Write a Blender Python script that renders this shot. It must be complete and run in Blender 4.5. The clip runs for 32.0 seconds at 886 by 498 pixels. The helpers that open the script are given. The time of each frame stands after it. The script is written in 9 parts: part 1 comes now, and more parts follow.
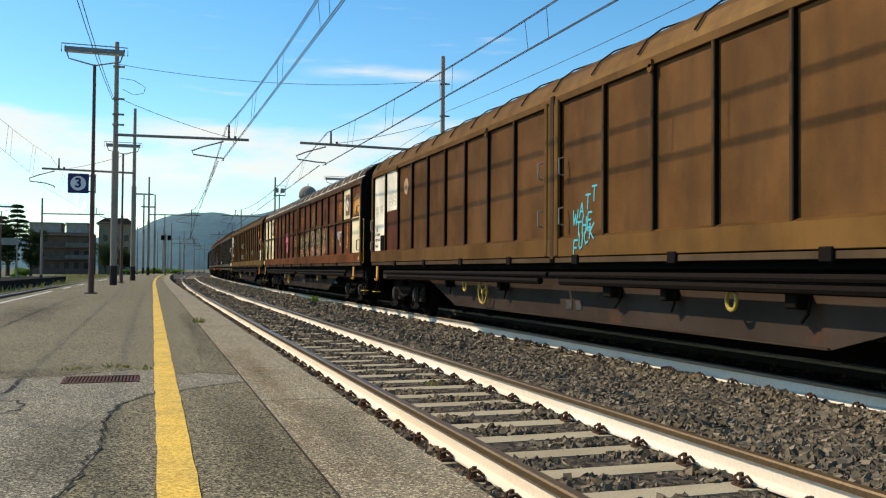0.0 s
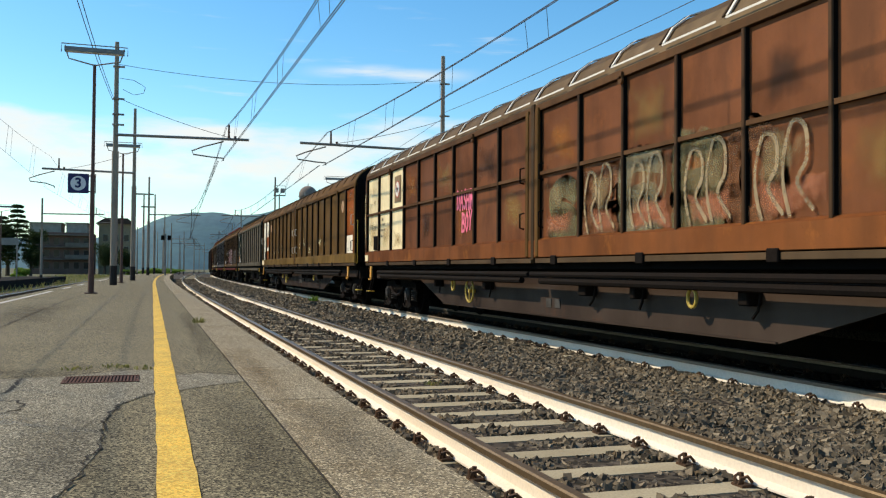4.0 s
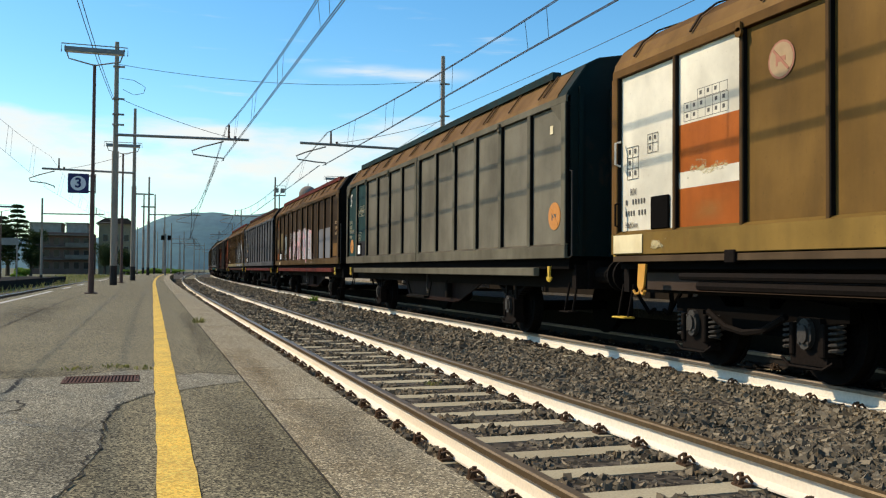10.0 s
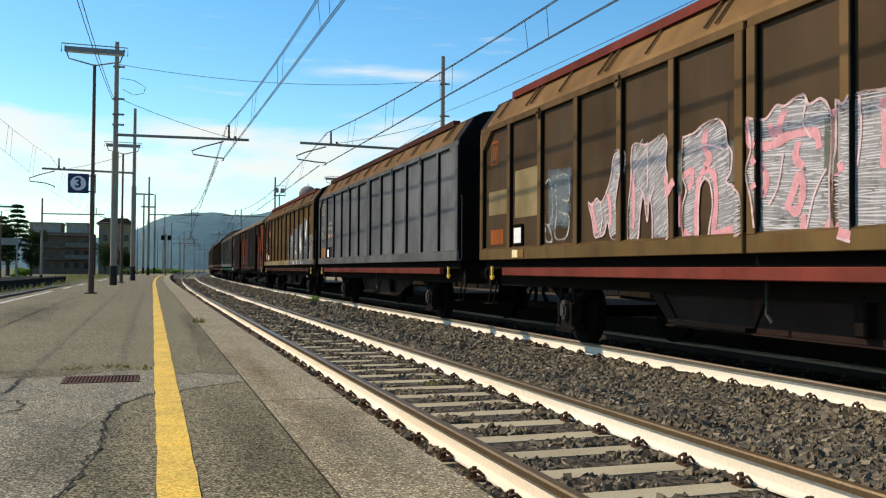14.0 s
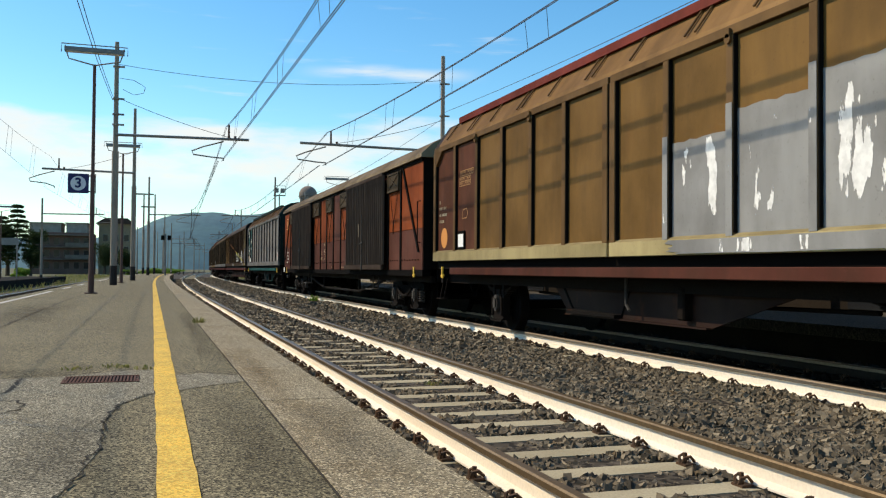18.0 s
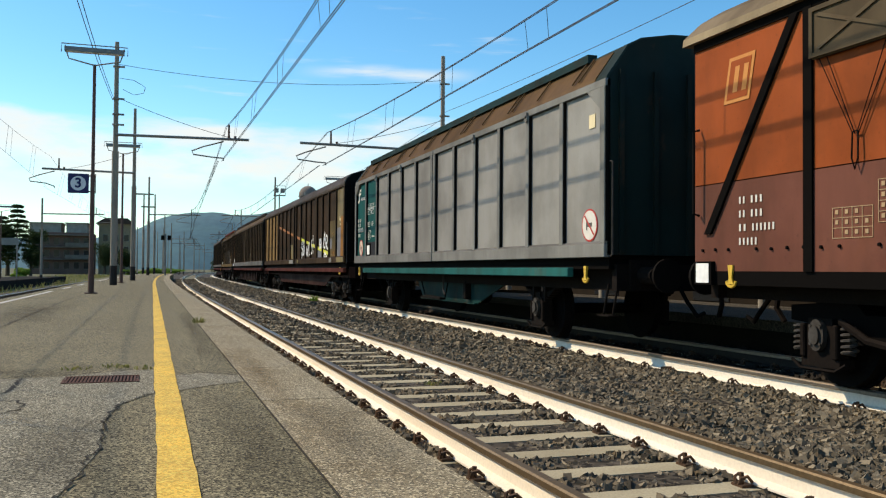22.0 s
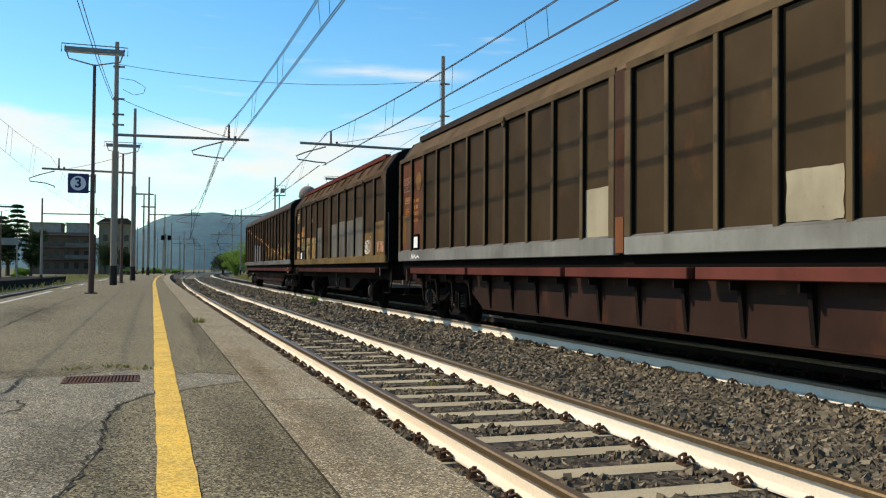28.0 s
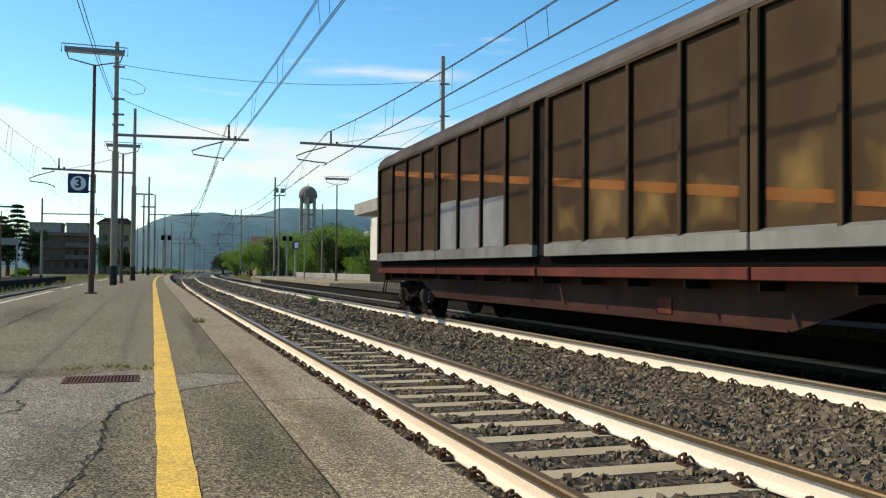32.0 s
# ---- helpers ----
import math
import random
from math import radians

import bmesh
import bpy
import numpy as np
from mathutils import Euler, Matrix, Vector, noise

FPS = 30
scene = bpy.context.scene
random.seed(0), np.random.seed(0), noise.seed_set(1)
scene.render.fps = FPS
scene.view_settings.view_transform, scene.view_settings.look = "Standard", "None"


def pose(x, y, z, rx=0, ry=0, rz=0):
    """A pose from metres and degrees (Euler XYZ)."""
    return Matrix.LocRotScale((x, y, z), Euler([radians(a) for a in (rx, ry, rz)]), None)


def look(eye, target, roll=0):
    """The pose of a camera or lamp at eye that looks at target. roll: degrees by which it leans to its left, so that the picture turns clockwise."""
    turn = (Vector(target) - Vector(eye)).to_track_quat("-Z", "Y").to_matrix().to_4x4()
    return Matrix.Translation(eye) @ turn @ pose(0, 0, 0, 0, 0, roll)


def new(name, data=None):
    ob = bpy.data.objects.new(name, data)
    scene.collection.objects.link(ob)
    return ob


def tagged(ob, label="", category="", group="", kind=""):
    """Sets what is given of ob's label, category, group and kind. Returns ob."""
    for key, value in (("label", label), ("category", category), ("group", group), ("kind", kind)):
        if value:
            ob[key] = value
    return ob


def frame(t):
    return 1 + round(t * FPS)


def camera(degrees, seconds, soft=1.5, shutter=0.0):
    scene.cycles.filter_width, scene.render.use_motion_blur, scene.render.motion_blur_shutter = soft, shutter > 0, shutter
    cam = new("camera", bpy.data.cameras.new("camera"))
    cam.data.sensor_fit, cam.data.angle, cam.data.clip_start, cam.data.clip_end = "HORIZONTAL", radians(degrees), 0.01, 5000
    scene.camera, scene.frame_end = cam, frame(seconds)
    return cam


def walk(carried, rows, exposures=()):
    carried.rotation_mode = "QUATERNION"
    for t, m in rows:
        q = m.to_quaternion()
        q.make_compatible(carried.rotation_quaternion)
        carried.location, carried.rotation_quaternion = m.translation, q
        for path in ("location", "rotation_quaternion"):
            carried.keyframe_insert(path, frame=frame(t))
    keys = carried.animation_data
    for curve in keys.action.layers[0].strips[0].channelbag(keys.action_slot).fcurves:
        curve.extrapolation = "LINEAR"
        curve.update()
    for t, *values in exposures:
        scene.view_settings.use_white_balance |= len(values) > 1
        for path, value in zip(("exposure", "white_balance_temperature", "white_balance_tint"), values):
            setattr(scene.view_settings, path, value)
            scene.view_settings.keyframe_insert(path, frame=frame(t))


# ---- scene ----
# ---- camera ----
cam = camera(53.17, 32.0, soft=1.2)
EYE = Vector((0.0, 0.0, 1.11))
YAW, PITCH = radians(18.164), radians(1.3955)
AIM = Vector((math.sin(YAW) * math.cos(PITCH), math.cos(YAW) * math.cos(PITCH), math.sin(PITCH)))
VIEW = look(EYE, EYE + AIM, 0.432)
walk(cam, [(0.0, VIEW), (32.0, VIEW)], exposures=[(0.0, 0.0, 7200, 12), (32.0, 0.0, 7200, 12)])

# ---- daylight ----
SUN_EL, SUN_SIDE = radians(43.0), radians(36.0)   # height; turn from -X towards +Y
to_sun = Vector((-math.cos(SUN_SIDE) * math.cos(SUN_EL), math.sin(SUN_SIDE) * math.cos(SUN_EL), math.sin(SUN_EL)))
sun_data = bpy.data.lights.new("sun", "SUN")
sun_data.energy, sun_data.angle, sun_data.color = 5.0, radians(0.5), (1.0, 0.88, 0.70)
sun = new("sun", sun_data)
sun.matrix_world = look(to_sun * 50, (0, 0, 0))

world = bpy.data.worlds.new("sky")
scene.world = world
world.use_nodes = True
wn, wl = world.node_tree.nodes, world.node_tree.links
wn.clear()
w_out, w_bg = wn.new("ShaderNodeOutputWorld"), wn.new("ShaderNodeBackground")
w_sky = wn.new("ShaderNodeTexSky")
w_sky.sky_type, w_sky.sun_disc = "NISHITA", False
w_sky.sun_elevation, w_sky.sun_rotation = SUN_EL, math.atan2(to_sun.x, to_sun.y)
w_sky.air_density, w_sky.dust_density, w_sky.ozone_density = 1.0, 0.3, 2.5
w_bg.inputs["Strength"].default_value = 0.19
w_co = wn.new("ShaderNodeTexCoord")
w_sep = wn.new("ShaderNodeSeparateXYZ")
wl.new(w_co.outputs["Generated"], w_sep.inputs[0])


def w_math(op, a, b=0.0, clamp=False):
    n = wn.new("ShaderNodeMath")
    n.operation, n.use_clamp = op, clamp
    for k, v in enumerate((a, b)):
        if isinstance(v, (int, float)):
            n.inputs[k].default_value = v
        else:
            wl.new(v, n.inputs[k])
    return n.outputs[0]


def w_range(v, a, b):
    n = wn.new("ShaderNodeMapRange")
    n.interpolation_type = "SMOOTHSTEP"
    wl.new(v, n.inputs[0])
    n.inputs[1].default_value, n.inputs[2].default_value = a, b
    return n.outputs[0]


def w_noise(scale, stretch, detail, rough=0.55):
    m = wn.new("ShaderNodeMapping")
    m.inputs["Scale"].default_value = stretch
    wl.new(w_co.outputs["Generated"], m.inputs[0])
    n = wn.new("ShaderNodeTexNoise")
    n.inputs["Scale"].default_value, n.inputs["Detail"].default_value, n.inputs["Roughness"].default_value = scale, detail, rough
    wl.new(m.outputs[0], n.inputs["Vector"])
    return n.outputs["Fac"]


# low bank of soft white cloud above the hills, thin streaks higher up
up = w_sep.outputs["Z"]
bank = w_math("MULTIPLY", w_range(w_math("ADD", up, w_math("MULTIPLY", w_math("SUBTRACT", w_noise(5.0, (1, 1, 5), 6), 0.5), 0.08)), 0.168, 0.145), w_range(w_noise(9.0, (1, 1, 3), 5), 0.2, 0.62))
streak = w_math("MULTIPLY", w_range(w_noise(6.0, (1, 1, 9), 5), 0.60, 0.80), w_math("MULTIPLY", w_range(up, 0.14, 0.19), w_range(up, 0.33, 0.24)))
# one thin wisp of cirrus over the bend
w_dot = wn.new("ShaderNodeVectorMath")
w_dot.operation = "DOT_PRODUCT"
w_dot.inputs[1].default_value = (0.9673, -0.2538, 0.0)
wl.new(w_co.outputs["Generated"], w_dot.inputs[0])
wisp_u = w_math("ABSOLUTE", w_math("DIVIDE", w_dot.outputs["Value"], 0.115))
wisp_v = w_math("ABSOLUTE", w_math("DIVIDE", w_math("SUBTRACT", up, w_math("ADD", 0.2165, w_math("MULTIPLY", w_math("SUBTRACT", w_noise(7.0, (1, 1, 2), 3), 0.5), 0.016))), 0.010))
wisp = w_math("MULTIPLY", w_math("MULTIPLY", w_range(wisp_u, 1.0, 0.2), w_range(wisp_v, 1.0, 0.0)), w_range(w_noise(14.0, (1, 1, 8), 6), 0.2, 0.55))
streak = w_math("MAXIMUM", w_math("MULTIPLY", streak, 0.7), wisp)
bank = w_math("MULTIPLY", bank, w_math("ADD", 0.16, w_math("MULTIPLY", w_range(w_math("ADD", up, w_math("MULTIPLY", w_math("SUBTRACT", w_noise(4.0, (1, 1, 3), 5), 0.5), 0.09)), 0.07, 0.11), 0.84)))
cover = w_math("MAXIMUM", w_math("MULTIPLY", bank, 0.9), w_math("MULTIPLY", streak, 0.65))
w_mix = wn.new("ShaderNodeMix")
w_mix.data_type = "RGBA"
wl.new(cover, w_mix.inputs[0])
w_hue = wn.new("ShaderNodeHueSaturation")
w_hue.inputs["Saturation"].default_value = 1.32
wl.new(w_sky.outputs[0], w_hue.inputs["Color"])
w_tint = wn.new("ShaderNodeMix")
w_tint.data_type, w_tint.blend_type = "RGBA", "MULTIPLY"
w_tint.inputs[0].default_value, w_tint.inputs[7].default_value = 1.0, (0.84, 1.05, 1.02, 1)
wl.new(w_hue.outputs[0], w_tint.inputs[6])
wl.new(w_tint.outputs[2], w_mix.inputs[6])
w_mix.inputs[7].default_value = (4.75, 5.1, 5.2, 1)
wl.new(w_mix.outputs[2], w_bg.inputs[0])
wl.new(w_bg.outputs[0], w_out.inputs[0])


# ---- materials ----
def hexc(r, g, b):
    return tuple(((c / 255) / 12.92 if c / 255 <= 0.04045 else ((c / 255 + 0.055) / 1.055) ** 2.4) for c in (r, g, b))


def node_kit(name):
    mat = bpy.data.materials.new(name)
    mat.use_nodes = True
    t = mat.node_tree
    t.nodes.clear()
    out, bsdf = t.nodes.new("ShaderNodeOutputMaterial"), t.nodes.new("ShaderNodeBsdfPrincipled")
    t.links.new(bsdf.outputs[0], out.inputs[0])
    return mat, t, bsdf


def tex_noise(t, scale, detail=5.0, stretch=(1, 1, 1), rough=0.55, offset=None):
    co, mp, n = t.nodes.new("ShaderNodeTexCoord"), t.nodes.new("ShaderNodeMapping"), t.nodes.new("ShaderNodeTexNoise")
    mp.inputs["Scale"].default_value = stretch
    t.links.new(co.outputs["Object"], mp.inputs[0])
    t.links.new(mp.outputs[0], n.inputs["Vector"])
    if offset is not None:
        oi, mu = t.nodes.new("ShaderNodeObjectInfo"), t.nodes.new("ShaderNodeMath")
        mu.operation = "MULTIPLY"
        mu.inputs[1].default_value = offset
        t.links.new(oi.outputs["Random"], mu.inputs[0])
        t.links.new(mu.outputs[0], mp.inputs["Location"])
    n.inputs["Scale"].default_value, n.inputs["Detail"].default_value, n.inputs["Roughness"].default_value = scale, detail, rough
    return n.outputs["Fac"]


def ramp(t, fac, a, b, lo=0.0, hi=1.0):
    n = t.nodes.new("ShaderNodeMapRange")
    t.links.new(fac, n.inputs[0])
    n.inputs[1].default_value, n.inputs[2].default_value, n.inputs[3].default_value, n.inputs[4].default_value = a, b, lo, hi
    return n.outputs[0]


def mixc(t, fac, a, b):
    n = t.nodes.new("ShaderNodeMix")
    n.data_type = "RGBA"
    if isinstance(fac, (int, float)):
        n.inputs[0].default_value = fac
    else:
        t.links.new(fac, n.inputs[0])
    for k, v in ((6, a), (7, b)):
        if isinstance(v, tuple):
            n.inputs[k].default_value = (*v[:3], 1)
        else:
            t.links.new(v, n.inputs[k])
    return n.outputs[2]


def times(t, a, b):
    n = t.nodes.new("ShaderNodeMath")
    n.operation = "MULTIPLY"
    for k, v in enumerate((a, b)):
        if isinstance(v, (int, float)):
            n.inputs[k].default_value = v
        else:
            t.links.new(v, n.inputs[k])
    return n.outputs[0]


def bump(t, bsdf, height, strength, dist=0.01):
    n = t.nodes.new("ShaderNodeBump")
    n.inputs["Strength"].default_value, n.inputs["Distance"].default_value = strength, dist
    t.links.new(height, n.inputs["Height"])
    t.links.new(n.outputs[0], bsdf.inputs["Normal"])


def surface(name, base, second, scale=3.0, grain=60.0, amount=0.7, rough=0.75, metal=0.0, relief=0.2, dist=0.004, stretch=(1, 1, 1), vary=0.0, fine=0.35, gloss=0.2):
    """A two-scale surface: slow stains between two colours, and a fine grain with relief."""
    mat, t, b = node_kit(name)
    slow = tex_noise(t, scale, 6, stretch, offset=37.0)
    quick = tex_noise(t, grain, 3, (1, 1, 1))
    col = mixc(t, times(t, ramp(t, slow, 0.35, 0.68), amount), base, second)
    dark = tuple(c * 0.36 for c in base)
    col = mixc(t, times(t, ramp(t, quick, 0.42, 0.62), fine), col, dark)
    if vary:
        oi = t.nodes.new("ShaderNodeObjectInfo")
        col = mixc(t, times(t, oi.outputs["Random"], vary), col, tuple(c * 0.5 for c in base))
    t.links.new(col, b.inputs["Base Color"])
    t.links.new(ramp(t, slow, 0.3, 0.7, rough - 0.1, min(1.0, rough + 0.12)), b.inputs["Roughness"])
    b.inputs["Metallic"].default_value, b.inputs["Specular IOR Level"].default_value = metal, gloss
    if relief:
        bump(t, b, quick, relief, dist)
    return mat


GRAZE_TINT = (0.75, 0.74, 0.755)       # coat tint put in to darken wagon sides seen at flat angles


def wagon_paint(name, base, dirt=(0.036, 0.023, 0.014), rust=(0.20, 0.062, 0.018), dirtiness=0.45, rusty=0.25, rough=0.55):
    """Old enamel on sheet steel: soft upright streaks, rust blooms, slightly dented plate.
    A tinted coat imitates darker shading at flat viewing angles. The colours given are those seen through it; pale,
    fresh paint carries less of it."""
    mat, t, b = node_kit(name)
    share = min(1.0, max(0.0, math.log(0.80 / max(base)) / (1.43 * -math.log(GRAZE_TINT[1]))))
    coat_tint = tuple(f ** share for f in GRAZE_TINT)

    def under(c):
        return tuple(min(0.88, v / f ** 1.43) for v, f in zip(c, coat_tint))
    base, dirt, rust = under(base), under(dirt), under(rust)
    streaks = tex_noise(t, 1.5, 5, (1, 1.8, 0.45), offset=91.0)
    cloud = tex_noise(t, 0.8, 6, offset=53.0)
    speck = tex_noise(t, 26.0, 4, offset=11.0)
    bloom = tex_noise(t, 1.7, 7, (1, 1, 0.6), 0.65, offset=71.0)
    runs = tex_noise(t, 3.0, 6, (1, 4.0, 0.3), 0.65, offset=17.0)
    scuffs = tex_noise(t, 7.0, 7, (1, 1, 1.6), 0.7, offset=43.0)
    col = mixc(t, times(t, ramp(t, cloud, 0.40, 0.64), 0.75), base, tuple(c * 0.55 for c in base))
    col = mixc(t, times(t, ramp(t, streaks, 0.42, 0.66), dirtiness * 0.8), col, dirt)
    col = mixc(t, times(t, ramp(t, runs, 0.54, 0.70), dirtiness * 0.22), col, tuple(c * 0.45 for c in base))
    col = mixc(t, times(t, ramp(t, scuffs, 0.60, 0.72), dirtiness * 0.35), col, tuple(min(0.88, c * 1.35 + 0.02) for c in base))
    col = mixc(t, times(t, ramp(t, bloom, 0.58, 0.72), rusty), col, rust)
    col = mixc(t, times(t, ramp(t, speck, 0.62, 0.78), 0.3), col, dirt)
    t.links.new(col, b.inputs["Base Color"])
    t.links.new(ramp(t, cloud, 0.3, 0.7, rough - 0.08, rough + 0.15), b.inputs["Roughness"])
    b.inputs["Specular IOR Level"].default_value = 0.09
    # The coat is there only to darken the paint by viewing angle.
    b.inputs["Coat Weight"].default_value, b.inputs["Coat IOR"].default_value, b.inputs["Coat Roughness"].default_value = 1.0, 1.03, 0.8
    b.inputs["Coat Tint"].default_value = (*coat_tint, 1)
    bump(t, b, tex_noise(t, 1.3, 2, offset=29.0), 0.35, 0.03)
    return mat


def soft_paint(name, colour, edge=0.3, rag=0.8, scale=5.0, stretch=(1, 1, 1), cover=0.9, lo=0.35, hi=0.65, rough=0.65, level=False):
    """Thin sprayed, rubbed or run paint whose ragged edge fades into the paint under it."""
    mat, t, b = node_kit(name)

    def calc(op, a, c):
        n = t.nodes.new("ShaderNodeMath")
        n.operation = op
        for k, v in enumerate((a, c)):
            if isinstance(v, (int, float)):
                n.inputs[k].default_value = v
            else:
                t.links.new(v, n.inputs[k])
        return n.outputs[0]
    co, sep = t.nodes.new("ShaderNodeTexCoord"), t.nodes.new("ShaderNodeSeparateXYZ")
    t.links.new(co.outputs["Generated"], sep.inputs[0])
    y, z = (sep.outputs[0], sep.outputs[1]) if level else (sep.outputs[1], sep.outputs[2])
    inner = calc("MINIMUM", calc("MINIMUM", y, calc("SUBTRACT", 1.0, y)), calc("MINIMUM", z, calc("SUBTRACT", 1.0, z)))
    n = tex_noise(t, scale, 6, stretch, 0.6)
    body = calc("MINIMUM", calc("DIVIDE", inner, edge), 1.0)
    body = calc("ADD", calc("MULTIPLY", body, 0.62), calc("MULTIPLY", calc("SUBTRACT", n, 0.5), rag * 2))
    t.links.new(times(t, times(t, ramp(t, body, lo, hi), cover), ramp(t, inner, 0.0, 0.06)), b.inputs["Alpha"])
    shade = tex_noise(t, 9.0, 5)
    t.links.new(mixc(t, times(t, ramp(t, shade, 0.4, 0.7), 0.6), colour, tuple(c * 0.55 for c in colour)), b.inputs["Base Color"])
    b.inputs["Roughness"].default_value, b.inputs["Specular IOR Level"].default_value = rough, 0.15
    return mat


def flat(name, colour, rough=0.6, metal=0.0, gloss=0.25):
    mat, t, b = node_kit(name)
    n = tex_noise(t, 14.0, 5)
    t.links.new(mixc(t, times(t, ramp(t, n, 0.4, 0.75), 0.35), colour, tuple(c * 0.6 for c in colour)), b.inputs["Base Color"])
    b.inputs["Roughness"].default_value, b.inputs["Metallic"].default_value = rough, metal
    b.inputs["Specular IOR Level"].default_value = gloss
    return mat


def island_mat(name, colours, rough=0.85, relief=0.3, grain=60, through_light=0.0):
    """Many small loose pieces in one mesh, each a shade of its own."""
    mat, t, b = node_kit(name)
    g, r = t.nodes.new("ShaderNodeNewGeometry"), t.nodes.new("ShaderNodeValToRGB")
    t.links.new(g.outputs["Random Per Island"], r.inputs[0])
    r.color_ramp.elements[0].color, r.color_ramp.elements[1].color = (*colours[0], 1), (*colours[-1], 1)
    for k, c in enumerate(colours[1:-1]):
        r.color_ramp.elements.new((k + 1) / (len(colours) - 1)).color = (*c, 1)
    q = tex_noise(t, grain, 4)
    t.links.new(mixc(t, times(t, ramp(t, q, 0.4, 0.8), 0.4), r.outputs[0], tuple(c * 0.5 for c in colours[0])), b.inputs["Base Color"])
    b.inputs["Roughness"].default_value, b.inputs["Specular IOR Level"].default_value = rough, 0.15
    bump(t, b, q, relief, 0.004)
    if through_light:
        tr, mx = t.nodes.new("ShaderNodeBsdfTranslucent"), t.nodes.new("ShaderNodeMixShader")
        mx.inputs[0].default_value = through_light
        t.links.new(b.inputs["Base Color"].links[0].from_socket, tr.inputs["Color"])
        out = next(n for n in t.nodes if n.bl_idname == "ShaderNodeOutputMaterial")
        t.links.new(b.outputs[0], mx.inputs[1])
        t.links.new(tr.outputs[0], mx.inputs[2])
        t.links.new(mx.outputs[0], out.inputs[0])
    return mat


def stony(name, base, second, cell=85.0, spread=0.75, rough=0.92, stain=0.7, relief=0.7, vary=0.0):
    """Asphalt or cast stone: a crisp grain of small chippings, each its own shade, over slow stains."""
    mat, t, b = node_kit(name)
    co = t.nodes.new("ShaderNodeTexCoord")
    v, v2 = t.nodes.new("ShaderNodeTexVoronoi"), t.nodes.new("ShaderNodeTexVoronoi")
    for n, s in ((v, cell), (v2, cell * 0.42)):
        n.inputs["Scale"].default_value = s
        t.links.new(co.outputs["Object"], n.inputs["Vector"])
    sep, sep2 = t.nodes.new("ShaderNodeSeparateColor"), t.nodes.new("ShaderNodeSeparateColor")
    t.links.new(v.outputs["Color"], sep.inputs[0])
    t.links.new(v2.outputs["Color"], sep2.inputs[0])
    slow = tex_noise(t, stain, 7, rough=0.6)
    mid = tex_noise(t, 6.0, 6)
    col = mixc(t, ramp(t, slow, 0.36, 0.64), base, second)
    col = mixc(t, times(t, ramp(t, mid, 0.5, 0.72), 0.25), col, tuple(c * 0.55 for c in base))
    col = mixc(t, times(t, ramp(t, sep.outputs[0], 0.5, 0.62), spread), col, tuple(c * 0.24 for c in base))
    col = mixc(t, times(t, ramp(t, sep.outputs[1], 0.80, 0.86), spread * 0.75), col, tuple(min(0.8, c * 2.6) for c in base))
    col = mixc(t, times(t, ramp(t, sep2.outputs[0], 0.82, 0.86), spread * 0.2), col, tuple(c * 0.4 for c in base))
    if vary:
        oi = t.nodes.new("ShaderNodeObjectInfo")
        col = mixc(t, times(t, oi.outputs["Random"], vary), col, tuple(c * 0.5 for c in base))
    t.links.new(col, b.inputs["Base Color"])
    b.inputs["Roughness"].default_value, b.inputs["Specular IOR Level"].default_value = rough, 0.2
    bump(t, b, sep.outputs[2], relief, 0.006)
    return mat


M = {}
M["asphalt"] = stony("worn_asphalt", (0.165, 0.142, 0.084), (0.20, 0.174, 0.107), 150, 1.0)
M["asphalt_patch"] = stony("patched_asphalt", (0.225, 0.205, 0.148), (0.185, 0.166, 0.112), 150, 0.9)
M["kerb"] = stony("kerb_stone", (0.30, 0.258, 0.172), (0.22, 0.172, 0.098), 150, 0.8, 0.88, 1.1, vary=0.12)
M["yellow"] = stony("yellow_line_paint", (0.80, 0.50, 0.085), (0.64, 0.41, 0.09), 130, 0.42, 0.85, 3.0)
M["white_line"] = surface("white_line_paint", (0.62, 0.6, 0.55), (0.35, 0.33, 0.3), 3.0, 60, 0.8, 0.8)
M["crack"] = flat("crack_dirt", (0.03, 0.025, 0.018), 0.95)
M["rail_white"] = surface("white_painted_rail_side", (0.80, 0.74, 0.62), (0.62, 0.52, 0.38), 2.0, 40, 0.6, 0.7, stretch=(1, 0.3, 1), fine=0.15)
M["rail_head"] = surface("rusty_rail_head", (0.13, 0.09, 0.048), (0.22, 0.155, 0.085), 1.0, 40, 0.6, 0.42, metal=0.55, stretch=(1, 0.1, 1))
M["rail_shine"] = surface("polished_rail_head", (0.30, 0.25, 0.20), (0.2, 0.15, 0.10), 1.0, 40, 0.6, 0.38, metal=0.8, stretch=(1, 0.1, 1))
M["sleeper"] = surface("concrete_sleeper", (0.41, 0.365, 0.25), (0.31, 0.27, 0.18), 2.5, 60, 0.8, 0.9, relief=0.3, vary=0.15)
M["clip"] = surface("rusty_rail_clip", (0.075, 0.05, 0.034), (0.14, 0.075, 0.04), 12, 80, 0.8, 0.7, metal=0.3)
M["ballast"] = island_mat("ballast_stone", [(0.055, 0.045, 0.031), (0.16, 0.132, 0.09), (0.09, 0.074, 0.052), (0.27, 0.228, 0.16), (0.14, 0.10, 0.055)])
M["ballast_bed"] = stony("ballast_bed", (0.05, 0.042, 0.032), (0.065, 0.054, 0.04), 22, 0.9, 0.95, 3.0)
# Near black tone that puts shade into the colour around the train.
M["near_black"] = surface("near_black_tone", (0.016, 0.013, 0.010), (0.028, 0.022, 0.016), 1.5, 40, 0.8, 0.95, gloss=0.05)
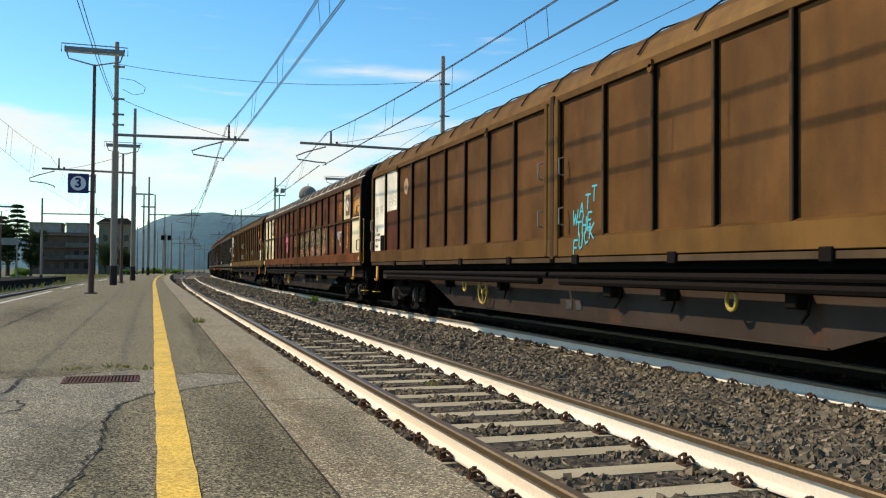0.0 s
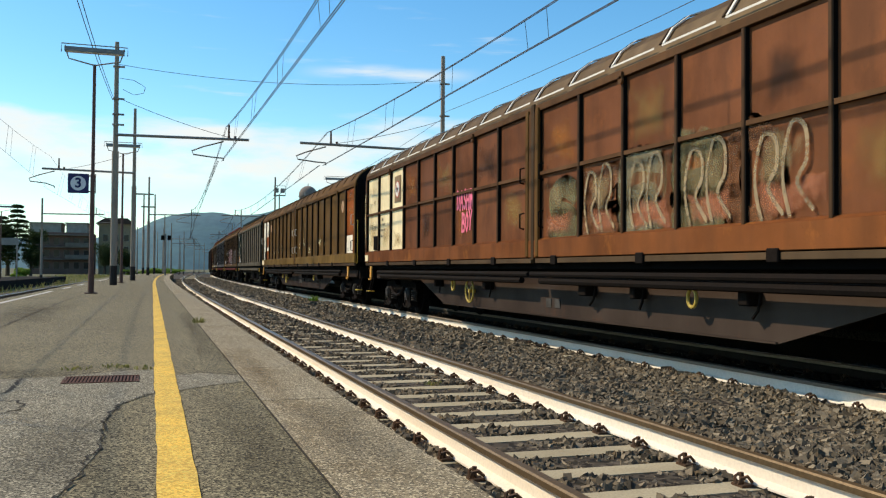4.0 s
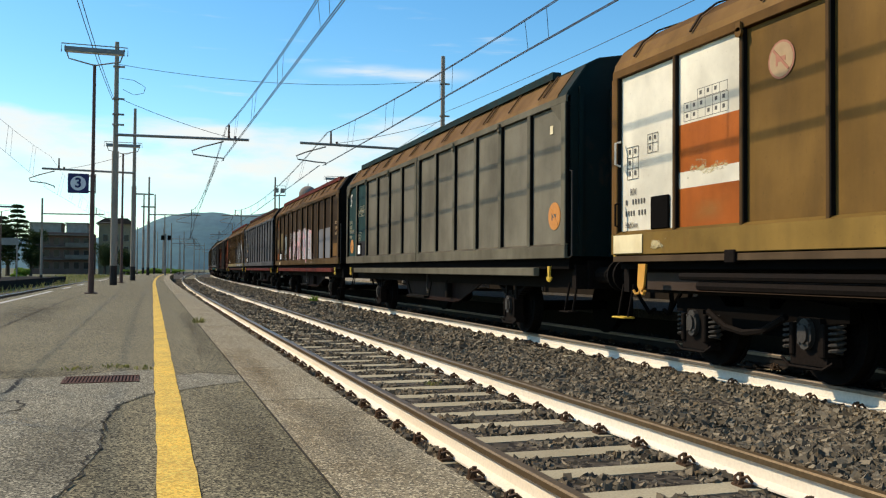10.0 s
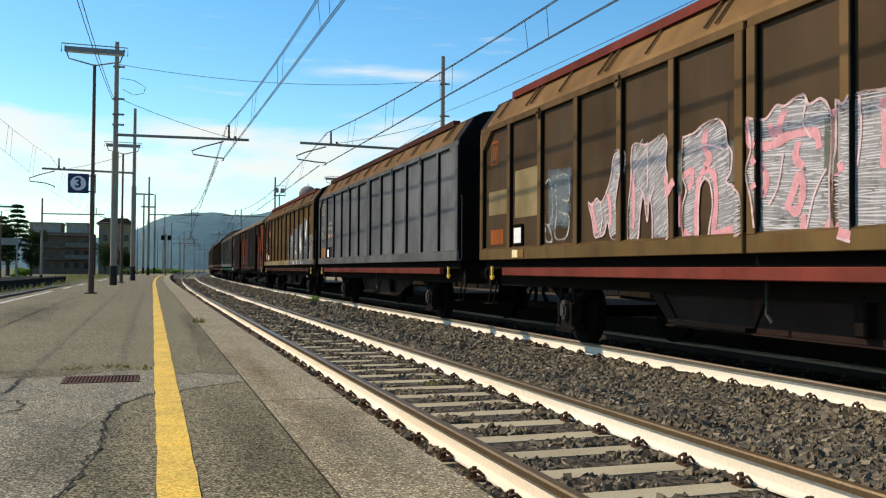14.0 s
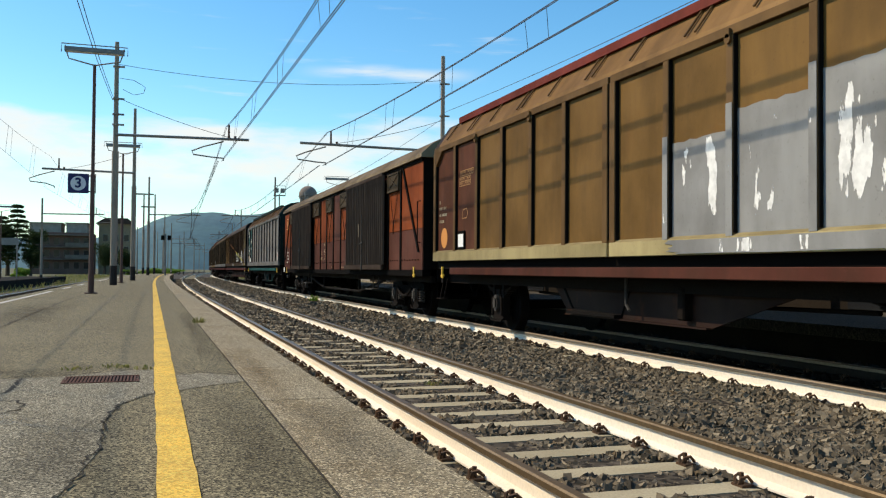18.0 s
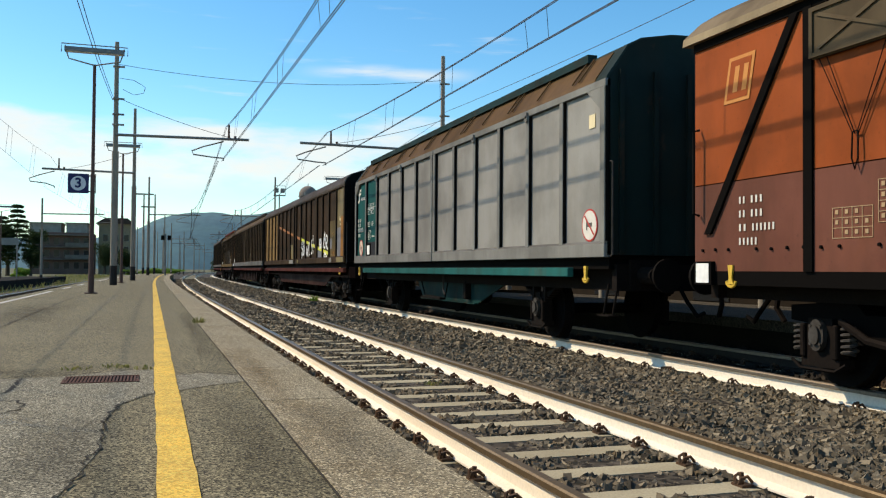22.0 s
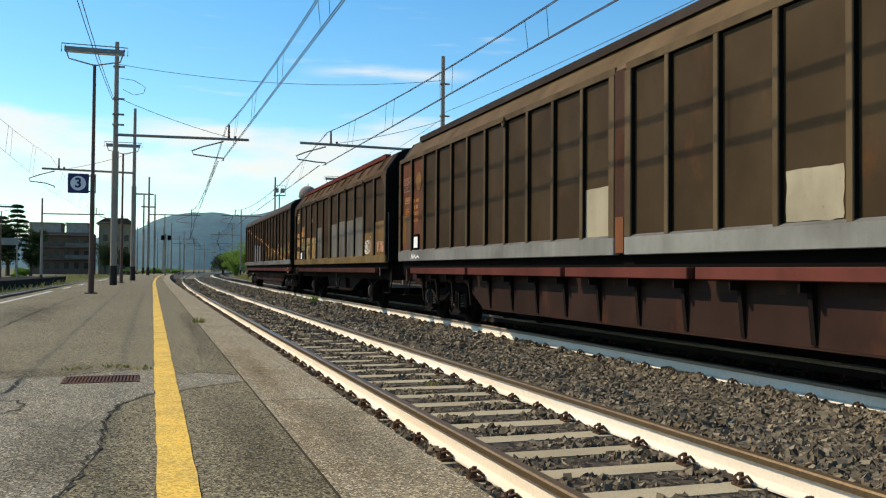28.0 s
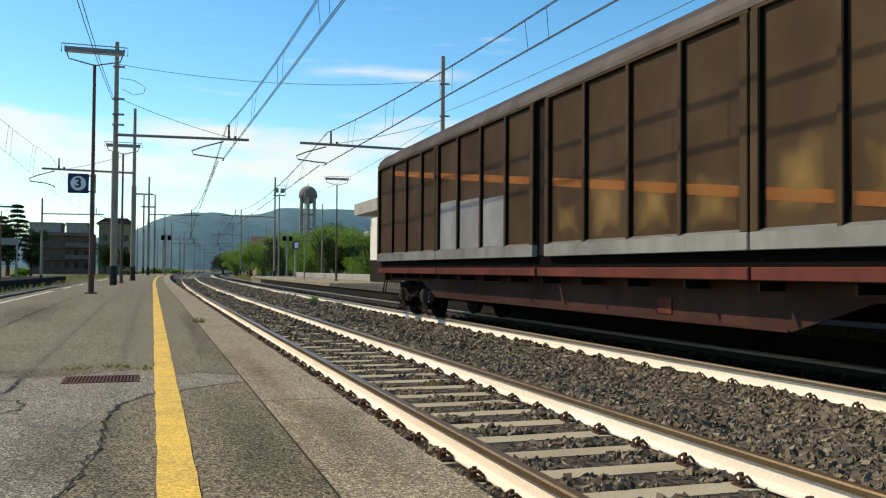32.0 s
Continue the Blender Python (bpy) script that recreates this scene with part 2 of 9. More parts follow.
# Near black stones: the train's shade on them is put into the colour.
M["ballast_shade"] = island_mat("shade_dark_ballast_stone", [(0.012, 0.010, 0.008), (0.03, 0.024, 0.018), (0.02, 0.016, 0.012), (0.045, 0.036, 0.026)])
M["earth"] = surface("dry_earth_and_weeds", (0.13, 0.115, 0.07), (0.085, 0.10, 0.035), 0.25, 8, 0.9, 0.95, relief=0.5, dist=0.03)
# Asphalt darkened in colour for the shade between train and station.
M["asphalt_shade"] = stony("shade_dark_asphalt", (0.062, 0.054, 0.042), (0.085, 0.074, 0.058), 80, 0.8)
M["concrete"] = surface("weathered_concrete", (0.36, 0.335, 0.29), (0.24, 0.22, 0.19), 0.8, 40, 0.8, 0.9, relief=0.3)
M["concrete_dark"] = surface("stained_concrete", (0.17, 0.155, 0.13), (0.11, 0.10, 0.085), 0.8, 40, 0.8, 0.9, relief=0.3)
M["tank_concrete"] = surface("brown_stained_concrete", (0.24, 0.20, 0.175), (0.17, 0.14, 0.125), 0.3, 4, 0.8, 0.9)
M["galv"] = surface("dull_galvanised_steel", (0.30, 0.28, 0.25), (0.20, 0.18, 0.155), 2, 40, 0.7, 0.6, metal=0.3)
M["mast"] = surface("grey_brown_mast_paint", (0.32, 0.26, 0.20), (0.21, 0.165, 0.125), 1.5, 40, 0.7, 0.65, stretch=(1, 1, 0.4))
M["mast_rust"] = surface("dark_rusty_pole_paint", (0.145, 0.08, 0.062), (0.095, 0.055, 0.042), 2.5, 40, 0.7, 0.6, stretch=(1, 1, 0.4))
M["mast_base"] = flat("tarred_mast_foot", (0.03, 0.024, 0.02), 0.8)
M["wire"] = flat("dark_copper_wire", (0.055, 0.05, 0.05), 0.5, 0.5)
M["insulator"] = flat("brown_insulator", (0.12, 0.05, 0.03), 0.3)
M["sign_blue"] = flat("blue_sign_enamel", (0.012, 0.018, 0.10), 0.35)
M["sign_white"] = flat("white_sign_enamel", (0.75, 0.75, 0.75), 0.4)
M["rail_rust"] = surface("rusty_rail_side", (0.13, 0.085, 0.055), (0.085, 0.055, 0.035), 2, 40, 0.6, 0.8)
# Rail side darkened in colour for the shade under the train.
M["rail_shade"] = surface("shade_dark_rail_side", (0.025, 0.019, 0.015), (0.04, 0.028, 0.02), 2, 40, 0.6, 0.8)
# black, under and steel_dark are held near black for shade under the wagons
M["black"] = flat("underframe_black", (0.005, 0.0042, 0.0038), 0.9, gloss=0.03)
# Black for the strips that imitate shade on the posts' sides.
M["post_shade"] = flat("post_side_shade", (0.010, 0.009, 0.008), 0.8, gloss=0.05)
M["under"] = surface("near_black_underframe", (0.009, 0.007, 0.006), (0.017, 0.012, 0.0095), 2.5, 30, 0.8, 0.85, gloss=0.05)
M["steel_dark"] = surface("near_black_steel", (0.0065, 0.0056, 0.0052), (0.012, 0.0095, 0.008), 4, 40, 0.7, 0.8, gloss=0.05)
M["steel_worn"] = surface("worn_grey_steel", (0.060, 0.055, 0.050), (0.03, 0.025, 0.021), 5, 40, 0.8, 0.7)
M["hook"] = flat("yellow_hook_paint", (0.62, 0.40, 0.05), 0.5)
M["hook_orange"] = flat("orange_step_paint", (0.62, 0.30, 0.05), 0.5)
M["leaf"] = island_mat("leaf", [(0.10, 0.19, 0.026), (0.18, 0.30, 0.045), (0.13, 0.235, 0.036), (0.24, 0.34, 0.07)], 0.6, 0.0, through_light=0.4)
M["leaf_dark"] = island_mat("dark_leaf", [(0.018, 0.035, 0.010), (0.03, 0.055, 0.014), (0.04, 0.06, 0.02)], 0.6, 0.0, through_light=0.4)
M["bark"] = surface("bark", (0.09, 0.07, 0.05), (0.05, 0.04, 0.03), 6, 50, 0.8, 0.9, relief=0.8)
M["grass"] = island_mat("grass_blade", [(0.17, 0.19, 0.055), (0.26, 0.25, 0.09), (0.34, 0.29, 0.14)], 0.8, 0.0, through_light=0.4)
# Distance haze over the hills is put into this blue base colour.
M["hill"] = surface("haze_blue_hillside", (0.062, 0.132, 0.165), (0.085, 0.168, 0.185), 0.012, 0.05, 0.9, 1.0, relief=0.0, fine=0.22)
M["brick_wall"] = surface("dull_red_wall", (0.155, 0.10, 0.08), (0.11, 0.075, 0.062), 0.4, 10, 0.8, 0.9)
M["ochre_wall"] = surface("ochre_plaster", (0.33, 0.26, 0.16), (0.24, 0.19, 0.125), 0.4, 10, 0.8, 0.9)
M["glass_dark"] = flat("dark_window", (0.015, 0.017, 0.02), 0.15)
M["white_wall"] = surface("white_plaster", (0.68, 0.66, 0.6), (0.55, 0.53, 0.48), 0.6, 20, 0.8, 0.85)
M["roof_tile"] = surface("brown_roof_tiles", (0.085, 0.055, 0.042), (0.06, 0.042, 0.034), 1, 20, 0.8, 0.9)


# ---- building helpers ----
def box(bm, x0, x1, y0, y1, z0, z1, bev=0.0):
    vs = [bm.verts.new(p) for p in ((x0, y0, z0), (x1, y0, z0), (x1, y1, z0), (x0, y1, z0), (x0, y0, z1), (x1, y0, z1), (x1, y1, z1), (x0, y1, z1))]
    fs = [bm.faces.new([vs[k] for k in q]) for q in ((0, 3, 2, 1), (4, 5, 6, 7), (0, 1, 5, 4), (1, 2, 6, 5), (2, 3, 7, 6), (3, 0, 4, 7))]
    if bev:
        es = list({e for f in fs for e in f.edges})
        bmesh.ops.bevel(bm, geom=es, offset=bev, segments=1, affect="EDGES")
    return vs


def prism(bm, ring, a, b, axis="y"):
    """A closed ring of 2D points carried from a to b. axis y: ring is (x, z); axis x: ring is (y, z); axis z: ring is (x, y)."""
    def at(p, s):
        return {"y": (p[0], s, p[1]), "x": (s, p[0], p[1]), "z": (p[0], p[1], s)}[axis]
    v0, v1 = [bm.verts.new(at(p, a)) for p in ring], [bm.verts.new(at(p, b)) for p in ring]
    n = len(ring)
    bm.faces.new(v0[::-1]), bm.faces.new(v1)
    for k in range(n):
        bm.faces.new((v0[k], v0[(k + 1) % n], v1[(k + 1) % n], v1[k]))


def rod(bm, p, q, r0, r1=None, n=8):
    r1 = r0 if r1 is None else r1
    p, q = Vector(p), Vector(q)
    d = (q - p).normalized()
    a = d.orthogonal().normalized()
    b = d.cross(a)
    rings = []
    for c, r in ((p, r0), (q, r1)):
        rings.append([bm.verts.new(c + (a * math.cos(2 * math.pi * k / n) + b * math.sin(2 * math.pi * k / n)) * r) for k in range(n)])
    for k in range(n):
        bm.faces.new((rings[0][k], rings[0][(k + 1) % n], rings[1][(k + 1) % n], rings[1][k]))
    bm.faces.new(rings[0][::-1]), bm.faces.new(rings[1])


def tube(bm, pts, r, n=6):
    """A bent round bar through the points, in one piece."""
    pts = [Vector(p) for p in pts]
    ups, rings = None, []
    for k, p in enumerate(pts):
        d = (pts[min(k + 1, len(pts) - 1)] - pts[max(k - 1, 0)]).normalized()
        a = d.orthogonal().normalized() if ups is None else (ups - d * ups.dot(d)).normalized()
        ups = a
        b = d.cross(a)
        rings.append([bm.verts.new(p + (a * math.cos(2 * math.pi * q / n) + b * math.sin(2 * math.pi * q / n)) * r) for q in range(n)])
    for u, v in zip(rings, rings[1:]):
        for q in range(n):
            bm.faces.new((u[q], u[(q + 1) % n], v[(q + 1) % n], v[q]))
    bm.faces.new(rings[0][::-1]), bm.faces.new(rings[-1])


def disc(bm, c, r, axis, thick, n=16):
    c, d = Vector(c), Vector(axis).normalized()
    rod(bm, c - d * thick / 2, c + d * thick / 2, r, n=n)


def finish(bm, name, smooth=False):
    bmesh.ops.recalc_face_normals(bm, faces=bm.faces)
    me = bpy.data.meshes.new(name)
    bm.to_mesh(me)
    bm.free()
    if smooth:
        for p in me.polygons:
            p.use_smooth = True
    return me


def part(name, bm, material, parent, label="", smooth=False):
    me = bm if isinstance(bm, bpy.types.Mesh) else finish(bm, name, smooth)
    if not me.materials:
        me.materials.append(material)
    ob = new(name, me)
    ob.parent = parent
    if label:
        tagged(ob, label)
    return ob


def thing(name, label, category, group="", kind="", m=None, bm=None, material=None):
    ob = new(name, None if bm is None else finish(bm, name))
    if bm is not None:
        ob.data.materials.append(material)
    if m is not None:
        ob.matrix_world = m
    return tagged(ob, label, category, group, kind)


def bmn():
    return bmesh.new()


# ---- the line of the tracks: straight, then a wide bend ----
BEND_FROM, BEND = 35.0, 5.0e-4


def shift(y):
    return BEND * max(y - BEND_FROM, 0.0) ** 2 / 2


def heading(y):
    return math.atan(BEND * max(y - BEND_FROM, 0.0))


T1, T2, T3 = 2.79, 6.87, -4.87      # track centres
Z1, Z2, Z3 = 0.0, 0.07, 0.0         # rail tops
ZP = 0.45                           # platform height


def along(bm, ring, ys, dz=0.0):
    """Carry a closed (x, z) ring along the bend."""
    rows = [[bm.verts.new((x + shift(y), y, z + dz)) for x, z in ring] for y in ys]
    n = len(ring)
    for a, b in zip(rows, rows[1:]):
        for k in range(n):
            bm.faces.new((a[k], a[(k + 1) % n], b[(k + 1) % n], b[k]))
    bm.faces.new(rows[0]), bm.faces.new(rows[-1][::-1])


def spans(a, b, step=4.0):
    ys = [a]
    while ys[-1] < b - 1e-6:
        ys.append(min(ys[-1] + step, b))
    return ys


# ---- ground, platforms, tracks ----
FAR = spans(-30, 60, 5.0) + spans(70, 330, 10.0)

bm = bmn()
gx = [-2500, -600, -150, -60, -30, -18, 30, 60, 150, 600, 2500]
gy = [-400, -60, 0, 60, 120, 250, 500, 1000, 2600]
gv = [[bm.verts.new((x, y, -0.45)) for x in gx] for y in gy]
for r0, r1 in zip(gv, gv[1:]):
    for k in range(len(gx) - 1):
        bm.faces.new((r0[k], r0[k + 1], r1[k + 1], r1[k]))
ground = thing("ground", "dry earth ground with sparse weeds around the railway", "ground", kind="structure", bm=bm, material=M["earth"])

bm = bmn()
along(bm, [(-8.6, -0.44), (9.2, -0.44), (9.0, -0.24), (8.3, -0.12), (6.2, -0.15), (5.2, -0.16), (4.85, -0.20), (4.45, -0.17), (3.95, -0.19), (1.4, -0.19), (1.0, -0.25), (-3.0, -0.25), (-3.6, -0.2), (-6.2, -0.2), (-7.6, -0.35)], FAR)
bed = thing("ballast_bed", "grey-brown crushed stone track bed", "ballast", kind="structure", bm=bm, material=M["ballast_bed"])


def platform(name, x0, x1, y0, y1, kerb_side, label, z=ZP, top="asphalt"):
    root = thing(name, label, "platform", kind="structure")
    k = 0.42
    bm = bmn()
    if kerb_side > 0:
        along(bm, [(x0, -0.44), (x1 - 0.08, -0.44), (x1 - 0.08, z - 0.16), (x1 - k, z - 0.16), (x1 - k, z), (x0, z)], [y for y in FAR if y0 < y < y1] + [y1])
    else:
        along(bm, [(x0 + 0.08, -0.44), (x1, -0.44), (x1, z), (x0 + k, z), (x0 + k, z - 0.16), (x0 + 0.08, z - 0.16)], [y for y in FAR if y0 < y < y1] + [y1])
    part("asphalt_surface", bm, M[top], root)
    return root


PLAT_END = 118.0
island = platform("platform_island", -2.98, 0.948, -30, PLAT_END, 1, "worn asphalt island platform with stone edging and yellow safety line")
# Near part coloured as shaded, the end beyond it as sunlit.
far_plat = platform("platform_far", 8.62, 13.2, -30, 45, -1, "asphalt side platform across the tracks, darkened for the train's shade", z=0.42, top="asphalt_shade")
far_end = platform("platform_far_end", 8.62, 13.2, 44.9, 90, -1, "pale concrete end of the side platform, coloured as sunlit", z=0.42, top="kerb")


def kerb_stones(root, x0, x1, z, y0, y1, length, limit, mat="kerb"):
    lead = None
    y = y0
    while y < y1:
        l = length
        if lead is None:
            bm = bmn()
            box(bm, 0, x1 - x0, 0.0015, l - 0.0015, -0.16, 0.0, 0.002)
            lead = finish(bm, "kerb_stone")
        ob = part("kerb_stone", lead, M[mat], root)
        ob.matrix_basis = pose(x0 + shift(y), y, z + random.uniform(-0.002, 0.003), rz=-math.degrees(heading(y)) + random.uniform(-0.03, 0.03))
        y += l
        if y > limit:
            break
    if y < y1:
        bm = bmn()
        along(bm, [(x0, z - 0.16), (x1, z - 0.16), (x1, z), (x0, z)], spans(y, y1, 4.0))
        part("kerb_run", bm, M[mat], root)


# Near black sheet over the platform face, standing in for the train's shade.
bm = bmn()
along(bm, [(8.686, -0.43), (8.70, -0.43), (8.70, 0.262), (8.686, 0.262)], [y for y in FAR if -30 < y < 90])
part("platform_face", bm, M["near_black"], far_plat, "platform face coloured black for the shade beside the train")
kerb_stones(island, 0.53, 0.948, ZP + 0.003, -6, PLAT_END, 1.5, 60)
# Kerbs follow: shade-dark tone beside the train, pale tone past it.
kerb_stones(far_plat, 8.62, 9.03, 0.423, -6, 45, 1.5, 45, "asphalt_shade")
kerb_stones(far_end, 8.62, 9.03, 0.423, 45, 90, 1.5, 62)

# yellow safety line, with repainted lengths
bm = bmn()
for a, b, l, r in ((-6.0, 5.02, 0.024, 0.146), (5.02, 5.42, 0.020, 0.142), (5.42, PLAT_END - 1, 0.022, 0.143)):
    ys = spans(a, b, 0.16 if b < 20 else 2.0) if b < 20 else spans(a, 30, 0.25) + spans(32, b, 3.0)
    left = [bm.verts.new((l + shift(y) + random.uniform(-0.004, 0.004), y, ZP + 0.005)) for y in ys]
    right = [bm.verts.new((r + shift(y) + random.uniform(-0.003, 0.003), y, ZP + 0.005)) for y in ys]
    for k in range(len(ys) - 1):
        bm.faces.new((left[k], right[k], right[k + 1], left[k + 1]))
part("yellow_line", bm, M["yellow"], island, "worn yellow safety line")
bm = bmn()
ys = spans(12, PLAT_END - 1, 3.0)
for a, b in zip(ys, ys[1:]):
    if random.random() < 0.75:
        bm.faces.new([bm.verts.new((x + shift(y), y, ZP + 0.004)) for x, y in ((-2.70, a), (-2.60, a), (-2.60, b), (-2.70, b))])
part("white_line", bm, M["white_line"], island, "faded white line")

# repaired strip near the grating and cracks in the asphalt
bm = bmn()
ring = [(-2.9, 1.6), (-0.45, 1.6), (-0.25, 2.77), (-0.21, 3.1), (-0.17, 3.45), (-0.19, 4.03), (-0.14, 4.56), (-0.04, 4.81), (0.018, 4.92), (0.018, 6.0), (-0.11, 6.08), (-0.28, 5.96), (-0.55, 5.8), (-0.84, 5.76), (-2.9, 5.75)]
bm.faces.new([bm.verts.new((x, y, ZP + 0.003)) for x, y in ring])
part("repaired_strip", bm, M["asphalt_patch"], island, "paler repaired asphalt")
bm = bmn()
bm.faces.new([bm.verts.new((x, y, ZP + 0.003)) for x, y in ((0.148, 5.0), (0.30, 5.15), (0.52, 5.3), (0.52, 5.6), (0.3, 5.8), (0.148, 5.72))])
part("repaired_strip", bm, M["asphalt_patch"], island)


def crack(pts, width, seed):
    rnd = random.Random(seed)
    bm = bmn()
    dense = []
    for (xa, ya), (xb, yb) in zip(pts, pts[1:]):
        n = max(2, int(math.hypot(xb - xa, yb - ya) / 0.035))
        dense += [(xa + (xb - xa) * k / n + rnd.uniform(-0.016, 0.016), ya + (yb - ya) * k / n + rnd.uniform(-0.014, 0.014)) for k in range(n)]
    dense.append(pts[-1])
    prev = None
    for k, (x, y) in enumerate(dense):
        a = dense[max(k - 1, 0)]
        b = dense[min(k + 1, len(dense) - 1)]
        d = Vector((b[0] - a[0], b[1] - a[1], 0)).normalized()
        w = width * rnd.uniform(0.15, 1.3) / 2
        nrm = Vector((-d.y, d.x, 0)) * w
        cur = (bm.verts.new((x + nrm.x, y + nrm.y, ZP + 0.006)), bm.verts.new((x - nrm.x, y - nrm.y, ZP + 0.006)))
        if prev:
            bm.faces.new((prev[0], prev[1], cur[1], cur[0]))
        prev = cur
    part("crack", bm, M["crack"], island)


crack([(-0.32, 2.2), (-0.25, 2.77), (-0.23, 2.95), (-0.21, 3.08), (-0.21, 3.28), (-0.17, 3.45), (-0.18, 3.7), (-0.19, 4.03), (-0.17, 4.26), (-0.14, 4.56)], 0.011, 1)
crack([(-0.14, 4.56), (-0.04, 4.81), (0.02, 4.92)], 0.007, 12)
crack([(-1.3, 5.75), (-0.84, 5.77), (-0.73, 5.86), (-0.55, 5.81), (-0.42, 5.88), (-0.28, 5.98), (-0.11, 6.1)], 0.022, 2)
crack([(-0.9, 5.0), (-0.74, 5.11), (-0.72, 5.21), (-0.72, 5.4), (-0.73, 5.74)], 0.02, 3)
crack([(-0.8, 4.3), (-0.64, 4.39), (-0.58, 4.49), (-0.58, 4.68), (-0.63, 4.79), (-0.75, 4.85)], 0.02, 4)
crack([(0.15, 5.75), (0.27, 5.84), (0.51, 5.62)], 0.018, 5)
crack([(-2.9, 9.6), (-1.44, 9.82), (-0.78, 10.1), (0.01, 10.12)], 0.03, 6)
crack([(-1.5, 8.0), (-1.57, 10.73), (-1.61, 13.94), (-1.65, 21.19)], 0.025, 7)
crack([(-2.7, 20.5), (-1.3, 21.2), (0.49, 23.3)], 0.06, 8)
bm = bmn()
along(bm, [(0.523, ZP - 0.01), (0.529, ZP - 0.01), (0.529, ZP + 0.0045), (0.523, ZP + 0.0045)], spans(-4, 60, 4.0))
part("joint", bm, M["crack"], island, "dark joint between asphalt and kerb")
crack([(0.55, 4.02), (0.75, 4.0), (0.95, 4.03)], 0.008, 11)

M["joint_grime"] = soft_paint("dark_joint_grime", (0.045, 0.038, 0.026), 0.45, 0.5, 3.0, (1, 0.4, 1), 0.42, 0.15, 0.9, 0.95, True)
M["joint_rust"] = soft_paint("rusty_kerb_stain", (0.19, 0.12, 0.05), 0.45, 0.6, 2.5, (1, 0.5, 1), 0.4, 0.15, 0.9, 0.9, True)
M["dust_pale"] = soft_paint("pale_rubbed_dust", (0.36, 0.33, 0.26), 0.45, 0.8, 2.0, (1, 1, 1), 0.5, 0.3, 0.95, 0.95, True)
for name, mat, x0, x1, y0, y1, dz in (("grime_stain", "joint_grime", 0.17, 0.60, 1.6, 5.4, 0.0075), ("grime_stain", "joint_grime", 0.30, 0.56, 4.6, 16.0, 0.008), ("rust_stain", "joint_rust", 0.50, 0.80, 2.2, 8.5, 0.0085), ("grime_stain", "joint_grime", -1.6, 0.0, 5.55, 6.5, 0.008),
                                      ("grime_stain", "joint_grime", -0.62, -0.02, 2.4, 4.6, 0.0085), ("dust_smear", "dust_pale", -1.5, -0.35, 3.4, 5.5, 0.009), ("grime_stain", "joint_grime", 0.55, 0.95, 2.4, 4.6, 0.009), ("grime_stain", "joint_grime", -2.4, -1.0, 9.5, 19.0, 0.007)):
    bm = bmn()
    bm.faces.new([bm.verts.new((x, y, ZP + dz)) for x, y in ((x0, y0), (x1, y0), (x1, y1), (x0, y1))])
    part(name, bm, M[mat], island)

# steel grating in the asphalt
grate = thing("drain_grating", "rusty brown steel drain grating set in the asphalt", "grating", m=pose(-0.275, 5.6, ZP - 0.004))
bm = bmn()
for x0, x1, y0, y1 in ((-0.21, 0.21, -0.16, -0.145), (-0.21, 0.21, 0.145, 0.16), (-0.21, -0.195, -0.145, 0.145), (0.195, 0.21, -0.145, 0.145)):
    box(bm, x0, x1, y0, y1, 0, 0.012)
M["grate"] = flat("rusty_brown_grating", (0.115, 0.058, 0.042), 0.85, gloss=0.1)
part("frame", bm, M["grate"], grate)
bm = bmn()
box(bm, -0.195, 0.195, -0.145, 0.145, -0.003, 0.0085)
part("pit", bm, M["black"], grate)
bm = bmn()
box(bm, 0, 0.010, -0.144, 0.144, 0.0086, 0.0115)
slat = finish(bm, "slat")
for k in range(20):
    ob = part("slat", slat, M["grate"], grate)
    ob.location.x = -0.19 + 0.0195 * k

# rails
HEAD = [(-0.036, -0.045), (-0.036, -0.012), (-0.026, -0.001), (0.026, -0.001), (0.036, -0.012), (0.036, -0.045)]
WEB = [(-0.075, -0.172), (0.075, -0.172), (0.075, -0.160), (0.012, -0.138), (0.009, -0.052), (0.030, -0.0455), (-0.030, -0.0455), (-0.009, -0.052), (-0.012, -0.138), (-0.075, -0.160)]
RAILS = spans(-30, 40, 5.0) + spans(45, 330, 5.0)


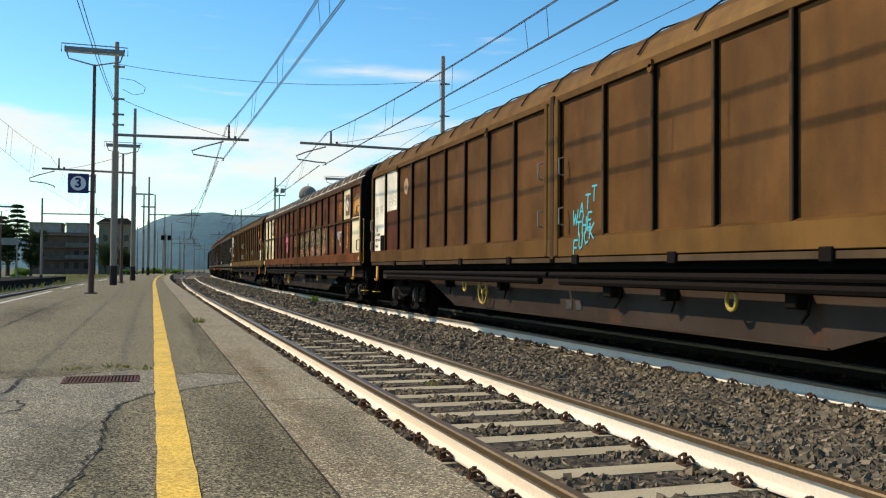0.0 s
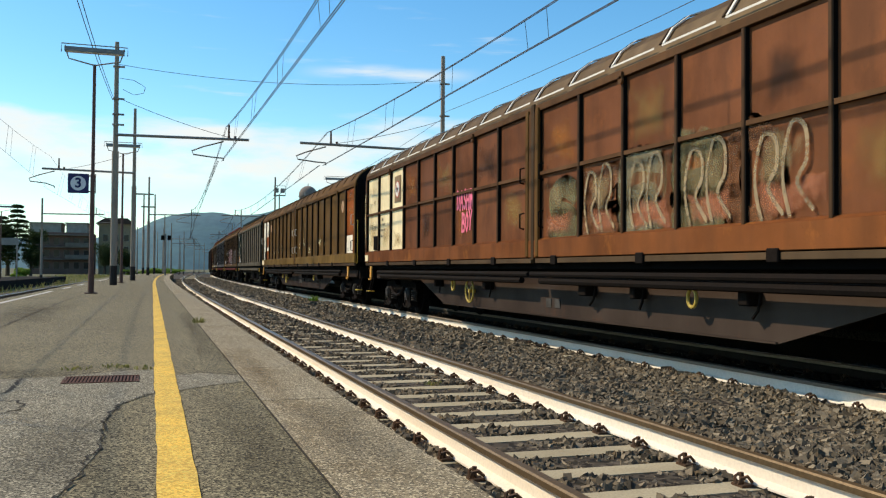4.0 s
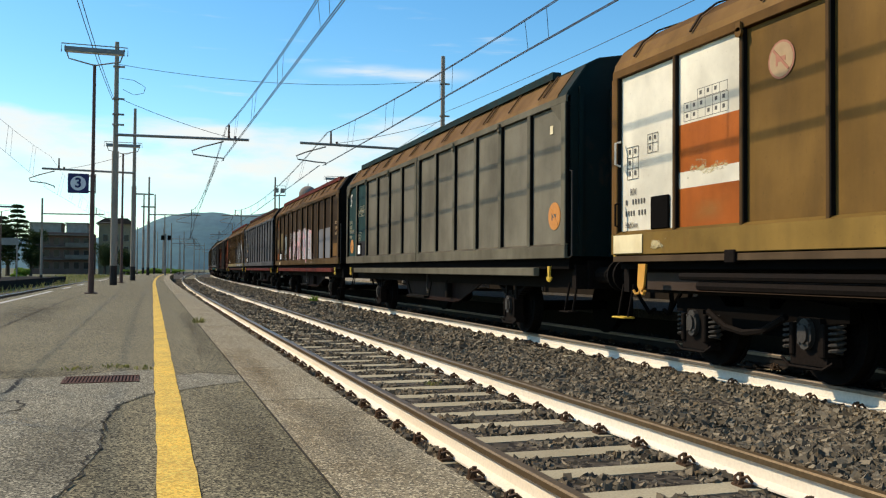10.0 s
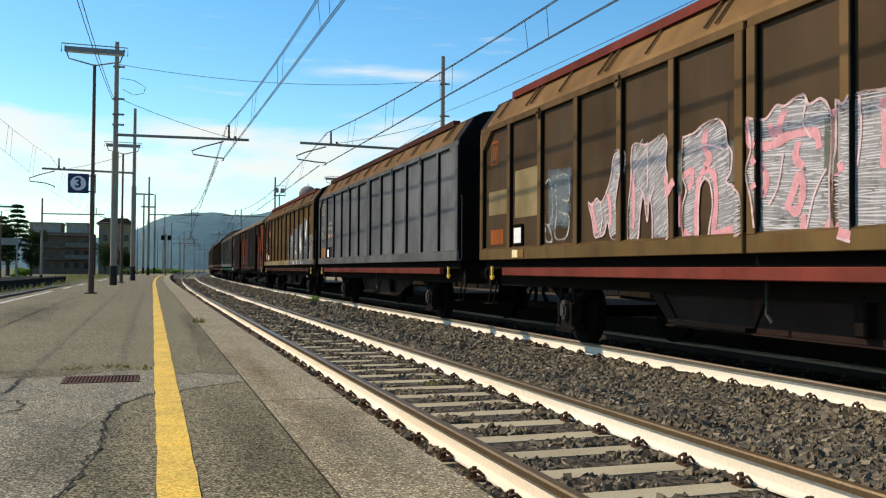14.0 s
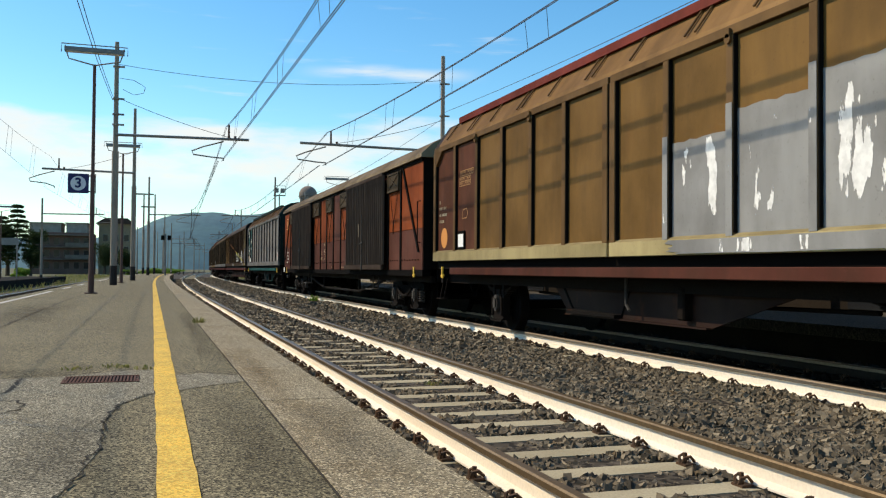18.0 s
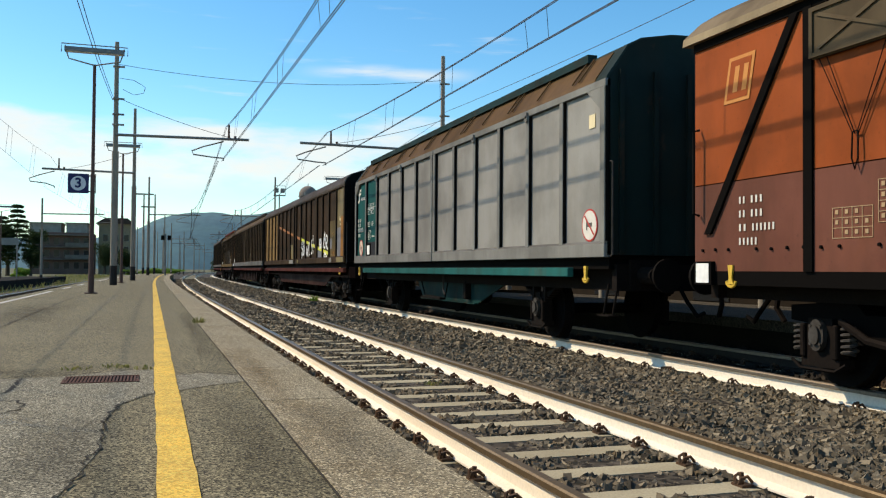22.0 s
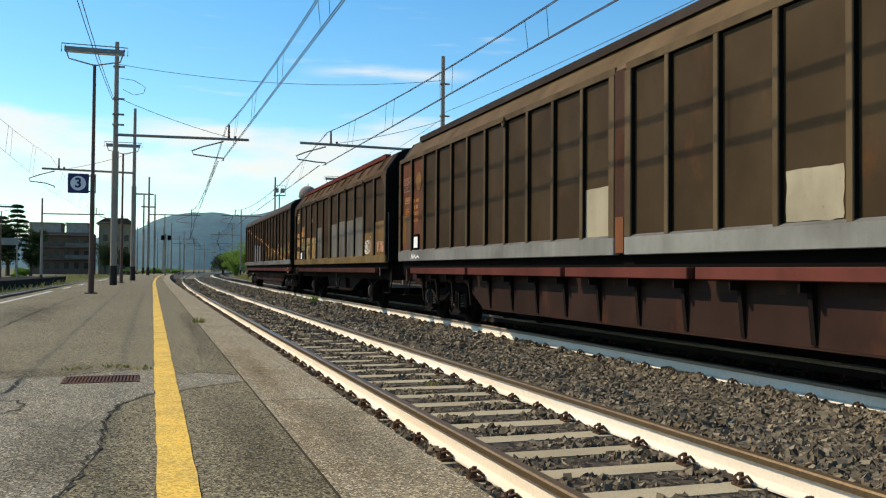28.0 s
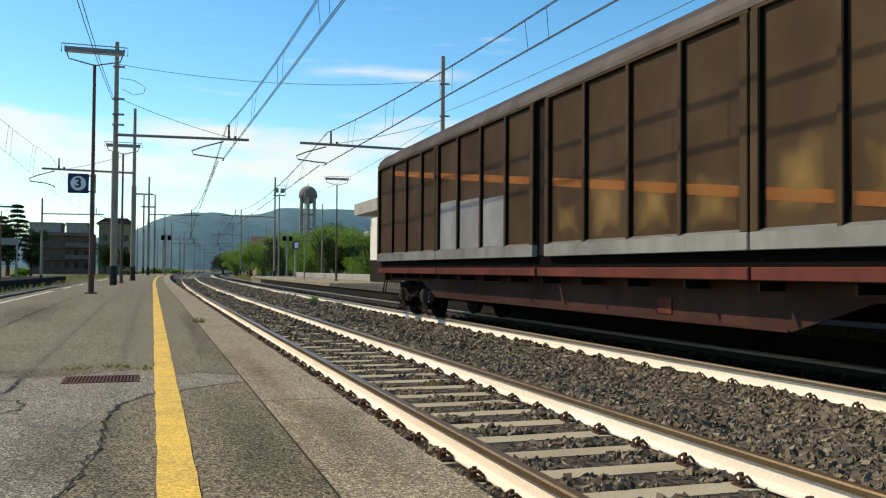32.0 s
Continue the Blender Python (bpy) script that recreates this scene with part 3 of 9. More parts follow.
def track(name, centre, z, label, head, detailed_to):
    root = thing(name, label, "railway track", kind="structure")
    for side in (-1, 1):
        x = centre + side * 0.7535
        bm = bmn()
        along(bm, [(x + a, z + b) for a, b in WEB], RAILS)
        rail = part("rail", bm, M["rail_rust"] if name == "track_3" else M["rail_shade"] if name == "track_2" and side > 0 else M["rail_white"], root, "rusty rail" if name == "track_3" else "rail with its side darkened for the train's shade" if name == "track_2" and side > 0 else "rail with white painted sides")
        bm = bmn()
        along(bm, [(x + a, z + b) for a, b in HEAD], RAILS)
        part("rail_head", bm, head, rail)
    bm = bmn()
    ring = [(-0.14, -0.40), (0.14, -0.40), (0.115, -0.184), (-0.115, -0.184)]
    prism(bm, ring, -1.15, 1.15, "x")
    sl = finish(bm, "sleeper")
    bm = bmn()
    for s in (-1, 1):
        for t in (-1, 1):
            x = s * 0.7535 + t * 0.105
            for q in (-0.035, 0.035):
                tube(bm, [(x - t * 0.03, q, -0.155), (x + t * 0.01, q * 1.3, -0.118), (x + t * 0.045, q * 0.9, -0.13), (x + t * 0.05, q * 0.4, -0.17)], 0.011, 5)
            rod(bm, (x + t * 0.02, 0, -0.185), (x + t * 0.02, 0, -0.10), 0.016, n=6)
            box(bm, x - 0.055, x + 0.055, -0.055, 0.055, -0.185, -0.168)
    clip = finish(bm, "fastening")
    y = -2.63
    count = 0
    while y < detailed_to:
        ob = part("sleeper", sl, M["sleeper"], root)
        ob.matrix_basis = pose(centre + shift(y), y, z, rz=-math.degrees(heading(y)))
        if y < 34:
            part("fastening", clip, M["clip"], ob)
        y += 0.6
    bm = bmn()
    while y < 200:
        x = centre + shift(y)
        box(bm, x - 1.15, x + 1.15, y - 0.13, y + 0.13, z - 0.3, z - 0.184)
        y += 0.6
    tagged(part("sleeper_run", bm, M["sleeper"], root), kind="stuff")
    return root


track("track_1", T1, Z1, "railway track on concrete sleepers with white painted rails", M["rail_head"], 70)
track("track_2", T2, Z2, "railway track carrying the goods train", M["rail_shine"], 60)
track("track_3", T3, Z3, "railway track on the other side of the island platform", M["rail_shine"], 40)


# ---- loose ballast ----
def stones(name, zones, seed, label, material):
    """Angular stones strewn over zones (x0, x1, y0, y1, per square metre, size, height function) as one mesh."""
    rs = np.random.RandomState(seed)
    base = np.array([(-1, -1, -1), (1, -1, -1), (1, 1, -1), (-1, 1, -1), (-0.7, -0.75, 1), (0.75, -0.7, 1), (0.7, 0.75, 1), (-0.75, 0.7, 1)], float) * 0.5
    quads = np.array([(0, 3, 2, 1), (4, 5, 6, 7), (0, 1, 5, 4), (1, 2, 6, 5), (2, 3, 7, 6), (3, 0, 4, 7)])
    vs, fs, total = [], [], 0
    for x0, x1, y0, y1, dens, size, height in zones:
        n = int((x1 - x0) * (y1 - y0) * dens)
        px, py = rs.uniform(x0, x1, n), rs.uniform(y0, y1, n)
        pz = height(px, py)
        keep = pz > -5
        px, py, pz = px[keep], py[keep], pz[keep]
        n = len(px)
        sc = size * rs.uniform(0.55, 1.35, (n, 1, 1)) * rs.uniform(0.6, 1.15, (n, 1, 3))
        pts = (base[None] + rs.uniform(-0.2, 0.2, (n, 8, 3))) * sc
        q = rs.normal(size=(n, 4))
        q /= np.linalg.norm(q, axis=1, keepdims=True)
        w, a, b, c = q.T
        rot = np.stack([np.stack([1 - 2 * (b * b + c * c), 2 * (a * b - c * w), 2 * (a * c + b * w)], 1), np.stack([2 * (a * b + c * w), 1 - 2 * (a * a + c * c), 2 * (b * c - a * w)], 1), np.stack([2 * (a * c - b * w), 2 * (b * c + a * w), 1 - 2 * (a * a + b * b)], 1)], 1)
        pts = np.einsum("nij,nkj->nki", rot, pts)
        bx = np.array([shift(v) for v in py])
        pts += np.stack([px + bx, py, pz], 1)[:, None, :]
        vs.append(pts.reshape(-1, 3))
        fs.append((quads[None] + (np.arange(n) * 8)[:, None, None] + total).reshape(-1, 4))
        total += n * 8
    vs, fs = np.concatenate(vs), np.concatenate(fs)
    me = bpy.data.meshes.new(name)
    me.vertices.add(len(vs))
    me.vertices.foreach_set("co", vs.ravel())
    me.loops.add(fs.size)
    me.loops.foreach_set("vertex_index", fs.ravel().astype(np.int32))
    me.polygons.add(len(fs))
    me.polygons.foreach_set("loop_start", np.arange(0, fs.size, 4, dtype=np.int32))
    me.polygons.foreach_set("use_smooth", np.zeros(len(fs), dtype=bool))
    me.update(calc_edges=True)
    me.materials.append(material)
    ob = new(name, me)
    return tagged(ob, label, "ballast", kind="stuff")


def crib(centre, z):
    """Height of the stones between the sleepers; none on the sleepers or rails."""
    def h(x, y):
        ph = np.abs((y + 2.63 + 0.3) % 0.6 - 0.3)
        d = np.abs(np.abs(x - centre) - 0.7535)
        top = z - 0.205 + 0.02 * np.sin(x * 7 + y * 3) + np.where(np.abs(x - centre) < 0.5, 0.0, 0.015)
        out = np.where((ph < 0.135) & (np.abs(x - centre) < 1.12), -9.0, top)
        return np.where(d < 0.085, -9.0, out)
    return h


def between(x, y):
    t = np.clip((x - 3.9) / 1.9, 0, 1)
    return -0.135 + 0.035 * np.sin(t * math.pi * 2.0 + 0.6) + 0.035 * np.sin(x * 5.1 + y * 1.7) * np.sin(y * 2.3) + 0.005 * t


def gutter(x, y):
    return -0.16 + 0.03 * np.sin(y * 3.1)


stones("ballast_stones", [
    (1.75, 3.85, 2.5, 14, 800, 0.046, crib(T1, Z1)), (1.75, 3.85, 14, 16, 560, 0.055, crib(T1, Z1)), (1.75, 3.85, 16, 40, 260, 0.075, crib(T1, Z1)),
    (3.85, 5.95, 3, 13, 1000, 0.049, between), (3.85, 5.95, 13, 26, 420, 0.072, between), (3.85, 5.95, 26, 60, 170, 0.11, between),
    (0.95, 1.75, 2.5, 16, 700, 0.047, gutter), (0.95, 1.75, 16, 40, 260, 0.075, gutter),
    (1.75, 3.85, 40, 110, 60, 0.12, crib(T1, Z1)), (3.85, 5.95, 60, 120, 50, 0.14, between), (0.95, 1.75, 40, 100, 60, 0.12, gutter),
    (-6.0, -3.1, 16, 60, 110, 0.09, crib(T3, Z3)),
], 3, "loose angular grey-brown ballast stones", M["ballast"])
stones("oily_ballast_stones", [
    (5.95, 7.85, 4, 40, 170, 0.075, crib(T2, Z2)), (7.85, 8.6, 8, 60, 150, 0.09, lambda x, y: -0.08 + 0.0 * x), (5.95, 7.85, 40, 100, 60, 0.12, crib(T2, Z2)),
], 4, "ballast stones under the goods train, coloured black for its shade", M["ballast_shade"])
# Near black sheets on the bed imitate the shade under the train.
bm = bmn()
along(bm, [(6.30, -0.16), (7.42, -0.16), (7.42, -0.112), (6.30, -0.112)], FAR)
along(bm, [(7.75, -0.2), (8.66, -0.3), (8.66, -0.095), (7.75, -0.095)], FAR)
thing("oily_track_bed", "track bed between the train's rails, coloured black for shade", "ballast", kind="structure", bm=bm, material=M["near_black"])


# ---- wagons ----
# A wagon's own space: x across (its platform side at -HW), y along, z up from the rail top, origin at its middle.
HW = 1.42
RIDE = 0.065         # bodies lowered over their wheels to fit the camera's view
PAINTS = {}


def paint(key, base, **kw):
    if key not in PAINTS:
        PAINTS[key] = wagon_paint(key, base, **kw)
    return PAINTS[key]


P_BROWN = paint("khaki_brown_paint", (0.185, 0.094, 0.027), dirtiness=0.35, rusty=0.2)
P_BROWN_PANEL = paint("dusty_brown_panel_paint", (0.172, 0.080, 0.026), dirtiness=0.42, rusty=0.2)
P_RED = paint("rusty_red_brown_paint", (0.215, 0.080, 0.034), dirtiness=0.42, rusty=0.55, rust=(0.30, 0.10, 0.03))
P_RUST_SILL = paint("rusty_orange_sill_paint", (0.25, 0.085, 0.026), dirtiness=0.4, rusty=0.6, rust=(0.5, 0.18, 0.035))
P_CREAM = paint("cream_panel_paint", (0.84, 0.72, 0.45), dirtiness=0.28, rusty=0.3, dirt=(0.40, 0.24, 0.08), rust=(0.5, 0.27, 0.07))
P_WHITE = paint("white_panel_paint", (0.86, 0.80, 0.65), dirtiness=0.15, rusty=0.05, dirt=(0.35, 0.28, 0.18))
P_ORANGE = paint("burnt_orange_paint", (0.47, 0.125, 0.024), dirtiness=0.3, rusty=0.4)
P_GREY = paint("light_grey_paint", (0.345, 0.34, 0.31), dirtiness=0.22, rusty=0.04, dirt=(0.16, 0.13, 0.09))
P_GREY_FRAME = paint("grey_frame_paint", (0.27, 0.27, 0.245), dirtiness=0.3, rusty=0.08)
P_OLIVE = paint("olive_grey_paint", (0.25, 0.228, 0.168), dirtiness=0.2, rusty=0.05)
P_OLIVE_FRAME = paint("olive_grey_frame_paint", (0.20, 0.18, 0.125), dirtiness=0.3, rusty=0.08)
P_BLUEGREY = paint("blue_grey_paint", (0.205, 0.217, 0.222), dirtiness=0.25, rusty=0.05)
P_BLUEGREY_FRAME = paint("blue_grey_frame_paint", (0.18, 0.187, 0.183), dirtiness=0.3, rusty=0.08)
P_TEAL = paint("teal_panel_paint", (0.012, 0.135, 0.125), dirtiness=0.2, rusty=0.02)
P_TEAL_DULL = paint("dull_teal_panel_paint", (0.035, 0.095, 0.09), dirtiness=0.35, rusty=0.05)
P_TAN = paint("tan_roof_sheet_paint", (0.31, 0.175, 0.064), dirtiness=0.35, rusty=0.2)
P_TAN_DARK = paint("brown_roof_sheet_paint", (0.18, 0.105, 0.043), dirtiness=0.4, rusty=0.2)
P_DUST = paint("dark_dust_brown_paint", (0.084, 0.052, 0.026), dirtiness=0.45, rusty=0.12)
P_DUST_FRAME = paint("brown_frame_paint", (0.17, 0.098, 0.04), dirtiness=0.4, rusty=0.15)
P_YELLOWBROWN = paint("ochre_brown_paint", (0.205, 0.115, 0.036), dirtiness=0.35, rusty=0.15)
P_SILL_CREAM = paint("cream_sill_paint", (0.46, 0.38, 0.19), dirtiness=0.3, rusty=0.1)
P_SILL_GREY = paint("grey_sill_paint", (0.27, 0.275, 0.25), dirtiness=0.3, rusty=0.08)
P_OXIDE = paint("red_oxide_paint", (0.22, 0.046, 0.032), dirtiness=0.35, rusty=0.2)
P_OXIDE_DARK = paint("dark_red_oxide_paint", (0.11, 0.036, 0.024), dirtiness=0.45, rusty=0.25)
P_VAN_ORANGE = paint("faded_orange_red_paint", (0.34, 0.078, 0.02), dirtiness=0.25, rusty=0.25)
P_VAN_PINK = paint("faded_brick_pink_paint", (0.165, 0.062, 0.042), dirtiness=0.35, rusty=0.15)
P_DOOR = paint("dark_brown_door_paint", (0.075, 0.050, 0.035), dirtiness=0.45, rusty=0.15)
# Door sheet behind the ribs painted near black, as shade in the grooves.
P_DOOR_DEEP = paint("door_groove_shade_paint", (0.016, 0.011, 0.009), dirtiness=0.3, rusty=0.1)
P_FLAP = paint("olive_brown_flap_paint", (0.105, 0.078, 0.045), dirtiness=0.4, rusty=0.1)
P_ROOF_PALE = paint("pale_dusty_roof", (0.36, 0.28, 0.17), dirtiness=0.4, rusty=0.1)
P_ROOF_DARK = paint("dark_sooty_roof", (0.055, 0.042, 0.033), dirtiness=0.4, rusty=0.15)
P_PATCH_GREY = paint("grey_overpaint", (0.30, 0.31, 0.32), dirtiness=0.15, rusty=0.03, dirt=(0.2, 0.19, 0.17))
P_PATCH_BROWN = paint("light_ochre_patch", (0.31, 0.165, 0.055), dirtiness=0.25, rusty=0.15)
# End walls near black: their shade between wagons is put into the paint.
P_END = paint("shaded_end_wall_paint", (0.008, 0.0062, 0.005), dirtiness=0.3, rusty=0.1, dirt=(0.012, 0.01, 0.008))
M["spray_white"] = flat("white_spray_paint", (0.78, 0.77, 0.76), 0.5)
M["spray_pink"] = flat("pink_spray_paint", (0.75, 0.14, 0.24), 0.5)
M["spray_pale_pink"] = soft_paint("pale_pink_spray_paint", (0.76, 0.35, 0.38), 0.02, 0.7, 9.0, (1, 1, 1), 0.95, 0.1, 0.5)
M["spray_silver"] = soft_paint("thin_silver_spray_paint", (0.37, 0.35, 0.36), 0.02, 0.5, 6.0, (1, 1, 1), 0.85, 0.25, 0.6)
M["spray_rim"] = soft_paint("rosy_white_spray_paint", (0.80, 0.56, 0.57), 0.02, 0.7, 12.0, (1, 1, 1), 0.9, 0.1, 0.5)
M["spray_chalk"] = flat("thin_white_spray_paint", (0.60, 0.565, 0.58), 0.6)
M["spray_cyan"] = flat("turquoise_spray_paint", (0.06, 0.46, 0.52), 0.5)
M["spray_yellow"] = flat("acid_yellow_spray_paint", (0.62, 0.60, 0.03), 0.5)
M["mark_dark"] = flat("dark_stencil_paint", (0.10, 0.088, 0.075), 0.6)
M["mark_white"] = flat("white_stencil_paint", (0.66, 0.63, 0.56), 0.6)
M["mark_orange"] = flat("orange_stencil_paint", (0.55, 0.22, 0.05), 0.6)
M["mark_dark_orange"] = flat("brown_notice_lettering", (0.26, 0.11, 0.03), 0.7)
M["mark_ochre"] = flat("rubbed_ochre_stencil_paint", (0.34, 0.18, 0.07), 0.7)
M["mark_red"] = flat("red_sign_paint", (0.45, 0.04, 0.03), 0.5)
M["mark_faded"] = flat("faded_cream_stencil_paint", (0.36, 0.32, 0.22), 0.7)
M["sign_cream"] = flat("cream_sign_paint", (0.60, 0.47, 0.36), 0.6)
M["mark_rose"] = flat("faded_red_sign_paint", (0.38, 0.16, 0.10), 0.7)
M["mark_ochre_bright"] = flat("orange_tag_paint", (0.50, 0.22, 0.045), 0.7)
M["mark_beige"] = flat("faded_beige_sign_paint", (0.40, 0.27, 0.15), 0.7)
S_LETTER_GROUND = soft_paint("rubbed_pale_lettering_ground", (0.34, 0.31, 0.235), 0.05, 0.35, 4.0, (1, 1, 1), 0.8, 0.25, 0.6)
S_RUST = soft_paint("orange_rust_stain", (0.50, 0.18, 0.035), 0.5, 0.55, 1.8, (1, 1, 0.7), 0.55, 0.2, 0.95)
S_OCHRE = soft_paint("ochre_stain", (0.40, 0.25, 0.08), 0.5, 0.55, 1.8, (1, 1, 0.7), 0.5, 0.2, 0.95)
S_CREAM = soft_paint("pale_cream_smear", (0.58, 0.47, 0.25), 0.4, 1.1, 6.0, (1, 0.6, 1.4), 0.8, 0.45, 0.7)
S_DARK = soft_paint("dark_grime", (0.03, 0.02, 0.014), 0.5, 0.55, 1.6, (1, 1, 0.5), 0.6, 0.2, 0.95)
S_SPLASH = soft_paint("white_paint_splash", (0.80, 0.80, 0.78), 0.2, 1.5, 2.6, (1, 1.6, 0.5), 1.0, 0.84, 0.90)
S_RUN = soft_paint("orange_rust_run", (0.64, 0.22, 0.04), 0.4, 0.5, 2.0, (1, 3.0, 0.25), 0.8, 0.2, 0.8)
M["label_paper"] = flat("white_paper_label", (0.8, 0.8, 0.78), 0.7)
M["copper_hook"] = flat("dull_gold_paint", (0.42, 0.30, 0.06), 0.5)


LAYERS = {}


def layer(parent):
    """Paint lies on paint: each new mark on a wagon sits half a millimetre further out."""
    while parent.parent:
        parent = parent.parent
    LAYERS[parent.name] = LAYERS.get(parent.name, 0) + 1
    return 0.0002 * LAYERS[parent.name]


def sheet(bm, y0, y1, z0, z1, x, t=0.004):
    box(bm, x - t, x, y0, y1, z0, z1)


def patch(parent, x, y0, y1, z0, z1, material, name="paint_patch", label="", cut=0.0, seed=0):
    """A painted area on a panel, 4 mm proud. cut: raggedness of its edge."""
    bm = bmn()
    x -= layer(parent)
    if cut:
        rnd = random.Random(seed)
        ring, n, cy, cz = [], 9, (y0 + y1) / 2, (z0 + z1) / 2
        for a, b, c, d in ((y0, z0, y1, z0), (y1, z0, y1, z1), (y1, z1, y0, z1), (y0, z1, y0, z0)):
            for k in range(n):
                f, s = k / n, 1 - rnd.uniform(0, 2.2 * cut / max(0.2, min(y1 - y0, z1 - z0)))
                ring.append((cy + (a + (c - a) * f - cy) * s, cz + (b + (d - b) * f - cz) * s))
        hub = bm.verts.new((x - 0.005, cy, cz))
        rim = [bm.verts.new((x - 0.005, p, q)) for p, q in ring]
        for k in range(len(rim)):
            bm.faces.new((hub, rim[k], rim[(k + 1) % len(rim)]))
    else:
        box(bm, x - 0.005, x - 0.001, y0, y1, z0, z1)
    return part(name, bm, material, parent, label)


def bars(parent, x, y0, z_top, rows, material, h=0.075, gap=0.05, name="stencil_marking", pitch=0.055, ink=0.388):
    """Lines of lettering too small to read, as plain bars. rows: lengths in metres; they run towards -y, as one reads them from the platform."""
    bm = bmn()
    x -= layer(parent)
    z = z_top
    for r in rows:
        y = y0
        for l in (r if isinstance(r, tuple) else (r,)):
            if l < 0:
                y += l
                continue
            n = max(1, int(l / pitch))
            for k in range(n):
                box(bm, x - 0.005, x - 0.001, y - (k + ink) * l / n, y - k * l / n, z - h * 0.8, z)
            y -= l + 0.06
        z -= h + gap
    return tagged(part(name, bm, material, parent), kind="stuff")


def writing(parent, x, y0, z0, h, text, material, name="stencil_writing"):
    """Readable stencilled letters, h high, that run towards -y."""
    fc = bpy.data.curves.new("writing", "FONT")
    fc.body, fc.size, fc.extrude, fc.resolution_u = text, h * 1.38, 0.0012, 3
    tmp = bpy.data.objects.new("writing", fc)
    me = bpy.data.meshes.new_from_object(tmp)
    bpy.data.objects.remove(tmp)
    me.materials.clear()
    ob = part(name, me, material, parent)
    ob.matrix_basis = Matrix(((0, 0, -1, x - 0.006 - layer(parent)), (-0.85, 0, 0, y0), (0, 1, 0, z0), (0, 0, 0, 1)))
    return ob


def strokes(parent, x, y0, z0, size, lines, width, material, name="graffiti", label="", lean=0.0):
    """Sprayed strokes. lines: polylines in letter units (u towards -y, v up)."""
    bm = bmn()
    x -= layer(parent)
    count = 0
    for line in lines:
        pts = [Vector((x - 0.004, y0 - (u + lean * v) * size, z0 + v * size)) for u, v in line]
        for p, q in zip(pts, pts[1:]):
            d = (q - p)
            if d.length < 1e-5:
                continue
            d.normalize()
            nrm = Vector((0, -d.z, d.y)) * width / 2
            e = d * width * 0.25
            count += 1
            o = Vector((-0.00004 * count, 0, 0))
            v = [bm.verts.new(c + o) for c in (p - e + nrm, p - e - nrm, q + e - nrm, q + e + nrm)]
            bm.faces.new(v)
        for p in pts:
            count += 1
            bm.faces.new([bm.verts.new(p + Vector((-0.00004 * count, math.cos(a) * width / 2, math.sin(a) * width / 2))) for a in [k * math.pi / 4 for k in range(8)]])
    return part(name, bm, material, parent, label)


def curl(line, n=5):
    """A smooth hand-sprayed curve through the points."""
    out = []
    for k in range(len(line) - 1):
        p = [line[max(0, min(len(line) - 1, k + j))] for j in (-1, 0, 1, 2)]
        for i in range(n):
            f = i / n
            out.append(tuple(0.5 * (2 * p[1][c] + (p[2][c] - p[0][c]) * f + (2 * p[0][c] - 5 * p[1][c] + 4 * p[2][c] - p[3][c]) * f * f + (3 * p[1][c] - p[0][c] - 3 * p[2][c] + p[3][c]) * f ** 3) for c in (0, 1)))
    return out + [line[-1]]


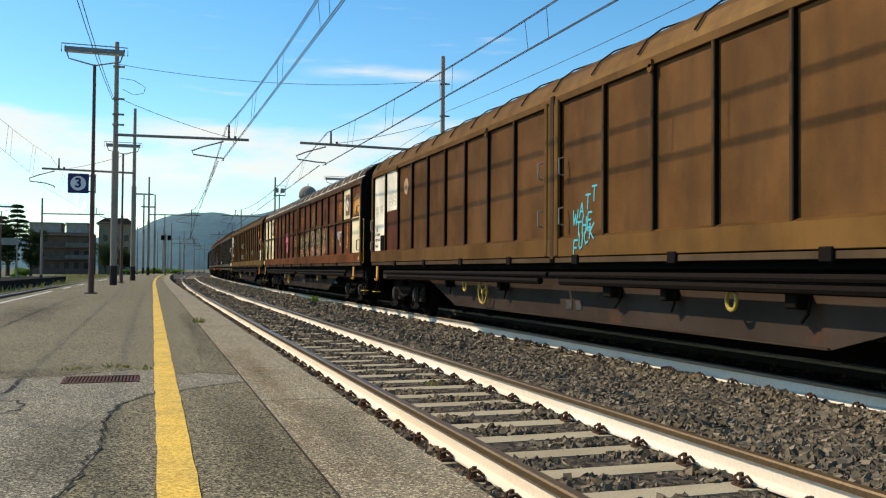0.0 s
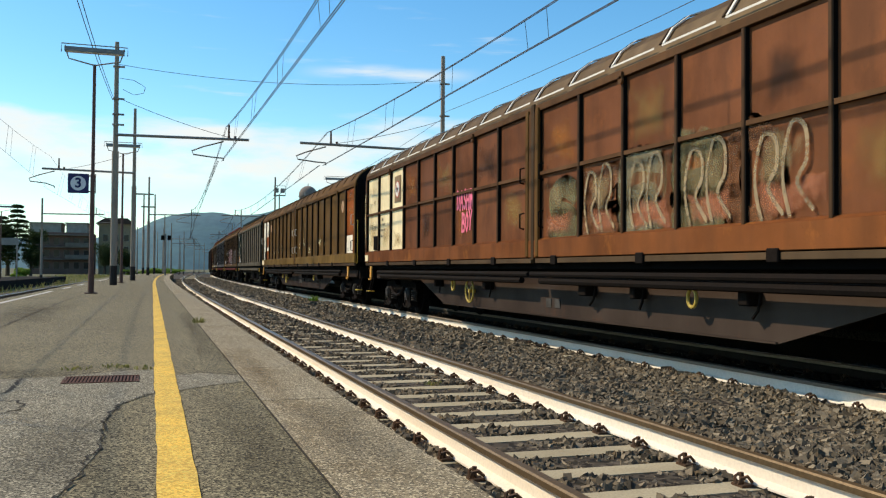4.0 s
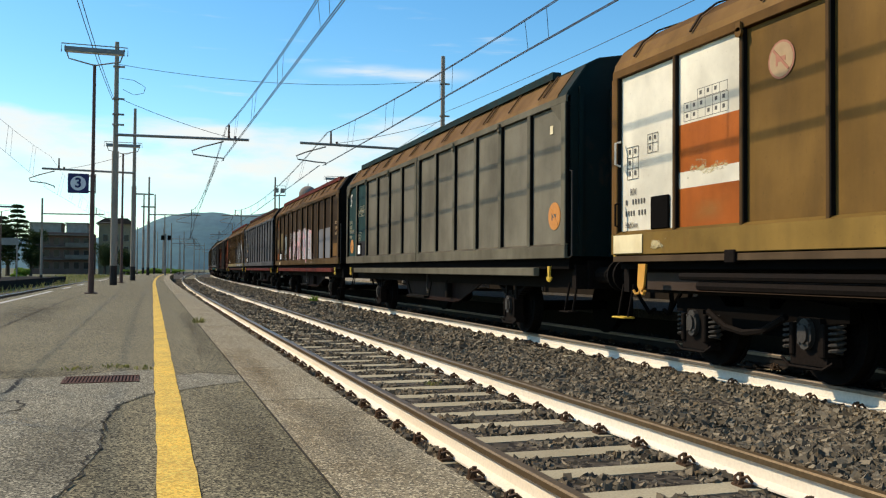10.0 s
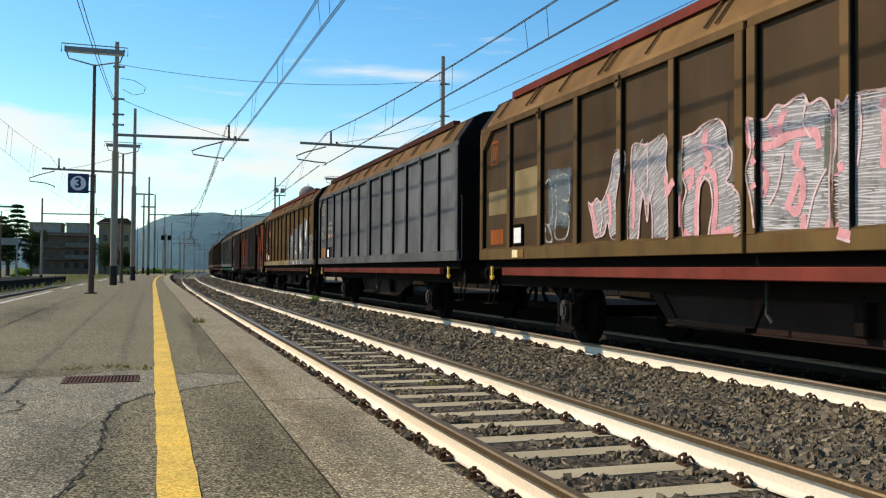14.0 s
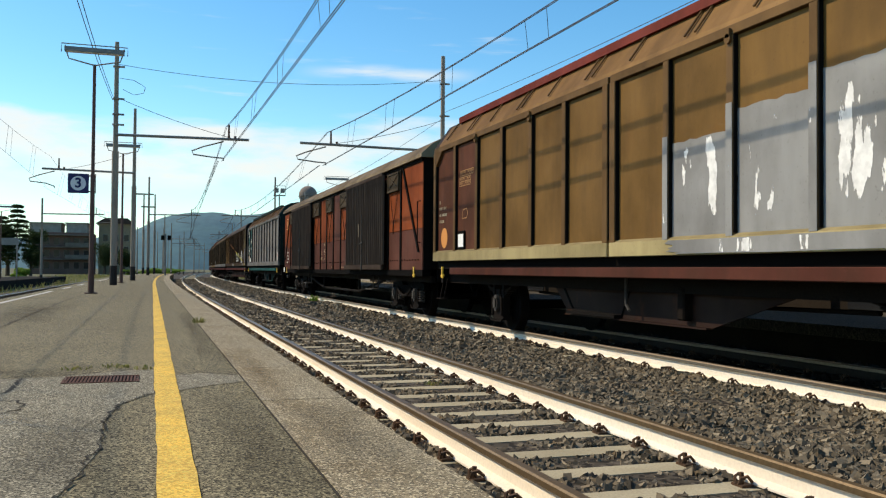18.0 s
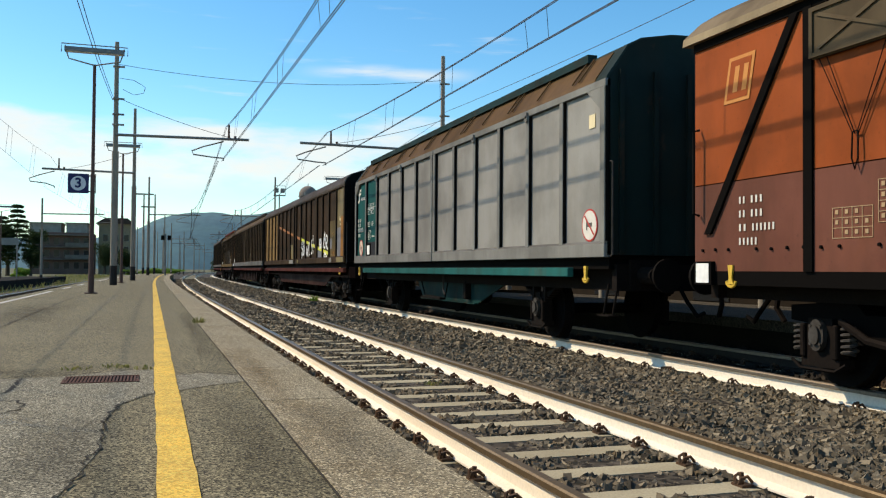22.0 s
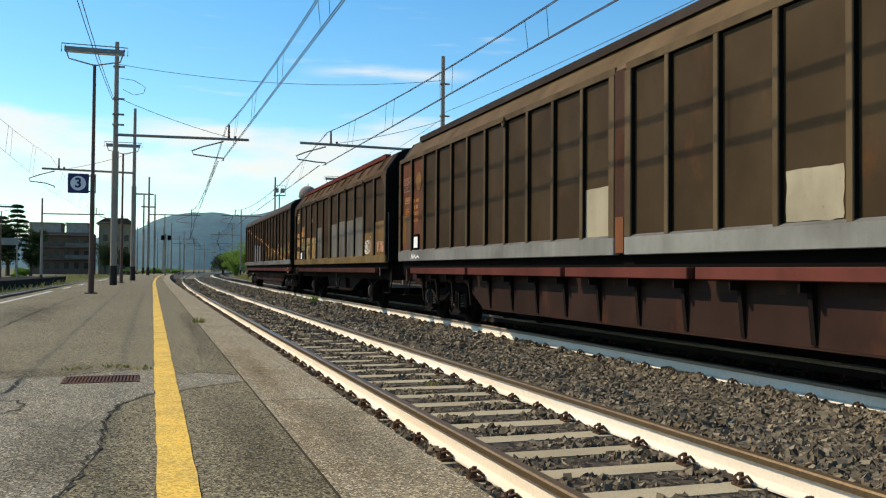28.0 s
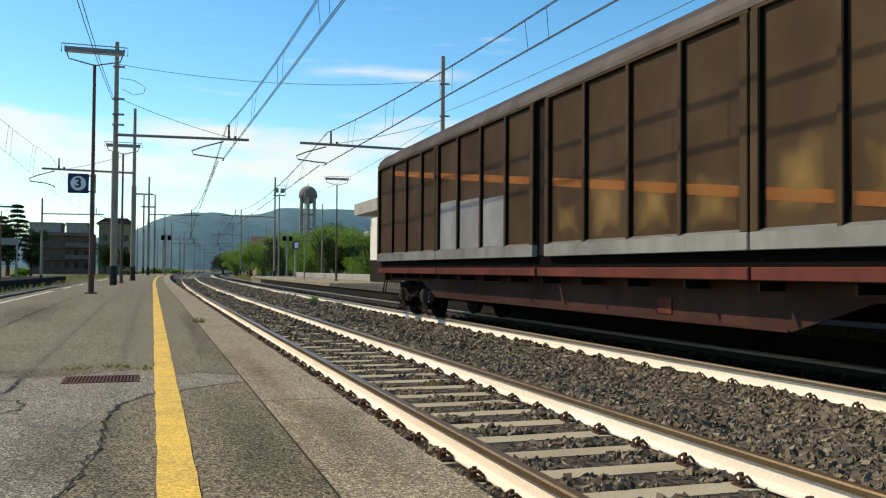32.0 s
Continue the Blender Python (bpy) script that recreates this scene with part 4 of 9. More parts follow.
def block_letter(parent, planes, shape, seed, slope=0.05, pink=(), white=()):
    """A filled graffiti letter: silver body, white hatching and a pink rim. planes: (d0, d1, x) for panels and posts; shape: (d, z) outline."""
    rnd = random.Random(seed)
    half = planes["half"]
    o = layer(parent)

    def spans_at(z):
        xs = []
        for (da, za), (db, zb) in zip(shape, shape[1:] + shape[:1]):
            if (za - z) * (zb - z) < 0:
                xs.append(da + (db - da) * (z - za) / (zb - za))
        xs.sort()
        out = []
        for a, b in zip(xs[::2], xs[1::2]):
            for p, q, x in planes["at"]:
                lo, hi = max(a, p), min(b, q)
                if hi - lo > 0.01:
                    out.append((lo, hi, x))
        return out

    z0, z1 = min(z for d, z in shape), max(z for d, z in shape)
    fill, hatch = bmn(), bmn()
    z = z0 + 0.012
    while z < z1:
        for a, b, x in spans_at(z):
            v = [fill.verts.new((x - 0.004 - o, half - d, zz)) for d, zz in ((a, z - 0.0125), (b, z - 0.0125), (b, z + 0.0125), (a, z + 0.0125))]
            fill.faces.new(v)
        z += 0.025
    z = z0 + 0.02
    while z < z1:
        for a, b, x in spans_at(z):
            d = a + rnd.uniform(0, 0.04)
            while d < b - 0.03:
                e = min(b, d + rnd.uniform(0.12, 0.24 if abs(slope) > 0.2 else 0.5))
                rise = slope * (e - d) / 2 + rnd.uniform(-0.008, 0.008)
                w, sag = rnd.uniform(0.002, 0.010), rnd.uniform(-0.012, 0.006)
                v = [hatch.verts.new((x - 0.006 - o, half - dd, zz)) for dd, zz in ((d, z - rise), ((d + e) / 2, z + sag), (e, z + rise), (e, z + rise + w), ((d + e) / 2, z + sag + w * 1.8), (d, z - rise + w))]
                hatch.faces.new(v)
                d = e + rnd.uniform(0.0, 0.06)
        z += rnd.uniform(0.017, 0.036)
    rim, spray = bmn(), bmn()

    def sprayed(bm, line, wide, out):
        for k, ((da, za), (db, zb)) in enumerate(zip(line, line[1:])):
            for p, q, x in planes["at"]:
                if p <= (da + db) / 2 <= q:
                    dv = Vector((0, -(db - da), zb - za))
                    if dv.length < 1e-4:
                        continue
                    dv.normalize()
                    w = Vector((0, -dv.z, dv.y)) * wide * rnd.uniform(0.75, 1.2)
                    a, b = Vector((x - out - o - 0.00003 * k, half - da, za)), Vector((x - out - o - 0.00003 * k, half - db, zb))
                    bm.faces.new([bm.verts.new(c) for c in (a - dv * 0.008 + w, a - dv * 0.008 - w, b + dv * 0.008 - w, b + dv * 0.008 + w)])
    for line in pink:
        sprayed(spray, curl(line, 6), 0.042, 0.008)
    ring = curl(list(shape) + [shape[0]], 6)
    sprayed(rim, ring, 0.012, 0.0105)
    for line in white:
        sprayed(rim, curl(line, 6), 0.012, 0.0105)
    body = part("graffiti_letter", fill, M["spray_silver"], parent, "silver graffiti letter with white hatching and pink rim")
    tagged(part("hatching", hatch, M["spray_chalk"], body), kind="stuff")
    if pink:
        tagged(part("pink_spray", spray, M["spray_pale_pink"], body), kind="stuff")
    tagged(part("rim", rim, M["spray_rim"], body), kind="stuff")


def slant_band(parent, x, yl, panels, d0, z0, fall, h, material, name="paint_band"):
    """A band sprayed in one line over several panels, falling along the wagon."""
    for ob, ya, yb in panels:
        bm = bmn()
        o = layer(parent)
        da, db = yl(0) - ya, yl(0) - yb
        za, zb = z0 - fall * (da - d0), z0 - fall * (db - d0)
        prism(bm, [(ya, za), (yb, zb), (yb, zb + h), (ya, za + h)], x - 0.005 - o, x - 0.001 - o, "x")
        part(name, bm, material, parent)


GLYPH = {
    "W": [[(0, 1), (0.25, 0), (0.5, 0.7), (0.75, 0), (1, 1)]], "A": [[(0, 0), (0.45, 1), (0.9, 0)], [(0.2, 0.4), (0.7, 0.4)]],
    "T": [[(0, 1), (0.9, 1)], [(0.45, 1), (0.45, 0)]], "H": [[(0, 0), (0, 1)], [(0.7, 0), (0.7, 1)], [(0, 0.5), (0.7, 0.5)]],
    "E": [[(0.7, 1), (0, 1), (0, 0), (0.7, 0)], [(0, 0.5), (0.55, 0.5)]], "F": [[(0.7, 1), (0, 1), (0, 0)], [(0, 0.5), (0.55, 0.5)]],
    "U": [[(0, 1), (0.05, 0.2), (0.3, 0), (0.6, 0.15), (0.7, 1)]], "C": [[(0.7, 0.85), (0.4, 1), (0.05, 0.7), (0.05, 0.3), (0.35, 0), (0.7, 0.15)]],
    "K": [[(0, 0), (0, 1)], [(0.7, 1), (0.05, 0.45), (0.75, 0)]], "D": [[(0, 0), (0, 1), (0.55, 0.8), (0.7, 0.45), (0.5, 0.1), (0, 0)]],
    "S": [[(0.7, 0.85), (0.4, 1), (0.1, 0.8), (0.2, 0.55), (0.6, 0.4), (0.65, 0.15), (0.35, 0), (0, 0.12)]], "I": [[(0.1, 0), (0.1, 0.7)], [(0.1, 0.95), (0.1, 1.0)]],
    "N": [[(0, 0), (0, 1), (0.65, 0), (0.65, 1)]], "B": [[(0, 0), (0, 1), (0.5, 0.9), (0.5, 0.6), (0, 0.5), (0.65, 0.4), (0.6, 0.05), (0, 0)]],
    "O": [[(0.35, 1), (0.05, 0.7), (0.05, 0.3), (0.35, 0), (0.65, 0.3), (0.65, 0.7), (0.35, 1)]], "Y": [[(0, 1), (0.35, 0.5), (0.7, 1)], [(0.35, 0.5), (0.3, 0)]],
    "R": [[(0, 0), (0, 1), (0.6, 0.85), (0.55, 0.55), (0, 0.45), (0.65, 0)]], "L": [[(0, 1), (0, 0), (0.6, 0)]], "J": [[(0.6, 1), (0.6, 0.2), (0.3, 0), (0, 0.2)]],
    "M": [[(0, 0), (0.1, 1), (0.45, 0.3), (0.8, 1), (0.9, 0)]], "P": [[(0, 0), (0, 1), (0.6, 0.9), (0.55, 0.55), (0, 0.45)]],
}


def scrawl(parent, x, y0, z0, size, text, width, material, label="", lean=0.1, squash=0.9, climb=0.0):
    lines, u = [], 0.0
    rnd = random.Random(len(text) * 7 + ord(text[0]))
    for ch in text:
        if ch == " ":
            u += 0.6
            continue
        dv = climb * u + rnd.uniform(-0.06, 0.06)
        lines += [[(u + a * squash, b + dv) for a, b in g] for g in GLYPH[ch]]
        u += (max(a for g in GLYPH[ch] for a, b in g) + 0.28) * squash
    return strokes(parent, x, y0, z0, size, lines, width, material, "graffiti", label, lean)


def table(parent, x, y0, z_top, cols, rows, cw, ch, material, line=0.009):
    """An outlined table of small boxes, as stencilled on wagons."""
    bm = bmn()
    x -= layer(parent)
    for k in range(rows + 1):
        box(bm, x - 0.004, x - 0.002, y0 - cols * cw, y0, z_top - k * ch - line, z_top - k * ch)
    for k in range(cols + 1):
        box(bm, x - 0.0041, x - 0.0019, y0 - k * cw - line, y0 - k * cw, z_top - rows * ch, z_top)
    for k in range(cols * rows):
        if k % 5 != 3:
            yy, zz = y0 - (k % cols + 0.3) * cw, z_top - (k // cols + 0.25) * ch
            box(bm, x - 0.004, x - 0.002, yy - cw * 0.32, yy, zz - ch * 0.42, zz)
    return tagged(part("stencil_table", bm, material, parent), kind="stuff")


def round_sign(parent, x, y, z, r, ring, field, symbol):
    x -= layer(parent)
    bm = bmn()
    disc(bm, (x - 0.003, y, z), r, (1, 0, 0), 0.004, 20)
    s = part("warning_sign", bm, ring, parent, "round no-walking warning sign")
    bm = bmn()
    disc(bm, (x - 0.006, y, z), r * 0.89, (1, 0, 0), 0.003, 20)
    part("sign_field", bm, field, s)
    bm = bmn()
    box(bm, x - 0.0095, x - 0.008, y - r * 0.35, y + r * 0.25, z - r * 0.1, z + r * 0.15)
    box(bm, x - 0.0095, x - 0.008, y + r * 0.25, y + r * 0.4, z - r * 0.3, z + r * 0.25)
    part("sign_symbol", bm, symbol, s)
    bm = bmn()
    v = r * 0.58
    ring2 = [(y + v + 0.009, z + v - 0.009), (y + v - 0.009, z + v + 0.009), (y - v - 0.009, z - v + 0.009), (y - v + 0.009, z - v - 0.009)]
    prism(bm, ring2, x - 0.013, x - 0.010, "x")
    part("sign_stroke", bm, ring, s)


def shield(parent, x, y, z, w, h, edge, field, mark):
    """The leaning badge that the railway paints on its wagons, as a plain shape."""
    x -= layer(parent)
    bm = bmn()
    prism(bm, [(y + w * 0.5, z - h * 0.5), (y - w * 0.3, z - h * 0.5), (y - w * 0.5, z + h * 0.5), (y + w * 0.3, z + h * 0.5)], x - 0.005, x - 0.001, "x")
    s = part("badge", bm, edge, parent)
    bm = bmn()
    prism(bm, [(y + w * 0.4, z - h * 0.42), (y - w * 0.24, z - h * 0.42), (y - w * 0.4, z + h * 0.42), (y + w * 0.24, z + h * 0.42)], x - 0.008, x - 0.006, "x")
    part("badge_field", bm, field, s)
    bm = bmn()
    for a in (0.2, -0.08):
        prism(bm, [(y + w * a, z - h * 0.28), (y + w * (a - 0.14), z - h * 0.28), (y + w * (a - 0.24), z + h * 0.28), (y + w * (a - 0.1), z + h * 0.28)], x - 0.011, x - 0.009, "x")
    part("badge_mark", bm, mark, s)


# wheels and running gear, shared meshes
def wheelset_mesh():
    bm = bmn()
    rod(bm, (-1.0, 0, 0), (1.0, 0, 0), 0.085, n=10)
    for s in (-1, 1):
        rod(bm, (s * 0.70, 0, 0), (s * 0.725, 0, 0), 0.485, n=28)
        rod(bm, (s * 0.725, 0, 0), (s * 0.845, 0, 0), 0.46, 0.455, n=28)
        rod(bm, (s * 0.845, 0, 0), (s * 0.855, 0, 0), 0.36, n=20)
        for k in range(6):
            a = k * math.pi / 3
            rod(bm, (s * 0.853, math.cos(a) * 0.28, math.sin(a) * 0.28), (s * 0.862, math.cos(a) * 0.28, math.sin(a) * 0.28), 0.03, n=6)
    return finish(bm, "wheelset")


WHEELSET = wheelset_mesh()
WHEELSET.materials.append(M["steel_dark"])
WHEELS = []          # (wheelset, its place in its parent's space)


def wheelset(parent, y, z=0.46):
    ob = part("wheelset", WHEELSET, M["steel_dark"], parent)
    ob.location = (0, y, z)
    WHEELS.append((ob, (0.0, y, z)))


def axle_box_mesh():
    bm = bmn()
    prism(bm, [(-0.15, 0.17), (0.15, 0.17), (0.17, 0.02), (0.17, -0.16), (0.24, -0.19), (0.24, -0.27), (-0.24, -0.27), (-0.24, -0.19), (-0.17, -0.16), (-0.17, 0.02)], -1.10, -0.93, "x")
    for q in (-1, 1):
        box(bm, -1.13, -0.98, q * 0.205 - 0.03, q * 0.205 + 0.03, -0.19, 0.12, 0.012)
    tube(bm, [(-1.12, -0.34, -0.22), (-1.13, -0.22, -0.29), (-1.13, 0.22, -0.29), (-1.12, 0.34, -0.22)], 0.016, 5)
    return finish(bm, "axle_box")


def axle_cap_mesh():
    bm = bmn()
    ring = [(0.095 * math.cos(a), 0.02 + 0.145 * math.sin(a)) for a in [k * math.pi / 8 for k in range(16)]]
    prism(bm, ring, -1.15, -1.09, "x")
    prism(bm, [(y * 0.6, 0.02 + (z - 0.02) * 0.6) for y, z in ring], -1.175, -1.15, "x")
    for q in (-0.06, 0.06):
        rod(bm, (-1.165, q, 0.10), (-1.15, q, 0.10), 0.016, n=6)
        rod(bm, (-1.165, q, -0.06), (-1.15, q, -0.06), 0.016, n=6)
    return finish(bm, "axle_cap")


AXLE_BOX = axle_box_mesh()
AXLE_BOX.materials.append(M["under"])
AXLE_CAP = axle_cap_mesh()
AXLE_CAP.materials.append(M["steel_worn"])


def coil_mesh():
    bm = bmn()
    pts = [(-1.04 + 0.065 * math.cos(a), 0.065 * math.sin(a), -0.12 + 0.26 * a / (2 * math.pi * 5)) for a in [k * 2 * math.pi / 8 for k in range(41)]]
    tube(bm, pts, 0.016, 5)
    return finish(bm, "coil_spring")


COIL = coil_mesh()
COIL.materials.append(M["steel_worn"])


def bogie(wagon, y, name="bogie"):
    root = new(name)
    root.parent = wagon
    root.location = (0, y, RIDE)
    bm = bmn()
    for s in (-1, 1):
        ring = [(-1.35, 0.60), (-1.35, 0.74), (-0.55, 0.80), (-0.42, 0.68), (0.42, 0.68), (0.55, 0.80), (1.35, 0.74), (1.35, 0.60), (1.15, 0.58), (0.65, 0.58), (0.5, 0.42), (-0.5, 0.42), (-0.65, 0.58), (-1.15, 0.58)]
        prism(bm, ring, s * 0.98 - 0.06, s * 0.98 + 0.06, "x")
    box(bm, -0.97, 0.97, -0.2, 0.2, 0.55, 0.82)
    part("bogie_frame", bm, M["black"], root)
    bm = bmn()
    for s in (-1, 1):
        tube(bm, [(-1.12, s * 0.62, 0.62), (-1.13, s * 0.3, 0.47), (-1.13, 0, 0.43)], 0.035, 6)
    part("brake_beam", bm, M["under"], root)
    for s in (-1, 1):
        wheelset(root, s * 0.9)
        for side in (0, 180):
            b = part("axle_box", AXLE_BOX, M["steel_worn"], root)
            b.matrix_basis = pose(0, s * 0.9, 0.46, rz=side)
            part("axle_cap", AXLE_CAP, M["steel_worn"], root).matrix_basis = pose(0, s * 0.9, 0.46, rz=side)
            for q in (-0.30, 0.30):
                c = part("coil_spring", COIL, M["steel_worn"], root)
                c.matrix_basis = pose(0, s * 0.9, 0.44, rz=side) @ Matrix.Translation((0, q, 0))
    return root


def leaf_axle(wagon, y):
    root = new("axle_assembly")
    root.parent = wagon
    root.location = (0, y, RIDE)
    wheelset(root, 0.0)
    for side in (0, 180):
        b = part("axle_box", AXLE_BOX, M["steel_worn"], root)
        b.matrix_basis = pose(0, 0, 0.46, rz=side)
        part("axle_cap", AXLE_CAP, M["steel_worn"], root).matrix_basis = pose(0, 0, 0.46, rz=side)
        bm = bmn()
        for k in range(6):
            half, n = 0.62 - 0.085 * k, 8
            pts = [(-1.02, half * (2 * j / n - 1), 0.70 - 0.022 * k + 0.10 * (half * (2 * j / n - 1) / 0.62) ** 2) for j in range(n + 1)]
            for p, q in zip(pts, pts[1:]):
                prism(bm, [(p[1], p[2] - 0.009), (q[1], q[2] - 0.009), (q[1], q[2] + 0.009), (p[1], p[2] + 0.009)], -1.07, -0.96, "x")
        box(bm, -1.09, -0.94, -0.06, 0.06, 0.55, 0.72)
        sp = part("leaf_spring", bm, M["under"], root)
        sp.matrix_basis = pose(0, 0, 0, rz=side)
        bm = bmn()
        for q in (-1, 1):
            box(bm, -1.09, -0.97, q * 0.21 - 0.035, q * 0.21 + 0.035, 0.24, 0.95)
            tube(bm, [(-1.02, q * 0.62, 0.80), (-1.02, q * 0.70, 0.95)], 0.025, 6)
        box(bm, -1.08, -0.98, -0.22, 0.22, 0.21, 0.26)
        g = part("axle_guard", bm, M["under"], root)
        g.matrix_basis = pose(0, 0, 0, rz=side)


def buffer_pair(wagon, y_end, out):
    """out: +1 or -1 along y."""
    for s in (-1, 1):
        bm = bmn()
        box(bm, s * 0.875 - 0.2, s * 0.875 + 0.2, min(y_end, y_end + out * 0.05), max(y_end, y_end + out * 0.05), 0.86, 1.26)
        rod(bm, (s * 0.875, y_end + out * 0.05, 1.06), (s * 0.875, y_end + out * 0.36, 1.06), 0.115, n=12)
        rod(bm, (s * 0.875, y_end + out * 0.36, 1.06), (s * 0.875, y_end + out * 0.56, 1.06), 0.085, n=12)
        bf = part("buffer", bm, M["under"], wagon)
        bm = bmn()
        rod(bm, (s * 0.875, y_end + out * 0.56, 1.06), (s * 0.875, y_end + out * 0.60, 1.06), 0.21, n=18)
        part("buffer_plate", bm, M["steel_dark"], bf)
    bm = bmn()
    box(bm, -0.06, 0.06, min(y_end, y_end + out * 0.3), max(y_end, y_end + out * 0.3), 0.98, 1.1)
    tube(bm, [(0, y_end + out * 0.3, 1.05), (0, y_end + out * 0.42, 0.9), (0, y_end + out * 0.45, 0.7), (0.03, y_end + out * 0.35, 0.55)], 0.035, 6)
    part("coupling", bm, M["under"], wagon)
    bm = bmn()
    tube(bm, [(-0.35, y_end, 0.95), (-0.36, y_end + out * 0.2, 0.75), (-0.34, y_end + out * 0.42, 0.55), (-0.33, y_end + out * 0.55, 0.6)], 0.028, 6)
    part("brake_hose", bm, M["black"], wagon)


def end_hook(wagon, y, mat):
    bm = bmn()
    if mat == M["hook_orange"]:
        prism(bm, [(y - 0.10, 1.20), (y + 0.06, 1.20), (y + 0.085, 0.95), (y + 0.05, 0.90), (y - 0.03, 0.90), (y - 0.06, 0.95)], -1.46, -1.435, "x")
        for q in (-1, 1):
            tube(bm, [(-1.45, y + 0.01, 0.92), (-1.46, y + 0.01 + q * 0.03, 0.86), (-1.47, y + 0.01 + q * 0.09, 0.85), (-1.475, y + 0.01 + q * 0.125, 0.89)], 0.017, 6)
        return part("rope_hook", bm, mat, wagon, "orange painted double rope hook")
    prism(bm, [(y - 0.04, 1.18), (y + 0.04, 1.18), (y + 0.022, 1.05), (y + 0.05, 0.99), (y - 0.05, 0.99), (y - 0.022, 1.05)], -1.42, -1.39, "x")
    pts = [(-1.405, y + 0.07 * math.cos(a), 1.02 + 0.055 * math.sin(a)) for a in [math.pi + k * math.pi / 6 for k in range(7)]]
    tube(bm, pts, 0.017, 6)
    part("rope_hook", bm, mat, wagon, "yellow painted rope hook")


def grab(wagon, y, z0, z1, mat, x=-HW, out=0.07):
    bm = bmn()
    tube(bm, [(x, y, z0), (x - out, y, z0 + 0.02), (x - out, y, z1 - 0.02), (x, y, z1)], 0.014, 6)
    part("grab_handle", bm, mat, wagon)


def roof_ring(style):
    if style == "arc":
        r = [(-HW + 0.01, 3.60), (-HW + 0.03, 3.68), (-1.27, 3.86), (-1.06, 4.02), (-0.75, 4.14), (-0.38, 4.21)]
    elif style == "slope":
        r = [(-HW + 0.01, 3.56), (-HW + 0.03, 3.62), (-1.12, 4.0), (-1.1, 4.04), (-0.9, 4.14), (-0.45, 4.22)]
    elif style == "round":
        r = [(-HW - 0.005, 3.67), (-HW - 0.01, 3.73), (-1.37, 3.86), (-1.22, 4.0), (-0.85, 4.12), (-0.4, 4.19)]
    else:
        r = [(-HW - 0.06, 3.52), (-HW - 0.05, 3.60), (-1.25, 3.80), (-0.98, 3.96), (-0.65, 4.06), (-0.33, 4.11)]
    return r + [(0, r[-1][1] + 0.015)] + [(-x, z) for x, z in r[::-1]]


def build_wagon(spec):
    L = spec["length"]
    root = tagged(new("goods_wagon"), spec["label"], "goods wagon", "wagons of the goods train")
    yl = lambda d: L / 2 - d         # distance from the +y end -> local y
    zb, zt = spec["panel_z"]
    sill0 = spec.get("sill0", zb - 0.2)
    rt = zt + 0.10
    rec = spec.get("recess", 0.055)
    ring = roof_ring(spec["roof"])
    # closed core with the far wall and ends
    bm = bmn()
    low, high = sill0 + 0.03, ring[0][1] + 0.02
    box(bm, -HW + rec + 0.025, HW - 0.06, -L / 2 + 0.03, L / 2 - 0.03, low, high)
    # Core coloured near black so the panel gaps read as shaded.
    part("body_core", bm, M["near_black"], root)
    for s in (-1, 1):
        bm = bmn()
        y0, y1 = sorted((s * L / 2, s * (L / 2 - 0.03)))
        gable = [(-HW + 0.03, low), (HW - 0.03, low)] + [(x * 0.985, z - 0.02) for x, z in ring[::-1]]
        prism(bm, gable, y0, y1, "y")
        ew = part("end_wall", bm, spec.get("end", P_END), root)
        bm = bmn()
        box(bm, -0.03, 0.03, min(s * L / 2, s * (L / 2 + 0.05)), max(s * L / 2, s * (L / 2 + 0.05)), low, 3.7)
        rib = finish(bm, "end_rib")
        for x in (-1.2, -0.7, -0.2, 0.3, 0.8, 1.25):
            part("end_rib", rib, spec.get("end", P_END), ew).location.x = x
    # roof
    bm = bmn()
    prism(bm, ring, -L / 2 + 0.01, L / 2 - 0.01, "y")
    part("roof", bm, spec["roof_mat"], root)
    if spec["roof"] == "slope":
        for s in (-1, 1):
            bm = bmn()
            prism(bm, [(s * (HW - 0.005), 3.57), (s * (HW - 0.025), 3.635), (s * 1.135, 4.0), (s * 1.10, 3.98)], -L / 2 + 0.3, L / 2 - 0.3, "y")
            part("roof_flap", bm, spec["flap"], root)
        bm = bmn()
        box(bm, -1.20, -1.06, -L / 2 + 0.9, L / 2 - 0.9, 3.985, 4.10)
        box(bm, 1.06, 1.20, -L / 2 + 0.9, L / 2 - 0.9, 3.985, 4.10)
        part("roof_gutter", bm, spec["edge"], root)
    ribs = spec.get("ribs", [])
    if ribs:
        bm = bmn()
        if spec["roof"] == "arc":
            prof = [(x - 0.012, z + 0.01) for x, z in ring[1:6]]
        else:
            prof = [(-HW + 0.03, 3.67), (-1.15, 4.0)]
        for (xa, za), (xb, zb2) in zip(prof, prof[1:]):
            d = Vector((xb - xa, 0, zb2 - za)).normalized()
            n = Vector((-d.z, 0, d.x)) * 0.02
            prism(bm, [(xa, za), (xb, zb2), (xb + n.x, zb2 + n.z), (xa + n.x, za + n.z)], -0.015, 0.015, "y")
        rib = finish(bm, "roof_rib")
        for d in ribs:
            ob = part("roof_rib", rib, spec.get("rib_mat", P_DUST), root)
            ob.location.y = yl(d)
    # the platform side
    posts, panels = sorted(spec["posts"]), []
    top = zt
    for a, b in spec["leaves"]:
        for x in (-HW, HW - 0.07):
            bm = bmn()
            box(bm, x, x + (rec + 0.025 if x < 0 else 0.07), yl(b), yl(a), zt, rt, 0.006)
            part("top_rail", bm, spec["frame"], root)
    for a, b in spec["leaves"]:
        bm = bmn()
